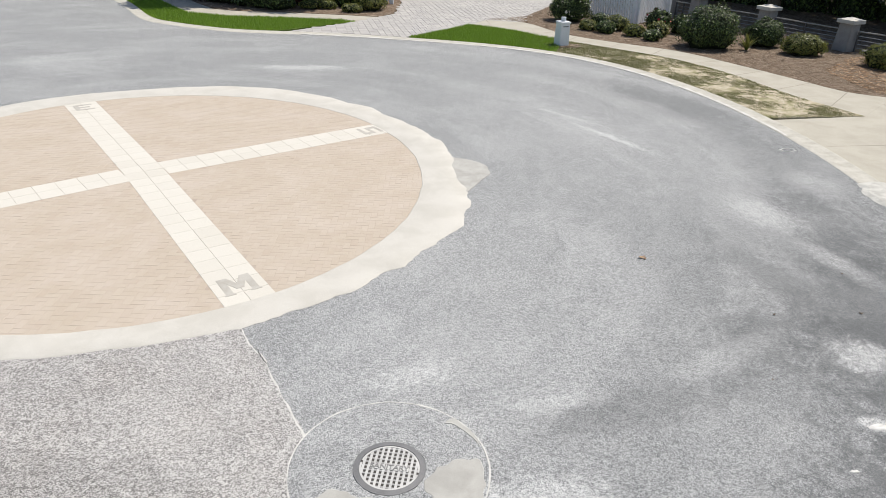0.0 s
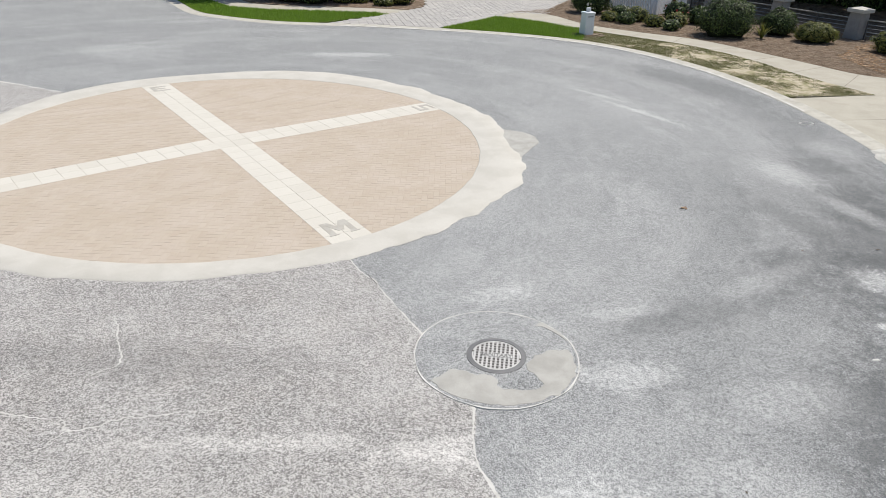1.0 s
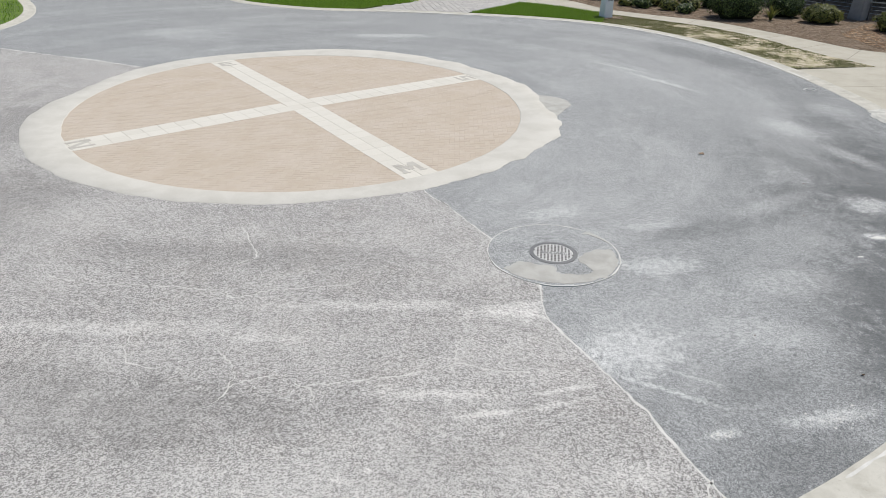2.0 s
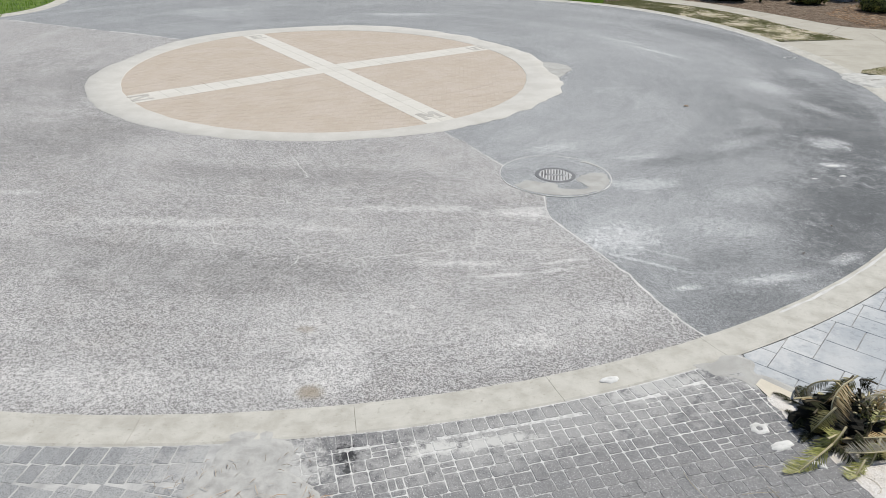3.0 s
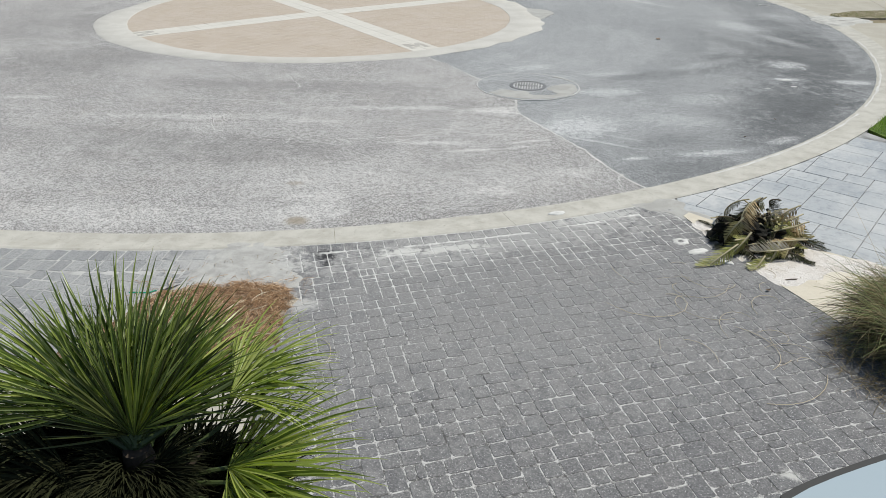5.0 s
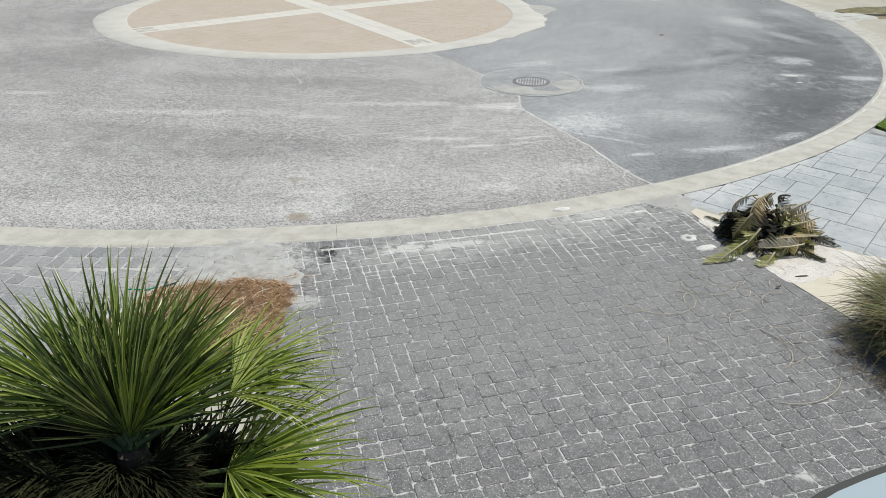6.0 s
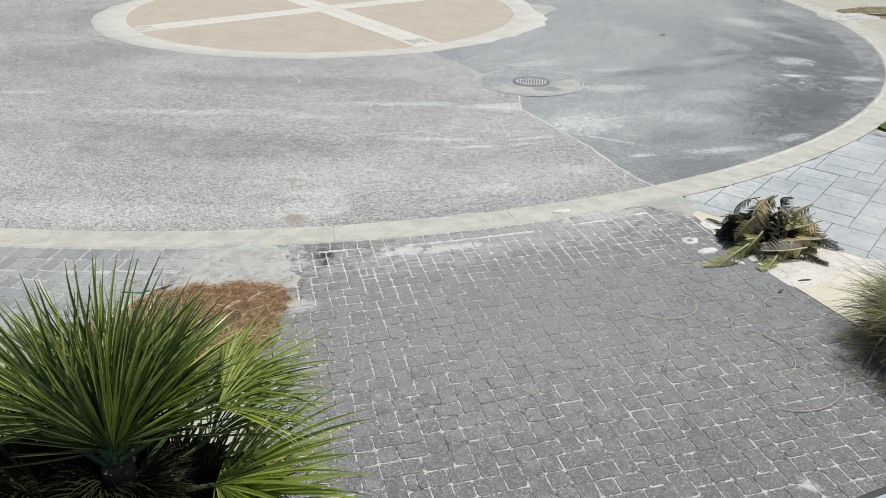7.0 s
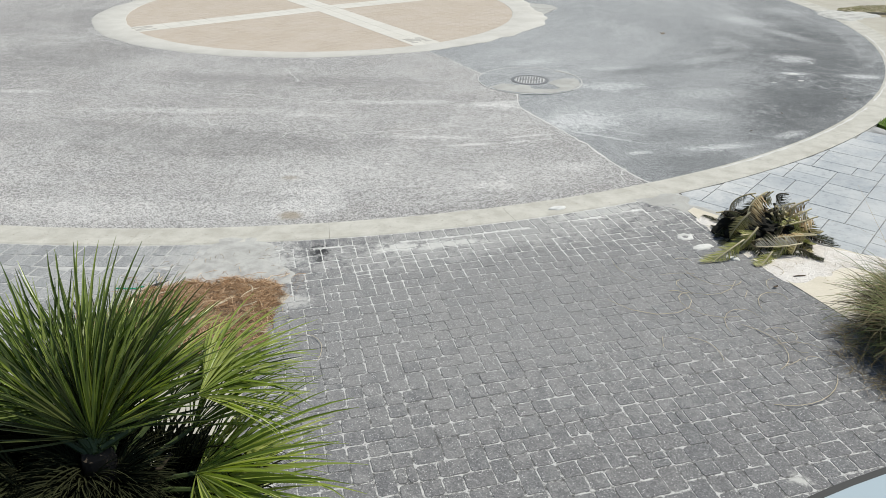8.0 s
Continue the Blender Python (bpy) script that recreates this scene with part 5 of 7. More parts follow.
def stray_straw(x, y, turn, length, bend, material=TWIG, z=0.034, r=0.0021):
    bm = bmesh.new()
    pts = [(length * t * math.cos(bend * t), length * t * math.sin(bend * t), 0.003 + 0.01 * math.sin(t * math.pi)) for t in [k / 8 for k in range(9)]]
    tube(bm, pts, [r] * 8 + [r * 0.4], 4)
    ob = part("straw", bm, material)
    ob.matrix_world = pose(x, y, z, 0, 0, turn)
    tagged(ob, "pale dry stem lying loose on the ground", "grass stem", group="stray stems")


for k in range(14):
    stray_straw(rng.uniform(-0.6, 0.9), rng.uniform(-3.4, -1.6), rng.uniform(0, 360), rng.uniform(0.15, 0.42), rng.uniform(-2.2, 2.2))
stray_straw(-3.42, -3.02, 25, 0.42, -1.4)
for x, y, turn, length, bend in ((-0.1, -2.0, 200, 0.5, 2.8), (-0.25, -2.2, 20, 0.6, -3.2), (-0.05, -2.25, 140, 0.45, 3.0), (0.45, -2.0, 250, 0.5, -1.6), (0.75, -2.3, 80, 0.35, 2.4), (0.3, -3.3, 30, 0.6, 1.2), (0.1, -3.7, -15, 0.7, 0.8)):
    stray_straw(x, y, turn, length, bend, TWIG, 0.034, 0.0026)
for k in range(14):
    stray_straw(rng.uniform(-4.9, -3.8), rng.uniform(-3.2, -2.3), rng.uniform(0, 360), rng.uniform(0.1, 0.3), rng.uniform(-1, 1), TWIG, 0.08, 0.0045)
for k in range(3):
    stray_straw(-4.5 + 0.05 * k, -3.05 + 0.02 * k, 32 + 3 * k, 0.75 - 0.1 * k, 0.3, TWIG, 0.075, 0.005)

# ---- straw, grass and mulch: what cannot be counted ----
def scatter(outline, count, seed):
    rng = random.Random(seed)
    xs, ys = [p[0] for p in outline], [p[1] for p in outline]
    got = 0
    for _ in range(count * 8):
        x, y = rng.uniform(min(xs), max(xs)), rng.uniform(min(ys), max(ys))
        if inside(x, y, outline):
            yield x, y, rng
            got += 1
            if got >= count:
                return


def needles(name, outline, count, seed, length, width, z, material, label, category, heap=None, keep=None):
    verts, faces = [], []
    for x, y, rng in scatter(outline, count, seed):
        if keep and not keep(x, y, rng):
            continue
        h = z + (heap(x, y) if heap else 0.0) + rng.uniform(0, 0.018)
        a, n = rng.uniform(0, math.tau), length * rng.uniform(0.5, 1.2)
        bend, rise = rng.uniform(-0.6, 0.6), rng.uniform(-0.06, 0.12) * n
        base = len(verts)
        for k, t in enumerate((-0.5, 0.0, 0.5)):
            ang = a + bend * t
            cx, cy, cz = x + n * t * math.cos(ang), y + n * t * math.sin(ang), h + rise * (t + 0.5) + 0.01 * (1 - 4 * t * t)
            w = width * (0.5 if k != 1 else 1.0) / 2
            verts += [(cx - w * math.sin(ang), cy + w * math.cos(ang), cz), (cx + w * math.sin(ang), cy - w * math.cos(ang), cz + w)]
        faces += [(base, base + 1, base + 3, base + 2), (base + 2, base + 3, base + 5, base + 4)]
    return tagged(raw_part(name, verts, faces, material), label, category, kind="stuff")


def blades(name, outline, count, seed, tall, width, z, material, label, keep=None):
    verts, faces = [], []
    for x, y, rng in scatter(outline, count, seed):
        if keep and not keep(x, y, rng):
            continue
        a, n = rng.uniform(0, math.tau), tall * rng.uniform(0.55, 1.25)
        lean, la = rng.uniform(0.1, 0.7) * n, rng.uniform(0, math.tau)
        w = width / 2
        c, s = math.cos(a) * w, math.sin(a) * w
        lx, ly = lean * math.cos(la), lean * math.sin(la)
        base = len(verts)
        verts += [(x - c, y - s, z), (x + c, y + s, z), (x - c * 0.7 + lx * 0.35, y - s * 0.7 + ly * 0.35, z + n * 0.6), (x + c * 0.7 + lx * 0.35, y + s * 0.7 + ly * 0.35, z + n * 0.6), (x + lx, y + ly, z + n)]
        faces += [(base, base + 1, base + 3, base + 2), (base + 2, base + 3, base + 4)]
    return tagged(raw_part(name, verts, faces, material), label, "grass", kind="stuff")


straw_outline = rough_line([(-4.86, -2.44), (-4.5, -2.26), (-4.05, -2.2), (-3.7, -2.25), (-3.62, -2.46), (-3.68, -2.8), (-3.72, -3.22), (-4.4, -3.36), (-5.24, -3.46), (-5.12, -2.95), (-4.86, -2.44)], 0.13, 4.5)


def straw_heap(x, y):
    d = max(abs(x + 4.35) / 0.8, abs(y + 2.8) / 0.68)
    return 0.035 * max(0.0, 1 - d * d) + 0.02 * noise.noise((x * 5, y * 5, 2.0)) + 0.02 * noise.noise((x * 14, y * 14, 5.0))


bm = skim(straw_outline, 0.022, 0.036, 0.09)
tagged(part("straw_bed", bm, STRAW_BASE), "bed of sand and pine straw between two drives", "planting bed", kind="structure")
needles("pine_straw", straw_outline, 9000, 21, 0.15, 0.0036, 0.036, NEEDLE, "heap of brown pine straw mulch", "pine straw", straw_heap,
        lambda x, y, r: noise.noise((x * 4, y * 4, 1.0)) + 0.9 * min(1, 1.6 - 1.4 * max(abs(x + 4.35) / 0.85, abs(y + 2.75) / 0.7)) - 1.1 * max(0.0, -4.5 - x - 0.35 * (-2.3 - y)) > r.uniform(-0.1, 0.25))
needles("straw_fringe", [(-5.3, -2.2), (-4.0, -1.95), (-3.5, -2.05), (-3.45, -2.6), (-3.6, -3.35), (-5.5, -3.5)], 260, 29, 0.13, 0.0042, 0.034, NEEDLE, "loose pine straw round the heap", "pine straw")
needles("heap_litter", [(0.55, -1.75), (0.8, -1.45), (1.7, -1.5), (1.4, -2.0), (0.95, -2.1)], 34, 28, 0.035, 0.003, 0.042, TUFT, "brown leaf bits beside cut fronds", "leaf litter")
needles("loose_straw", [(-5.1, -1.75), (-3.7, -1.55), (-3.55, -2.3), (-4.9, -2.4)], 70, 22, 0.08, 0.004, 0.036, NEEDLE_GREY, "loose straw blown over cement", "pine straw")
bed_lit = list(walk_outer) + [(3.15, 32.3), (5.85, 38.5), (18.0, 38.5), (20.0, 20.0)]
needles("mulch_straw", bed_lit, 60000, 23, 0.17, 0.009, 0.03, NEEDLE_GREY, "faded straw mulch over the bed", "mulch")
needles("mulch_straw", [(12.0, 20.2), (11.8, 23.0), (14.0, 25.5), (20.0, 25.0), (18.0, 20.0)], 4500, 24, 0.2, 0.014, 0.045, NEEDLE, "reddish straw mulch over the bed", "mulch")
needles("mulch_straw", bed_far_left, 9000, 25, 0.2, 0.016, 0.03, NEEDLE_GREY, "faded straw mulch under shrubs", "mulch")
needles("palm_bed_straw", [(-3.52, -4.57), (-5.95, -4.77), (-7.0, -7.0), (-3.2, -7.0)], 2500, 26, 0.16, 0.008, 0.03, NEEDLE, "reddish straw mulch under a palm", "mulch")
needles("fallen_blades", [(0.95, -2.7), (1.5, -2.4), (1.8, -4.4), (1.1, -4.0), (0.78, -3.3)], 900, 27, 0.17, 0.003, 0.034, TUFT, "dead grass blades fallen on pavers", "grass litter")
# A tangled skirt of dead stems where the grass hangs over the pavers.
skirt = [(0.85, -2.75), (1.15, -2.62), (1.4, -3.3), (1.45, -4.1), (1.0, -4.0), (0.8, -3.6), (0.74, -3.1)]
for tone, seed in ((TUFT, 34), (NEEDLE_GREY, 35)):
    needles("grass_skirt", skirt, 800, seed, 0.17, 0.0032, 0.034, tone, "tangle of dead tan stems round ornamental grass", "grass litter", lambda x, y: 0.14 * max(0.0, min(1.0, (x - 0.82) / 0.5)) * (0.5 + 0.5 * noise.noise((x * 9, y * 9, 2.0))), lambda x, y, r: r.random() < 0.9 * (x - 0.75) + noise.noise((x * 6, y * 6, 5.0)))

blades("lawn_blades", strip_green, 30000, 31, 0.08, 0.014, 0.028, LAWN, "lush green lawn grass", lambda x, y, r: x < 2.6 or r.random() < 0.7)
blades("dry_lawn_blades", strip_green, 2500, 32, 0.07, 0.016, 0.028, LAWN_DRY, "parched lawn grass", lambda x, y, r: x > 2.2)
blades("dry_lawn_blades", strip_dry, 60000, 33, 0.011, 0.02, 0.028, LAWN_DRY, "patchy parched lawn grass over sand",
       lambda x, y, r: noise.noise((x * 1.1, y * 1.1, 7.0)) + 0.8 * noise.noise((x * 3.5, y * 3.5, 2.0)) + max(0, (7.5 - x)) * 0.2 > r.uniform(-0.2, 0.3))
blades("lawn_blades", strip_dry, 60000, 34, 0.012, 0.02, 0.028, STRIP_GREEN, "patchy green tufts over sand",
       lambda x, y, r: noise.noise((x * 1.1, y * 1.1, 7.5)) + 0.6 * noise.noise((x * 5, y * 5, 3.0)) + max(0, (7.5 - x)) * 0.22 > r.uniform(-0.15, 0.35))
blades("lawn_blades", [p for p in lawn_far if p[1] < 36], 30000, 35, 0.08, 0.016, 0.028, LAWN, "lush green lawn grass")
blades("lawn_blades", grass_right, 9000, 36, 0.09, 0.009, 0.018, LAWN, "lush green lawn grass")
blades("lawn_blades", [(-18.3, 18.4), (-18.3, 22.3), (-19.2, 24.4), (-21.0, 27.2), (-24.4, 31.8), (-32.0, 30.0), (-32.0, 15.0), (-20.0, 15.0)], 9000, 37, 0.12, 0.025, 0.028, LAWN, "green lawn grass at the corner")
blades("lawn_blades", walk_inner[3:split] + [(p[0] - 0.17, p[1] - 0.1) for p in reversed(walk_inner[3:split])], 2600, 39, 0.03, 0.012, 0.028, STRIP_GREEN, "darker grass edging along the sidewalk")
blades("dry_lawn_blades", strip_right, 4000, 38, 0.028, 0.01, 0.028, LAWN_DRY, "dry brown grass strip")

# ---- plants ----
# Near-black on purpose: the shade inside a shrub is put into this colour.
LEAF_CORE = plain("near-black core for shrub shade", (0.02, 0.028, 0.01), 0.95, 0.0, 30, 0.6, 0.02)
def leaf_cloud(count, rx, ry, rz, size, seed, base=0.0, lumps=2.5, slim=0.5, hollow=0.55):
    """Small leaves over an uneven mound: verts, faces."""
    rng = random.Random(seed)
    verts, faces = [], []
    while len(faces) < count:
        d = Vector((rng.gauss(0, 1), rng.gauss(0, 1), rng.gauss(0, 1))).normalized()
        if d.z < -0.55:
            continue
        k = (1 + 0.3 * noise.noise(d * lumps + Vector((seed, 0, 0)))) * (rng.uniform(hollow, 1.0) if rng.random() < 0.45 else rng.uniform(0.88, 1.04))
        p = Vector((d.x * rx * k, d.y * ry * k, base + rz * 0.45 + d.z * rz * 0.6 * k))
        if p.z < 0.03:
            continue
        n = (d + 0.9 * Vector((rng.uniform(-1, 1), rng.uniform(-1, 1), rng.uniform(-0.6, 1)))).normalized()
        u = n.cross(Vector((rng.uniform(-1, 1), rng.uniform(-1, 1), rng.uniform(-1, 1)))).normalized()
        v = n.cross(u)
        s = size * rng.uniform(0.6, 1.3)
        b = len(verts)
        verts += [tuple(p - u * s), tuple(p + v * s * slim + n * s * 0.15), tuple(p + u * s), tuple(p - v * s * slim + n * s * 0.15)]
        faces.append((b, b + 1, b + 2, b + 3))
    return verts, faces


def shrub(x, y, rx, ry, tall, size, count, material, label, seed, flowers=None, name="shrub", blossom=0):
    ob = thing(name, label, "shrub", x, y, 0.03, group="shrubs in the beds")
    raw_part("foliage", *leaf_cloud(count, rx, ry, tall, size, seed), material, ob)
    # Added dark core that stands for the shade between the leaves.
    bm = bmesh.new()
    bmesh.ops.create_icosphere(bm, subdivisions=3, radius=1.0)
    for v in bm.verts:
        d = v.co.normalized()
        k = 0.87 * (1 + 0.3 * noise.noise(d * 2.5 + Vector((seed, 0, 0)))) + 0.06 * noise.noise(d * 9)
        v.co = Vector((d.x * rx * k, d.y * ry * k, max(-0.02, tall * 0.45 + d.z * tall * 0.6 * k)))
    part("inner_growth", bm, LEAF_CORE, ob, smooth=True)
    bm = bmesh.new()
    rng = random.Random(seed)
    for k in range(7):
        a = rng.uniform(0, math.tau)
        reach = rng.uniform(0.3, 0.6)
        tube(bm, [(0.05 * math.cos(a), 0.05 * math.sin(a), -0.03), (rx * reach * 0.5 * math.cos(a), ry * reach * 0.5 * math.sin(a), tall * 0.35), (rx * reach * math.cos(a), ry * reach * math.sin(a), tall * 0.7)], [0.03, 0.022, 0.01], 5)
    part("stems", bm, BARK, ob)
    if flowers:
        raw_part("blossom", *leaf_cloud(blossom, rx * 1.04, ry * 1.04, tall * 1.02, size * 1.3, seed + 50, slim=0.9, hollow=0.95), flowers, ob)
    return ob


shrub(9.15, 26.5, 1.0, 0.95, 1.4, 0.036, 9000, LEAF_DARK, "large clipped round glossy green shrub in straw mulch", 1)
shrub(11.5, 27.2, 0.68, 0.65, 0.9, 0.034, 6000, LEAF_DARK, "clipped round dark green shrub in straw mulch", 2)
shrub(12.35, 25.75, 0.72, 0.6, 0.66, 0.036, 4800, LEAF_YELLOW, "low spreading yellow-green shrub in straw mulch", 3)
shrub(14.35, 23.9, 0.85, 0.8, 0.75, 0.036, 4800, LEAF_YELLOW, "low yellow-green shrub beside the fence", 4)
shrub(4.9, 31.5, 0.85, 0.75, 1.15, 0.045, 4800, LEAF_DARK, "white-flowering glossy green shrub at the drive's corner", 5, LEAF_FLOWER, blossom=45)
for k, (x, y, s, c) in enumerate([(5.3, 29.3, 0.35, LEAF_YELLOW), (5.9, 28.8, 0.4, LEAF_DARK), (6.5, 29.6, 0.5, LEAF_YELLOW), (6.9, 28.3, 0.4, LEAF_YELLOW), (7.4, 27.5, 0.35, LEAF_DARK), (6.0, 30.3, 0.45, LEAF_DARK), (7.9, 28.6, 0.45, LEAF_YELLOW)]):
    shrub(x, y, s, s, s * 1.1, 0.05, 700, c, "low leafy perennial in mulch", 10 + k, name="perennial")
shrub(8.2, 29.7, 0.5, 0.5, 0.8, 0.05, 1400, LEAF_DARK, "rose bush with red blooms before the gate", 21, LEAF_ROSE, "rose_bush", 6)
shrub(9.0, 29.2, 0.42, 0.42, 0.7, 0.05, 1100, LEAF_DARK, "rose bush with red blooms before the gate", 22, LEAF_ROSE, "rose_bush", 5)
shrub(-3.7, 32.4, 0.7, 0.7, 0.8, 0.05, 2200, LEAF_YELLOW, "leafy green shrub beside the far drive", 23)
shrub(-4.9, 33.2, 0.75, 0.6, 1.0, 0.055, 2400, LEAF_DARK, "leafy green shrub before the picket fence", 24)
shrub(-6.6, 33.0, 0.7, 0.6, 1.0, 0.055, 2200, LEAF_RED, "red-leaved shrub before the picket fence", 25)
for k, (x, y) in enumerate([(-5.6, 32.3), (-4.4, 31.6), (-6.3, 32.1), (-7.4, 32.2)]):
    shrub(x, y, 0.45, 0.4, 0.35, 0.05, 600, LEAF_YELLOW, "low leafy ground cover in mulch", 30 + k, name="perennial")
for k in range(8):
    shrub(-7.6 - 0.8 * k, 31.7 + 0.42 * k, 0.75, 0.75, 1.0, 0.06, 1500, LEAF_DARK, "dark evergreen hedge shrub in deep shade", 40 + k)


# Added row of dark shrubs stands in for deep shade behind the fence.
for k, (x, y) in enumerate([(24.6, 30.6), (23.0, 32.6), (21.4, 34.6), (19.8, 36.4), (18.0, 38.2), (16.2, 39.8), (14.4, 41.2), (26.2, 28.6), (12.4, 42.4), (10.4, 43.4)]):
    shrub(x, y, 1.25, 1.25, 2.1, 0.09, 2600, LEAF_DARK, "tall dark shrub added to fill the shade behind the fence", 60 + k).location.z = -0.6


def spiky(x, y, count, tall, seed, label):
    ob = thing("spiky_plant", label, "plant", x, y, 0.03)
    rng = random.Random(seed)
    for k in range(count):
        bm = bmesh.new()
        a, out = rng.uniform(0, math.tau), rng.uniform(0.25, 1.0)
        rows = []
        for i in range(6):
            t = i / 5
            r = tall * 0.75 * out * t
            z = tall * (t - 0.55 * out * t * t)
            w = 0.045 * (1 - t) + 0.004
            c, s = math.cos(a), math.sin(a)
            rows.append((bm.verts.new((r * c - s * w, r * s + c * w, z)), bm.verts.new((r * c, r * s, z - 0.4 * w)), bm.verts.new((r * c + s * w, r * s - c * w, z))))
        for p, q in zip(rows, rows[1:]):
            for i in range(2):
                bm.faces.new((p[i], p[i + 1], q[i + 1], q[i]))
        part("blade", bm, LEAF_YELLOW, ob)


spiky(10.5, 26.2, 24, 0.75, 3, "spiky yellow-green strap-leaved plant between shrubs")


# Fan palm: a short trunk, leaf stalks, and a fan of pleated blades on each.
def fan(length, count, spread, droop, rng):
    """One fan: verts, faces. It points along +x from its hub and faces +z."""
    verts, faces = [], []
    for k in range(count):
        a = radians(spread) * (k / (count - 1) - 0.5) + rng.uniform(-0.035, 0.035)
        n = length * (0.72 + 0.28 * math.cos(a * 0.8)) * rng.uniform(0.86, 1.08)
        lift = rng.uniform(-0.2, 0.2)
        side = Vector((-math.sin(a), math.cos(a), 0))
        ahead = Vector((math.cos(a), math.sin(a), 0))
        base = len(verts)
        bent = rng.uniform(0.6, 1.6) * droop
        twist = rng.uniform(-0.75, 0.75)
        side, over = side * math.cos(twist) + Vector((0, 0, math.sin(twist))), Vector((0, 0, math.cos(twist))) - side * math.sin(twist)
        if rng.random() < 0.05:
            bent += 0.5
        steps = 8
        for i in range(steps):
            t = i / (steps - 1)
            joined = radians(spread) / (count - 1) * n * min(t, 0.36) * 0.5
            w = joined * (1.0 if t <= 0.36 else ((1 - t) / 0.64) ** 0.8) + 0.0007
            c = ahead * (n * t * (1 - 0.18 * bent * t * t)) + Vector((0, 0, lift * n * t * 0.5 - bent * n * 0.5 * t**2.6 + 0.12 * n * abs(math.sin(a)) * t))
            fold = w * 0.9
            verts += [tuple(c + side * w + over * fold), tuple(c), tuple(c - side * w + over * fold)]
        for i in range(steps - 1):
            b = base + 3 * i
            faces += [(b, b + 1, b + 4, b + 3), (b + 1, b + 2, b + 5, b + 4)]
    return verts, faces


PALM = (-3.38, -5.78)
palm = thing("fan_palm", "young green fan palm with stiff pleated leaves in a mulched bed", "palm", PALM[0], PALM[1], 0.03)
bm = bmesh.new()
tube(bm, [(0, 0, -0.04), (0.02, 0.0, 0.3), (0.0, 0.02, 0.7), (0.01, 0.0, 1.05), (0.0, 0.0, 1.45)], [0.17, 0.15, 0.14, 0.12, 0.05], 14)
for k in range(40):
    z, a = 0.1 + 0.028 * k, k * 2.4
    r = 0.15 - 0.02 * z
    tube(bm, [(r * math.cos(a), r * math.sin(a), z), ((r + 0.06) * math.cos(a), (r + 0.06) * math.sin(a), z + 0.1), ((r + 0.12) * math.cos(a), (r + 0.12) * math.sin(a), z + 0.14)], [0.03, 0.018, 0.008], 5)
part("trunk", bm, PALM_BARK, palm, "brown fibrous trunk with old leaf bases")
rng = random.Random(5)
# bearing, rise of the stalk, stalk, blade length
LEAVES = []
for k in range(5):
    # Young fans stand upright round the bud.
    LEAVES.append((100 + ((k * 137.5 + 180) % 360 - 180) * 0.3, 80 - 5.0 * k, 0.07 + 0.012 * k, 0.46 + 0.012 * k, 1.43))
for k in range(7):
    # Older ones lean out over the drive; those towards the house have been trimmed away.
    LEAVES.append((52 + 19 * k, 52 - 6 * (k % 3), 0.18 + 0.03 * (k % 4), 0.54, 1.42 - 0.03 * (k % 3)))
LEAVES += [(160, 40, 0.26, 0.58, 1.46), (174, 30, 0.34, 0.6, 1.42), (186, 16, 0.38, 0.58, 1.3), (140, 22, 0.32, 0.58, 1.38), (112, 24, 0.34, 0.58, 1.34), (84, 26, 0.34, 0.54, 1.34)]
LEAVES += [(66, 20, 0.38, 0.56, 1.3), (50, 14, 0.36, 0.5, 1.24), (44, 12, 0.42, 0.48, 1.46), (30, 16, 0.38, 0.45, 1.46), (8, 14, 0.33, 0.62, 1.24), (-2, 10, 0.33, 0.62, 1.24), (-12, 5, 0.31, 0.58, 1.22), (-22, -4, 0.3, 0.56, 1.2)]
for index, (bearing, rise, stalk, length, height) in enumerate(LEAVES):
    turn = pose(0, 0, height, 0, 0, bearing) @ pose(0, 0, 0, 0, -rise, 0)
    hub = turn @ Vector((stalk, 0, 0))
    bm = bmesh.new()
    tube(bm, [turn @ Vector((0.02, 0, 0)), turn @ Vector((stalk * 0.5, 0, 0.015)), hub], [0.014, 0.011, 0.009], 6)
    part("leaf_stalk", bm, FAN_STEM, palm)
    verts, faces = fan(length, 34, 130 if rise > 45 else 150 if bearing < 20 else 115 if bearing < 60 else 125 if bearing < 130 else 92, 0.26 if rise > 15 or bearing < 20 else 0.4, rng)
    roll = rng.uniform(-30, 30) * (0.3 if rise < 40 else 0.8)
    m = turn @ Matrix.Translation((stalk, 0, 0)) @ pose(0, 0, 0, roll, rng.uniform(-14, 12), 0)
    # Bearing and index pick the shaded or sunlit copy of the blade.
    raw_part("fan_leaf", [tuple(m @ Vector(v)) for v in verts], faces, FAN_SHADED if (rise <= 26 and 118 < bearing % 360 < 318) or (index < 12 and index % 3 == 1) else FAN_SUNLIT if bearing < 47 or index % 5 == 2 else FAN_GREEN, palm)
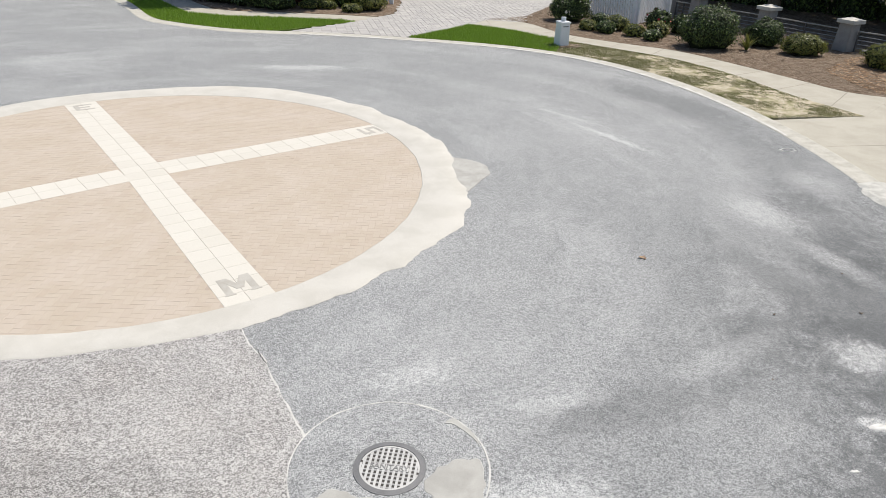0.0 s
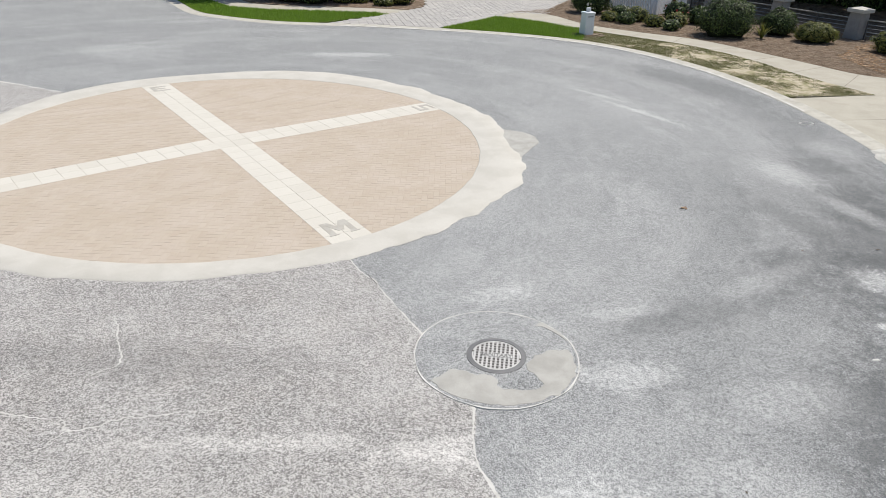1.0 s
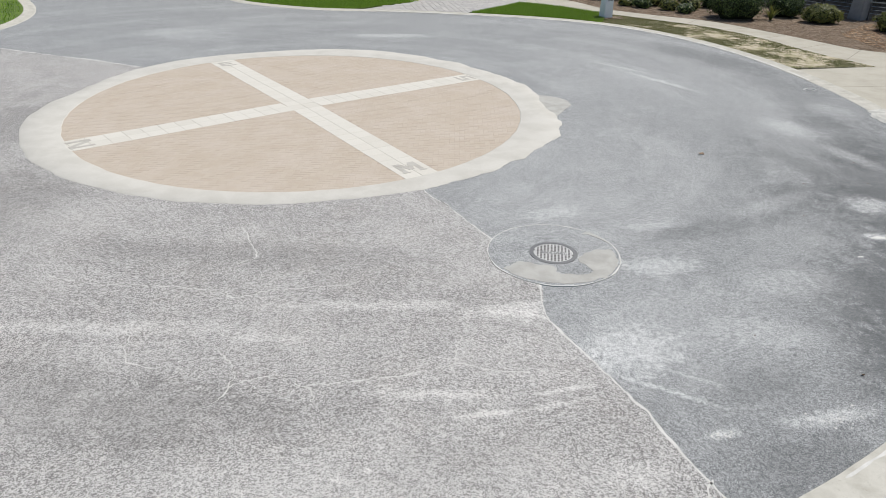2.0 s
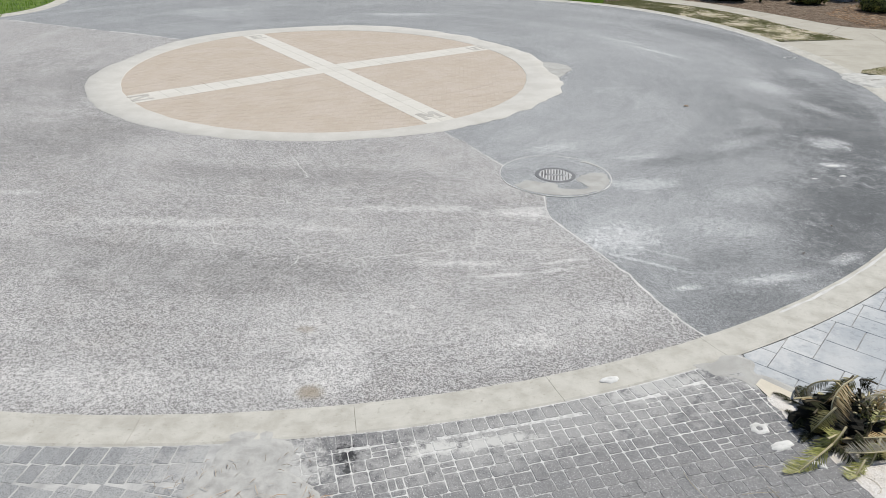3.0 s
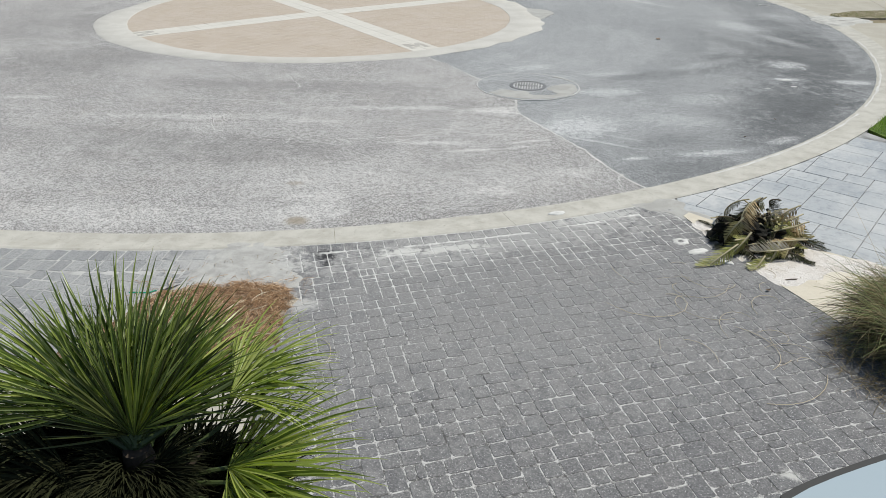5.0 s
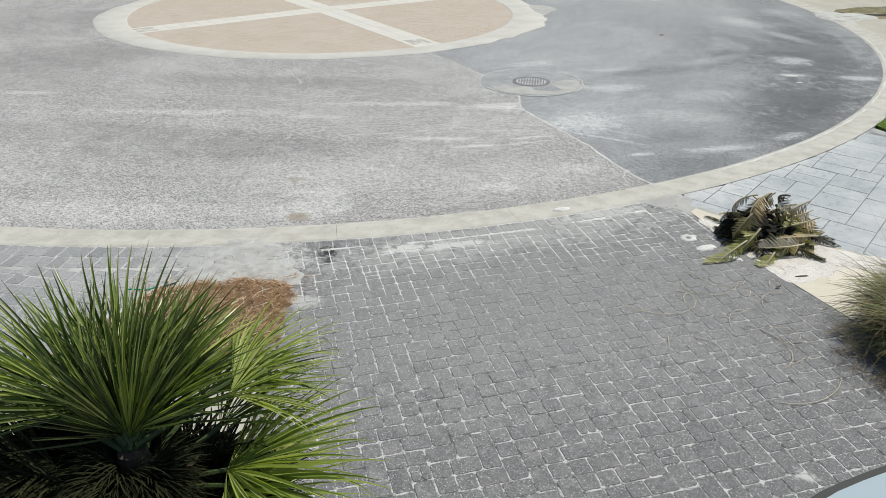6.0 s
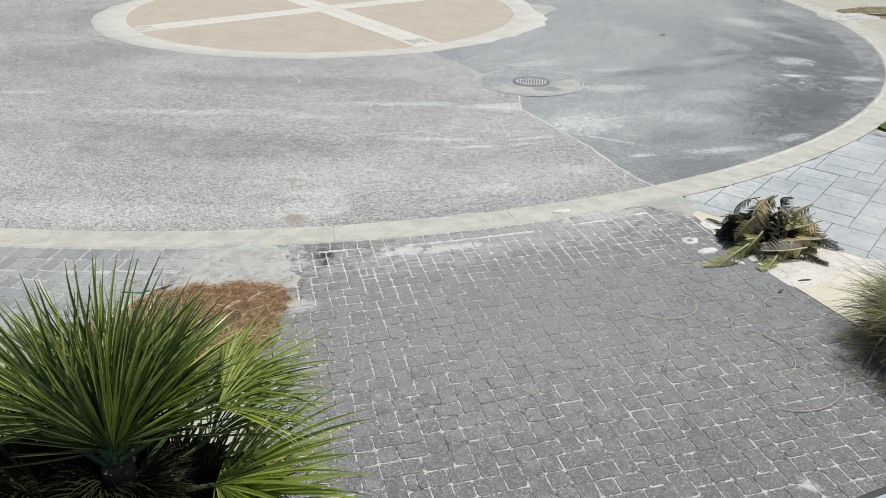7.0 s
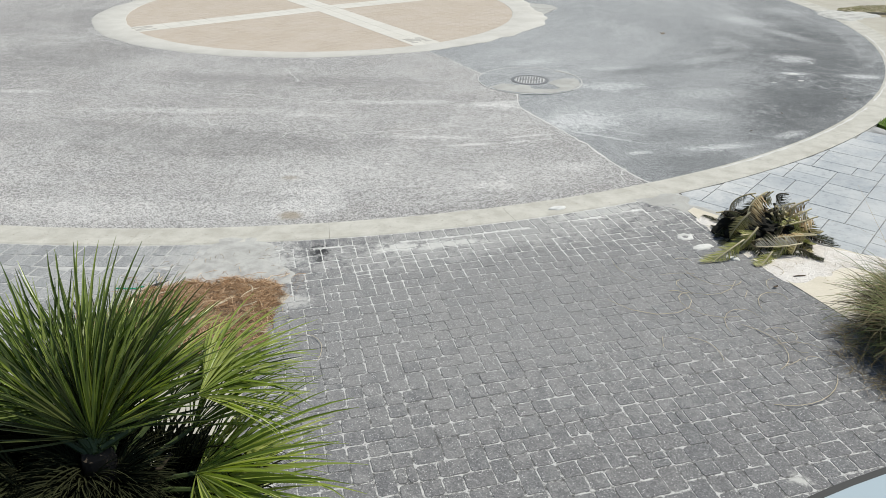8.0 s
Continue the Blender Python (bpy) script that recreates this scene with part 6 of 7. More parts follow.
# Withered fans, nearly all near-black: shade under the crown put into their colour.
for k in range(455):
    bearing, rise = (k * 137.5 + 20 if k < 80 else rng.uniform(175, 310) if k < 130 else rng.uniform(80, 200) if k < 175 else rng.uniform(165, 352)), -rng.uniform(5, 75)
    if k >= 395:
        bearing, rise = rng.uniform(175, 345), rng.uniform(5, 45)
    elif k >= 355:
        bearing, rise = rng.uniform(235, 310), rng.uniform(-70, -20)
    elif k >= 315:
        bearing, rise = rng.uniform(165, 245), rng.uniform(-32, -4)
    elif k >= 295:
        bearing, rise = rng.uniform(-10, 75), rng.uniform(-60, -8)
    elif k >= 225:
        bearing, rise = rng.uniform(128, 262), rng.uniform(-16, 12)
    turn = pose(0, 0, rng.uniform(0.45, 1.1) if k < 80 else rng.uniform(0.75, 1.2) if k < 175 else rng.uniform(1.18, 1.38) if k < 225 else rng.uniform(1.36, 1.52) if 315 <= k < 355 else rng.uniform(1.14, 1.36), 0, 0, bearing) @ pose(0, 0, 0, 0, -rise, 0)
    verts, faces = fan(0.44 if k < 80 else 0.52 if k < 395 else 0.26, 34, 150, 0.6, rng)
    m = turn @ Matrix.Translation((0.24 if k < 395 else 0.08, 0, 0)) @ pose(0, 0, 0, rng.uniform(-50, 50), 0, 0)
    raw_part("dead_fan", [tuple(m @ Vector(v)) for v in verts], faces, SAGO_TAN if k % 9 == 0 and k < 80 else SAGO_SHADE, palm, "withered fan leaf added to fill the shade under the crown")


# Heap of cut sago fronds.
def frond(length, curl, leaf_len, rng, sparse=1.0, twist=0.0):
    """One feathered frond along +x, arched: rib mesh and leaflets."""
    pts = []
    for i in range(15):
        t = i / 14
        ang = curl * t
        pts.append(Vector((length * math.sin(ang) / max(abs(curl), 0.05) if abs(curl) > 0.05 else length * t, 0.0, (length * (1 - math.cos(ang)) / curl) if abs(curl) > 0.05 else 0.0)))
    rib = tube(bmesh.new(), pts, [0.0085 - 0.0065 * i / 14 for i in range(15)], 5)
    verts, faces = [], []
    count = int(length * 92 * sparse)
    for k in range(count):
        t = 0.12 + 0.88 * k / count
        f = t * 14
        i = min(13, int(f))
        p = pts[i].lerp(pts[i + 1], f - i)
        ahead = (pts[i + 1] - pts[i]).normalized()
        up = Vector((0, 1, 0)).cross(ahead) * -1
        for side in (-1, 1):
            n = leaf_len * math.sin(math.pi * min(0.95, 0.18 + 0.8 * t)) ** 0.7 * rng.uniform(0.7, 1.15)
            d = (Vector((rng.uniform(-0.18, 0.18), side, rng.uniform(-0.25, 0.15))) + ahead * (0.55 + 0.45 * t) + up * (0.75 + twist)).normalized()
            w = 0.0045
            b = len(verts)
            mid, tip = p + d * n * 0.55, p + d * n - Vector((0, 0, 0.12 * n))
            verts += [tuple(p - ahead * w * 0.6), tuple(p + ahead * w * 0.6), tuple(mid - ahead * w), tuple(mid + ahead * w), tuple(tip)]
            faces += [(b, b + 1, b + 3, b + 2), (b + 2, b + 3, b + 4)]
    return rib, verts, faces


heap = thing("frond_heap", "heap of cut withered sago palm fronds on the driveway's edge", "palm fronds", 1.04, -1.07, 0.03)
heap.scale = (1.24, 1.12, 0.97)
# Added near-black solid stands for the shade between the fronds.
HEAP_CORE = plain("near-black heap core for shade", (0.012, 0.011, 0.007), 0.95, 0.0, 60, 0.6, 0.03)
bm = bmesh.new()
bmesh.ops.create_icosphere(bm, subdivisions=4, radius=1.0)
for v in bm.verts:
    d = v.co.normalized()
    k = 1 + 0.35 * noise.noise(d * 2.4) + 0.3 * noise.noise(d * 7) + 0.25 * noise.noise(d * 17)
    v.co = Vector((d.x * 0.3 * k - 0.08, d.y * 0.22 * k, max(-0.01, 0.08 + d.z * 0.18 * k)))
part("matted_core", bm, HEAP_CORE, heap, "near-black core added for the shade inside the heap")
rng = random.Random(9)


def lay_frond(m, length, curl, leaf_len, material, sparse=1.0, twist=0.0, label=""):
    # A tip that would dig into the ground is bent less.
    for _ in range(8):
        tip = m @ Vector((length * math.sin(curl) / curl, 0, length * (1 - math.cos(curl)) / curl))
        if tip.z > -0.02:
            break
        curl *= 0.8
    rib, verts, faces = frond(length, curl, leaf_len, rng, sparse, twist)
    rib.transform(m)
    one = part("frond", rib, SAGO_RIB_DARK if material is SAGO_SHADE else SAGO_STEM, heap, label)
    for v in one.data.vertices:
        v.co.z = max(v.co.z, 0.008 + 0.004 * noise.noise(v.co * 40))
    verts = [m @ Vector(v) for v in verts]
    raw_part("feather", [(v.x, v.y, max(v.z, 0.022 + 0.01 * noise.noise(v * 30))) for v in verts], faces, material, one)


for k in range(46):
    # The middle of the heap, crossing every way, mostly near-black for the shade inside.
    a = k * 137.5
    r = 0.3 * math.sqrt(rng.random())
    m = pose(r * math.cos(radians(a)) * 1.1 - 0.05, r * math.sin(radians(a)) * 0.85, 0.06 + 0.16 * (1 - (r / 0.3) ** 2) * rng.random(), rng.uniform(-60, 60), -rng.uniform(-5, 14), a + rng.choice((60, -60, 90, -90)) + rng.uniform(-40, 40)) @ Matrix.Translation((-0.15, 0, 0))
    lay_frond(m, rng.uniform(0.24, 0.34), rng.uniform(-1.6, -0.6), 0.1, SAGO_OLIVE if k % 9 == 4 else SAGO_SHADE)
for k in range(84):
    # Butts in the middle, tips arching out and down: near-black leaflets paint the shaded side, rust and olive the
    # other.
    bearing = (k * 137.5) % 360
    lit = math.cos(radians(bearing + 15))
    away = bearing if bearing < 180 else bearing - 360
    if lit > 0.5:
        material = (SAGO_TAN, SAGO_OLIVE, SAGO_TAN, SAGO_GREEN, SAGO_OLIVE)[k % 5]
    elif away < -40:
        material = (SAGO_OLIVE, SAGO_SHADE, SAGO_GREEN, SAGO_SHADE, SAGO_TAN)[k % 5]
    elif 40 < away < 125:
        material = (SAGO_SHADE, SAGO_OLIVE, SAGO_GREEN, SAGO_SHADE)[k % 4]
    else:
        material = (SAGO_SHADE, SAGO_SHADE, SAGO_OLIVE, SAGO_SHADE)[k % 4]
    far = rng.uniform(0.04, 0.22)
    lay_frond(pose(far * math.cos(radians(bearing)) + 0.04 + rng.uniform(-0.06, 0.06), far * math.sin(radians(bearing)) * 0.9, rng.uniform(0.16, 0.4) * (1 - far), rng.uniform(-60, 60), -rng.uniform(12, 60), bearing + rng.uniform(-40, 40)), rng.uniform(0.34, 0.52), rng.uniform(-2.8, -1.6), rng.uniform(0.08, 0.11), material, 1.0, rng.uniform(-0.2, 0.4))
# x, y, z, roll, rise, heading, length, curl, leaflets, their length
LAID = [(-0.42, 0.12, 0.16, 25, -8, 188, 0.46, -0.5, SAGO_TAN, 0.11), (-0.14, 0.1, 0.4, 25, 24, -38, 0.66, -2.1, SAGO_PALE, 0.08),
        (0.02, 0.22, 0.36, 30, 24, 38, 0.48, -0.25, SAGO_SHADE, 0.1), (0.32, 0.06, 0.26, 20, 16, 24, 0.4, -0.8, SAGO_TAN, 0.13),
        (0.36, 0.0, 0.2, -10, 14, 12, 0.38, -0.6, SAGO_TAN, 0.13), (0.22, -0.12, 0.22, 55, 12, 14, 0.52, -0.7, SAGO_GREEN, 0.13), (0.26, -0.22, 0.13, 50, 8, -6, 0.74, -0.5, SAGO_OLIVE, 0.1),
        (0.25, -0.28, 0.15, 30, 6, -2, 0.62, -0.4, SAGO_TAN, 0.1), (-0.34, -0.38, 0.14, 25, 18, 36, 0.48, -0.7, SAGO_GREEN, 0.13), (-0.36, -0.34, 0.16, -40, 6, 212, 0.36, -0.9, SAGO_GREEN, 0.15),
        (-0.2, -0.24, 0.2, 40, 34, 48, 0.4, -0.9, SAGO_GREEN, 0.12), (0.02, -0.3, 0.14, 30, 30, 64, 0.36, -0.8, SAGO_GREEN, 0.11), (-0.24, -0.12, 0.3, 20, 40, 30, 0.4, -1.5, SAGO_OLIVE, 0.11),
        (0.3, 0.1, 0.34, 15, 24, 8, 0.4, -1.4, SAGO_TAN, 0.12), (-0.16, 0.16, 0.36, -20, 30, 150, 0.4, -1.6, SAGO_OLIVE, 0.12), (0.04, 0.2, 0.38, 20, 34, 20, 0.38, -1.7, SAGO_OLIVE, 0.12), (0.14, -0.02, 0.36, -30, 26, -50, 0.44, -1.9, SAGO_PALE, 0.09),
        (-0.14, -0.46, 0.06, 20, 24, 52, 0.28, -0.8, SAGO_GREEN, 0.11), (0.12, -0.36, 0.1, 95, 4, 22, 0.36, -0.5, SAGO_PALE, 0.12),
        (-0.4, 0.0, 0.24, 20, 2, 205, 0.34, -1.2, SAGO_SHADE, 0.14), (-0.38, -0.12, 0.22, -20, 4, 228, 0.36, -1.3, SAGO_SHADE, 0.14), (-0.05, 0.1, 0.42, -35, 18, 20, 0.5, -1.6, SAGO_TAN, 0.15),
        (-0.2, -0.05, 0.34, 10, 26, -100, 0.42, -1.4, SAGO_TAN, 0.08),
        (0.1, 0.05, 0.42, 40, 14, -70, 0.5, -1.9, SAGO_SHADE, 0.12)]
for x, y, z, rx, up, rz, length, curl, material, leaf_len in LAID:
    lay_frond(pose(x, y, z + 0.04, rx, -up, rz), length * 1.05, curl, leaf_len * 1.05, material)


# Clump of ornamental grass.
def grass_clump(x, y, count, tall, wide, seed, label):
    ob = thing("grass_clump", label, "ornamental grass", x, y, 0.025)
    rng = random.Random(seed)
    # Near-black blades mixed in put the clump's inner shade into colour.
    for name, material, share, low, high in (("dry_foliage", TUFT, 0.34, 0.35, 1.05), ("dark_foliage", TUFT_SHADE, 0.48, 0.3, 1.0), ("green_foliage", TUFT_GREEN, 0.13, 0.6, 1.15), ("long_stems", TUFT, 0.0035, 1.2, 1.75)):
        verts, faces = [], []
        for _ in range(int(count * share)):
            a = rng.uniform(0, math.tau)
            r0 = 0.25 * math.sqrt(rng.random())
            n = tall * rng.uniform(low, high)
            out = rng.uniform(0.1, 1.0) * wide * (n / tall)
            bend = a + rng.uniform(-2.6, 2.6)
            w = rng.uniform(0.002, 0.006) * (0.4 if name == "long_stems" else 1.0)
            base = len(verts)
            fall = rng.uniform(0.35, 1.1)
            for i in range(7):
                t = i / 6
                q = a + (bend - a) * t
                r = r0 + out * t**1.3
                z = n * (1.5 * t - fall * 1.2 * t**2.4 - 0.1 * t)
                px, py = r0 * math.cos(a) + (r - r0) * math.cos(q), r0 * math.sin(a) + (r - r0) * math.sin(q)
                ww = w * (1.2 - t)
                verts += [(px - ww * math.sin(q), py + ww * math.cos(q), max(z, 0.004)), (px + ww * math.sin(q), py - ww * math.cos(q), max(z, 0.004) + ww)]
            for i in range(6):
                b = base + 2 * i
                faces.append((b, b + 1, b + 3, b + 2))
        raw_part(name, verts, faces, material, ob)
    return ob


grass_clump(1.68, -3.02, 26000, 0.54, 0.78, 3, "dense clump of dry arching ornamental grass beside pavers")
grass_clump(2.1, -3.75, 9000, 0.6, 0.65, 4, "dense clump of dry arching ornamental grass beside pavers")

# ---- street furniture and fences ----
pillar = thing("utility_pillar", "white plastic utility pillar with ribbed cap on the lawn strip", "utility box", 3.72, 25.85, 0.03, 24)
bm = bmesh.new()
got = bmesh.ops.create_cone(bm, cap_ends=True, segments=4, radius1=0.285, radius2=0.255, depth=0.78, matrix=pose(0, 0, 0.39, 0, 0, 45))
bmesh.ops.bevel(bm, geom=list(bm.edges), offset=0.018, segments=2, affect="EDGES")
part("body", bm, BOX_WHITE, pillar)
bm = bmesh.new()
block(bm, -0.2, 0.2, -0.2, 0.2, 0.76, 0.83, 0.02)
part("lid", bm, BOX_WHITE, pillar)
bm = bmesh.new()
for k in range(16):
    a = k * math.tau / 16
    block(bm, 0.055, 0.085, -0.009, 0.009, 0.83, 0.97, m=pose(0, 0, 0, 0, 0, math.degrees(a)))
bmesh.ops.create_cone(bm, cap_ends=True, segments=24, radius1=0.066, radius2=0.066, depth=0.15, matrix=Matrix.Translation((0, 0, 0.9)))
part("ribbed_cap", bm, BOX_WHITE, pillar)
bm = bmesh.new()
block(bm, -0.11, 0.11, -0.193, -0.184, 0.66, 0.685)
part("marking_bar", bm, RAIL_METAL, pillar, "grey bar of unreadable print")
needles("pillar_mulch", [(3.2, 25.4), (4.3, 25.4), (4.4, 26.1), (3.2, 26.1)], 260, 61, 0.2, 0.02, 0.035, NEEDLE_GREY, "pale straw round a utility pillar", "mulch")


def stone_post(x, y, turn, tall=1.3):
    ob = thing("stone_post", "tapered grey stone fence post with pale pyramid cap", "fence post", x, y, 0.02, turn, group="stone fence posts")
    bm = bmesh.new()
    bmesh.ops.create_cone(bm, cap_ends=True, segments=4, radius1=0.42, radius2=0.355, depth=tall, matrix=pose(0, 0, tall / 2, 0, 0, 45))
    bmesh.ops.bevel(bm, geom=list(bm.edges), offset=0.02, segments=2, affect="EDGES")
    part("shaft", bm, CAST_STONE, ob)
    bm = bmesh.new()
    block(bm, -0.345, 0.345, -0.345, 0.345, tall - 0.005, tall + 0.13, 0.014)
    bmesh.ops.create_cone(bm, cap_ends=True, segments=4, radius1=0.47, radius2=0.03, depth=0.085, matrix=pose(0, 0, tall + 0.168, 0, 0, 45))
    part("cap", bm, CAP_STONE, ob)
    return ob


POSTS = [(17.2, 23.7), (14.4, 26.9), (12.55, 29.7), (10.6, 32.3), (9.7, 33.5)]
for x, y in POSTS:
    stone_post(x, y, 28, 1.0)


def rail_panel(a, b):
    a, b = Vector((*a, 0.03)), Vector((*b, 0.03))
    along = (b - a).normalized()
    a, b = a + along * 0.33, b - along * 0.33
    n = (b - a).length
    ob = thing("cable_fence", "low dark steel fence panel with level rails between posts", "fence", a.x, a.y, 0.03, math.degrees(math.atan2(along.y, along.x)), group="fence panels")
    for z in (0.16, 0.3, 0.44, 0.58):
        bm = bmesh.new()
        tube(bm, [(0, 0, z), (n / 2, 0, z - 0.008), (n, 0, z)], 0.011, 6)
        part("rail", bm, CABLE_METAL, ob)
    bm = bmesh.new()
    block(bm, 0, n, -0.03, 0.03, 0.72, 0.76, 0.006)
    part("top_rail", bm, CABLE_METAL, ob)
    for x in (0.04, n / 2, n - 0.04):
        bm = bmesh.new()
        block(bm, x - 0.025, x + 0.025, -0.025, 0.025, -0.05, 0.72, 0.004)
        part("upright", bm, RAIL_METAL, ob)


for a, b in zip(POSTS, POSTS[1:]):
    rail_panel(a, b)
bm = block(bmesh.new(), 0, 3.1, -0.12, 0.12, -0.05, 0.1, 0.01)
edging = part("edging", bm, CAP_STONE)
edging.matrix_world = pose(14.9, 26.55, 0.03, 0, 0, -47.5)
tagged(edging, "pale stone edging under a fence", "edging")


def picket_panel(a, b, dip, tall, label):
    """Pickets with a scooped top between two posts."""
    a, b = Vector((*a, 0)), Vector((*b, 0))
    n = (b - a).length
    ob = thing("picket_fence", label, "fence", a.x, a.y, 0.03, math.degrees(math.atan2(b.y - a.y, b.x - a.x)), group="white picket fences")
    count = int(n / 0.135)
    for k in range(count):
        x = (k + 0.5) * n / count
        top = tall - dip * math.sin(math.pi * x / n)
        bm = bmesh.new()
        outline = [(-0.05, 0.06), (0.05, 0.06), (0.05, top - 0.05), (0.0, top), (-0.05, top - 0.05)]
        front = [bm.verts.new((x + u, -0.012, z)) for u, z in outline]
        back = [bm.verts.new((x + u, 0.012, z)) for u, z in outline]
        bm.faces.new(front), bm.faces.new(list(reversed(back)))
        for i in range(5):
            bm.faces.new((front[i], back[i], back[(i + 1) % 5], front[(i + 1) % 5]))
        bmesh.ops.recalc_face_normals(bm, faces=bm.faces)
        part("picket", bm, PAINT_WHITE, ob)
    for z in (0.25, tall - dip - 0.25):
        bm = bmesh.new()
        block(bm, 0, n, 0.014, 0.055, z - 0.045, z + 0.045, 0.004)
        part("cross_rail", bm, PAINT_WHITE, ob)
    for x in (0.0, n):
        bm = bmesh.new()
        block(bm, x - 0.08, x + 0.08, -0.07, 0.09, -0.05, tall + 0.15, 0.008)
        bmesh.ops.create_cone(bm, cap_ends=True, segments=4, radius1=0.14, radius2=0.01, depth=0.12, matrix=pose(x, 0.01, tall + 0.21, 0, 0, 45))
        part("post", bm, PAINT_WHITE, ob)


picket_panel((5.9, 33.2), (7.5, 31.0), 0.1, 1.5, "white wooden picket fence panel at a gate")
picket_panel((7.7, 31.05), (9.5, 32.9), 0.3, 1.45, "white wooden picket gate with a scooped top")
picket_panel((-8.2, 34.6), (-4.2, 34.4), 0.0, 1.1, "white wooden picket fence behind shrubs")
picket_panel((-4.1, 34.4), (-2.9, 34.4), 0.0, 1.1, "white wooden picket fence behind shrubs")

# ---- shade trees behind the fences ----
def tree(x, y, tall, spread, seed, label):
    ob = thing("shade_tree", label, "tree", x, y, 0.0, group="shade trees")
    rng = random.Random(seed)
    bm = bmesh.new()
    fork = tall * 0.38
    tube(bm, [(0, 0, -0.1), (0.05, 0.03, fork * 0.5), (0.0, 0.1, fork)], [0.34, 0.26, 0.22], 10)
    crown = []
    for k in range(9):
        a = k * math.tau / 9 + rng.uniform(-0.3, 0.3)
        r = spread * rng.uniform(0.45, 0.85)
        tip = Vector((r * math.cos(a), r * math.sin(a), tall * rng.uniform(0.55, 0.95)))
        mid = Vector((tip.x * 0.4, tip.y * 0.4, fork + 0.5 * (tip.z - fork) + 0.3))
        tube(bm, [(0, 0.1, fork - 0.1), mid, tip], [0.15, 0.09, 0.03], 7)
        crown += [tip, mid.lerp(tip, 0.6)]
    part("trunk", bm, BARK, ob)
    verts, faces = [], []
    for c in crown + [Vector((0, 0, tall * 0.9))]:
        size = spread * rng.uniform(0.3, 0.45)
        v, f = leaf_cloud(1000, size, size, size * 1.25, 0.18, rng.random() * 90, c.z - size * 0.5, 2.5, 0.55, 0.2)
        b = len(verts)
        verts += [(p[0] + c.x, p[1] + c.y, p[2]) for p in v]
        faces += [tuple(i + b for i in q) for q in f]
    raw_part("crown", verts, faces, LEAF_TREE, ob)


TREES = [(19.2, 31.9, 6.5, 4.2), (15.6, 36.2, 7.0, 4.2), (22.6, 28.3, 7.0, 4.2), (19.0, 40.0, 8.0, 4.5), (13.6, 41.6, 8.0, 4.5), (25.0, 36.5, 8.0, 4.5), (28.5, 26.5, 7.5, 4.2),
         (-6.4, 35.4, 6.0, 3.4), (-9.6, 36.6, 6.5, 3.8), (-12.6, 41.0, 7.5, 4.2), (-7.0, 40.0, 8.0, 4.2)]
for k, (x, y, tall, spread) in enumerate(TREES):
    tree(x, y, tall, spread, 70 + k, "broad evergreen shade tree behind the fence")

# ---- parked car ----
car = thing("car", "black parked car with a glass roof coloured as if reflecting sky", "car", -0.605, -5.735, 0.03, 21)
def hull(rows):
    """A shell through cross sections along y: each (y, half width low, half width high, low, high)."""
    bm = bmesh.new()
    rings = []
    for y, wl, wh, z0, z1 in rows:
        shape = [(-wl * 0.93, z0), (-wl, z0 + (z1 - z0) * 0.3), (-wl * 0.99, z0 + (z1 - z0) * 0.65), (-wh, z1 - 0.03), (-wh * 0.9, z1), (0, z1 + 0.02), (wh * 0.9, z1), (wh, z1 - 0.03), (wl * 0.99, z0 + (z1 - z0) * 0.65), (wl, z0 + (z1 - z0) * 0.3), (wl * 0.93, z0)]
        rings.append([bm.verts.new((x, y, z)) for x, z in shape])
    for a, b in zip(rings, rings[1:]):
        for i in range(len(a)):
            j = (i + 1) % len(a)
            bm.faces.new((a[i], a[j], b[j], b[i]))
    bm.faces.new(rings[0]), bm.faces.new(list(reversed(rings[-1])))
    bmesh.ops.recalc_face_normals(bm, faces=bm.faces)
    return bm


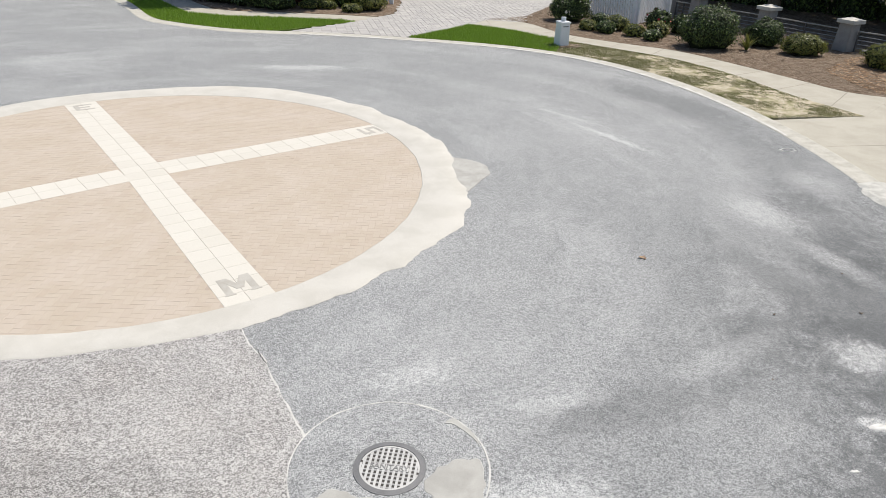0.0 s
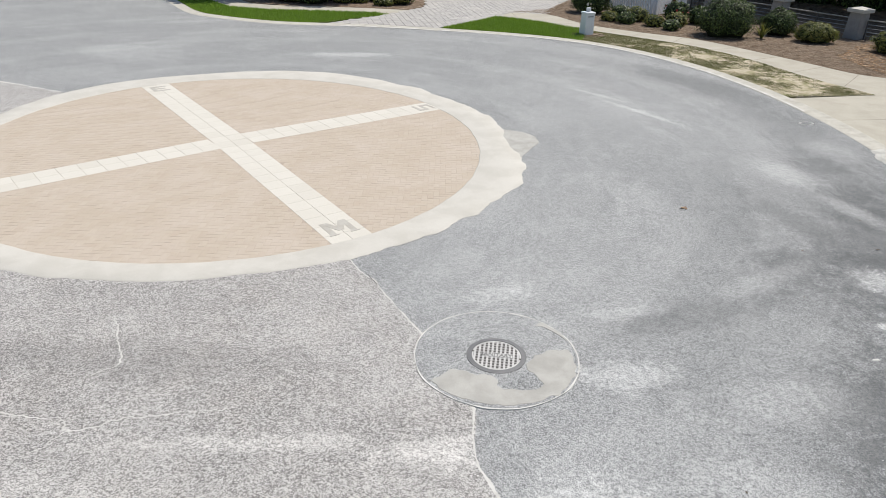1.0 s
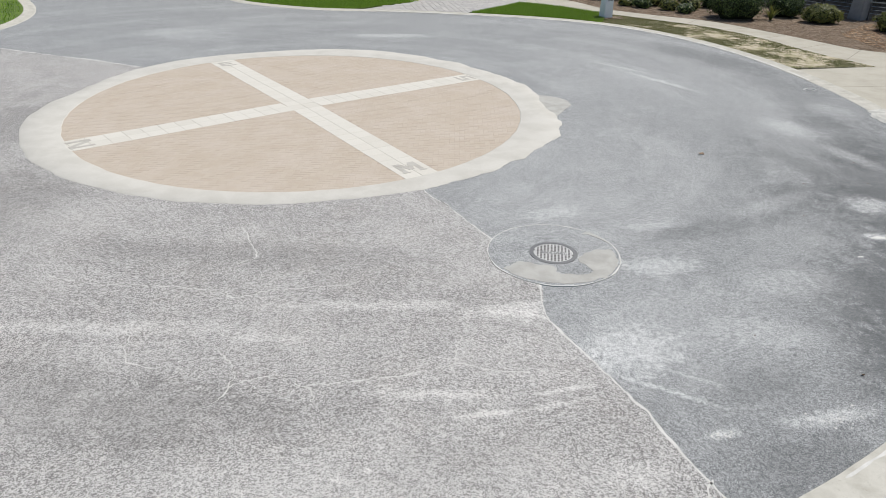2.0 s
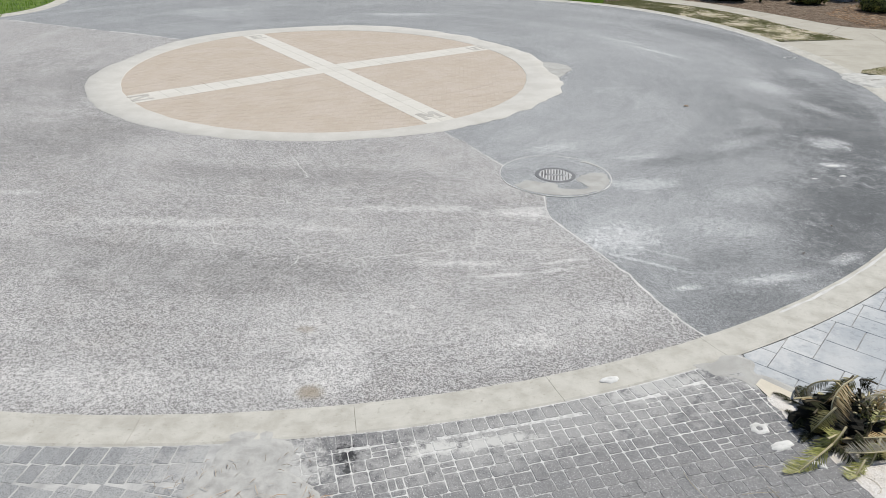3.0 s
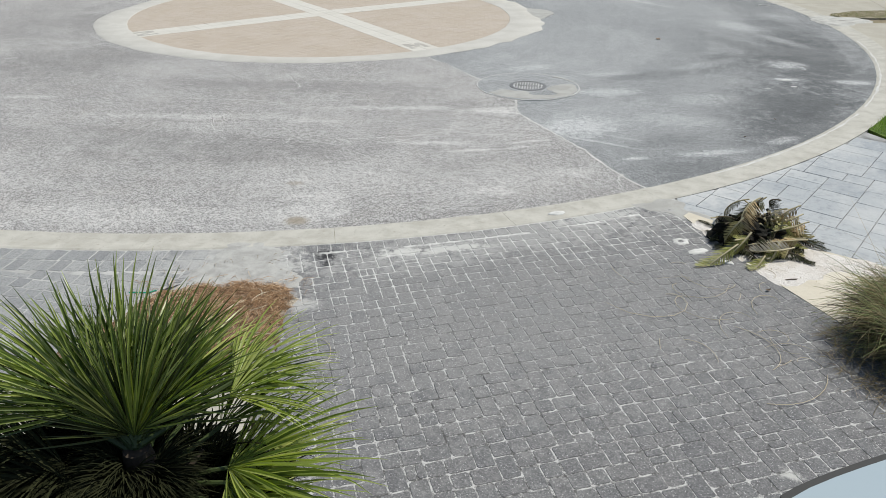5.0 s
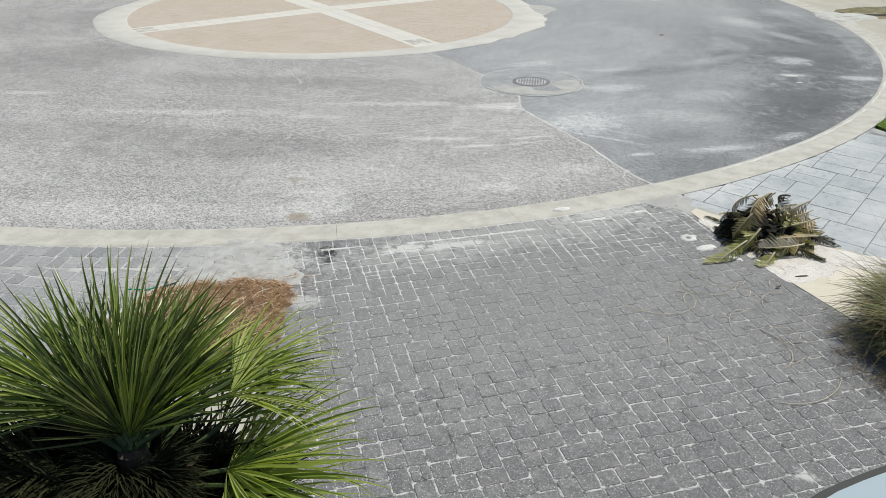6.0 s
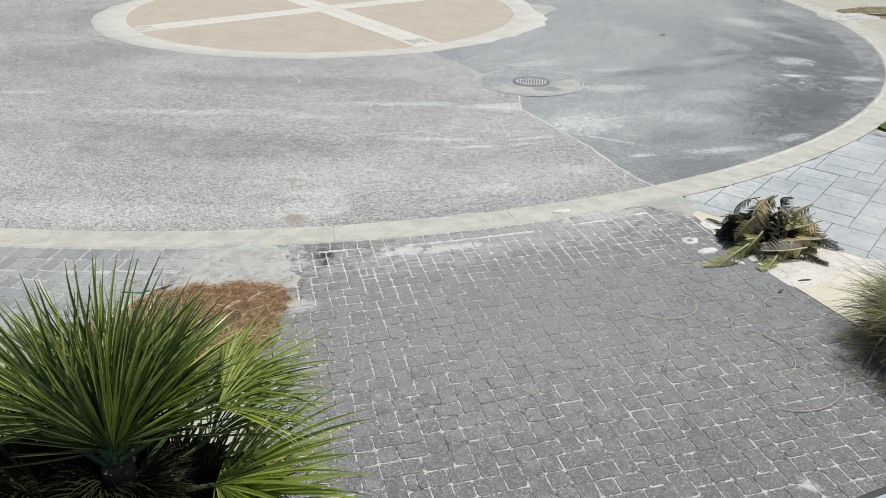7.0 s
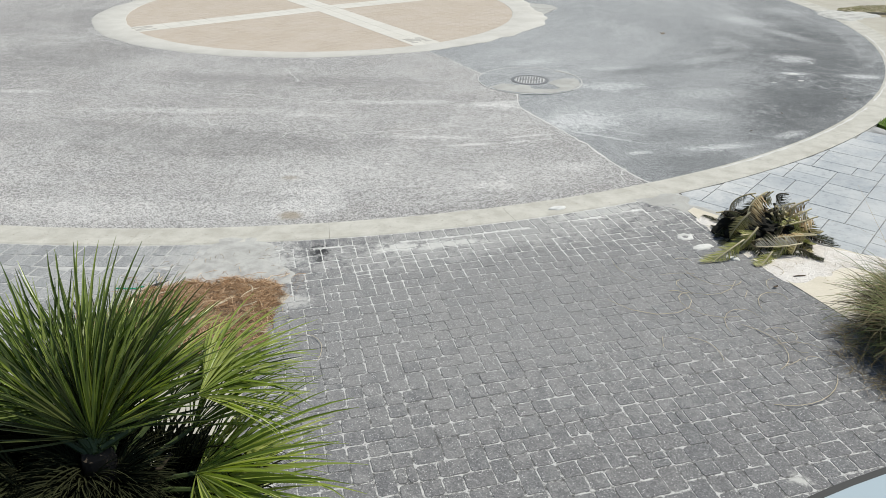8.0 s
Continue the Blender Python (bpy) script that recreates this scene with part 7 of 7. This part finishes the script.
part("body", hull([(0.36, 0.52, 0.48, 0.42, 0.62), (0.3, 0.6, 0.54, 0.28, 0.86), (0.1, 0.68, 0.62, 0.22, 0.95), (-1.2, 0.8, 0.74, 0.2, 0.97), (-2.4, 0.82, 0.76, 0.2, 0.95), (-3.5, 0.86, 0.74, 0.22, 0.86), (-3.95, 0.7, 0.6, 0.32, 0.66)]), CAR_PAINT, car, smooth=True)
part("cabin", hull([(0.16, 0.52, 0.48, 0.9, 1.0), (-0.04, 0.6, 0.57, 0.9, 1.4), (-0.5, 0.67, 0.63, 0.9, 1.47), (-1.5, 0.7, 0.63, 0.9, 1.48), (-2.1, 0.74, 0.58, 0.9, 1.38), (-2.75, 0.7, 0.6, 0.88, 0.96)]), CAR_PAINT, car, smooth=True)
bm = sheet(smooth_line([(-0.575, -0.215), (-0.49, -0.088), (0.0, -0.058), (0.49, -0.088), (0.575, -0.215), (0.6, -0.9), (0.59, -1.6), (-0.59, -1.6), (-0.61, -0.9), (-0.585, -0.2)], 0.1), 1.47, 1.512)
part("glass_roof", bm, GLASS, car, "glass roof panel, reflected sky put into its pale colour")
bm = sheet(smooth_line([(-0.6, -0.195), (-0.51, -0.062), (0.0, -0.03), (0.51, -0.062), (0.6, -0.195), (0.625, -0.9), (0.605, -1.62), (-0.605, -1.62), (-0.625, -0.9), (-0.6, -0.195)], 0.1), 1.46, 1.505)
part("roof_seal", bm, RUBBER, car)
for x in (-0.68, 0.68):
    for y in (-0.75, -3.05):
        bm = bmesh.new()
        bmesh.ops.create_cone(bm, cap_ends=True, segments=28, radius1=0.33, radius2=0.33, depth=0.22, matrix=pose(x, y, 0.33, 0, 90, 0))
        bmesh.ops.bevel(bm, geom=[e for e in bm.edges if len(e.link_faces) == 2 and e.calc_face_angle(0) > 1], offset=0.03, segments=2, affect="EDGES")
        wheel = part("wheel", bm, RUBBER, car)
        bm = bmesh.new()
        bmesh.ops.create_cone(bm, cap_ends=True, segments=24, radius1=0.22, radius2=0.2, depth=0.235, matrix=pose(x, y, 0.33, 0, 90, 0))
        part("rim", bm, CABLE_METAL, wheel)
    bm = bmesh.new()
    block(bm, x * 0.66 - 0.09, x * 0.66 + 0.09, 0.25, 0.33, 0.66, 0.78, 0.02)
    part("tail_lamp", bm, LAMP_RED, car)
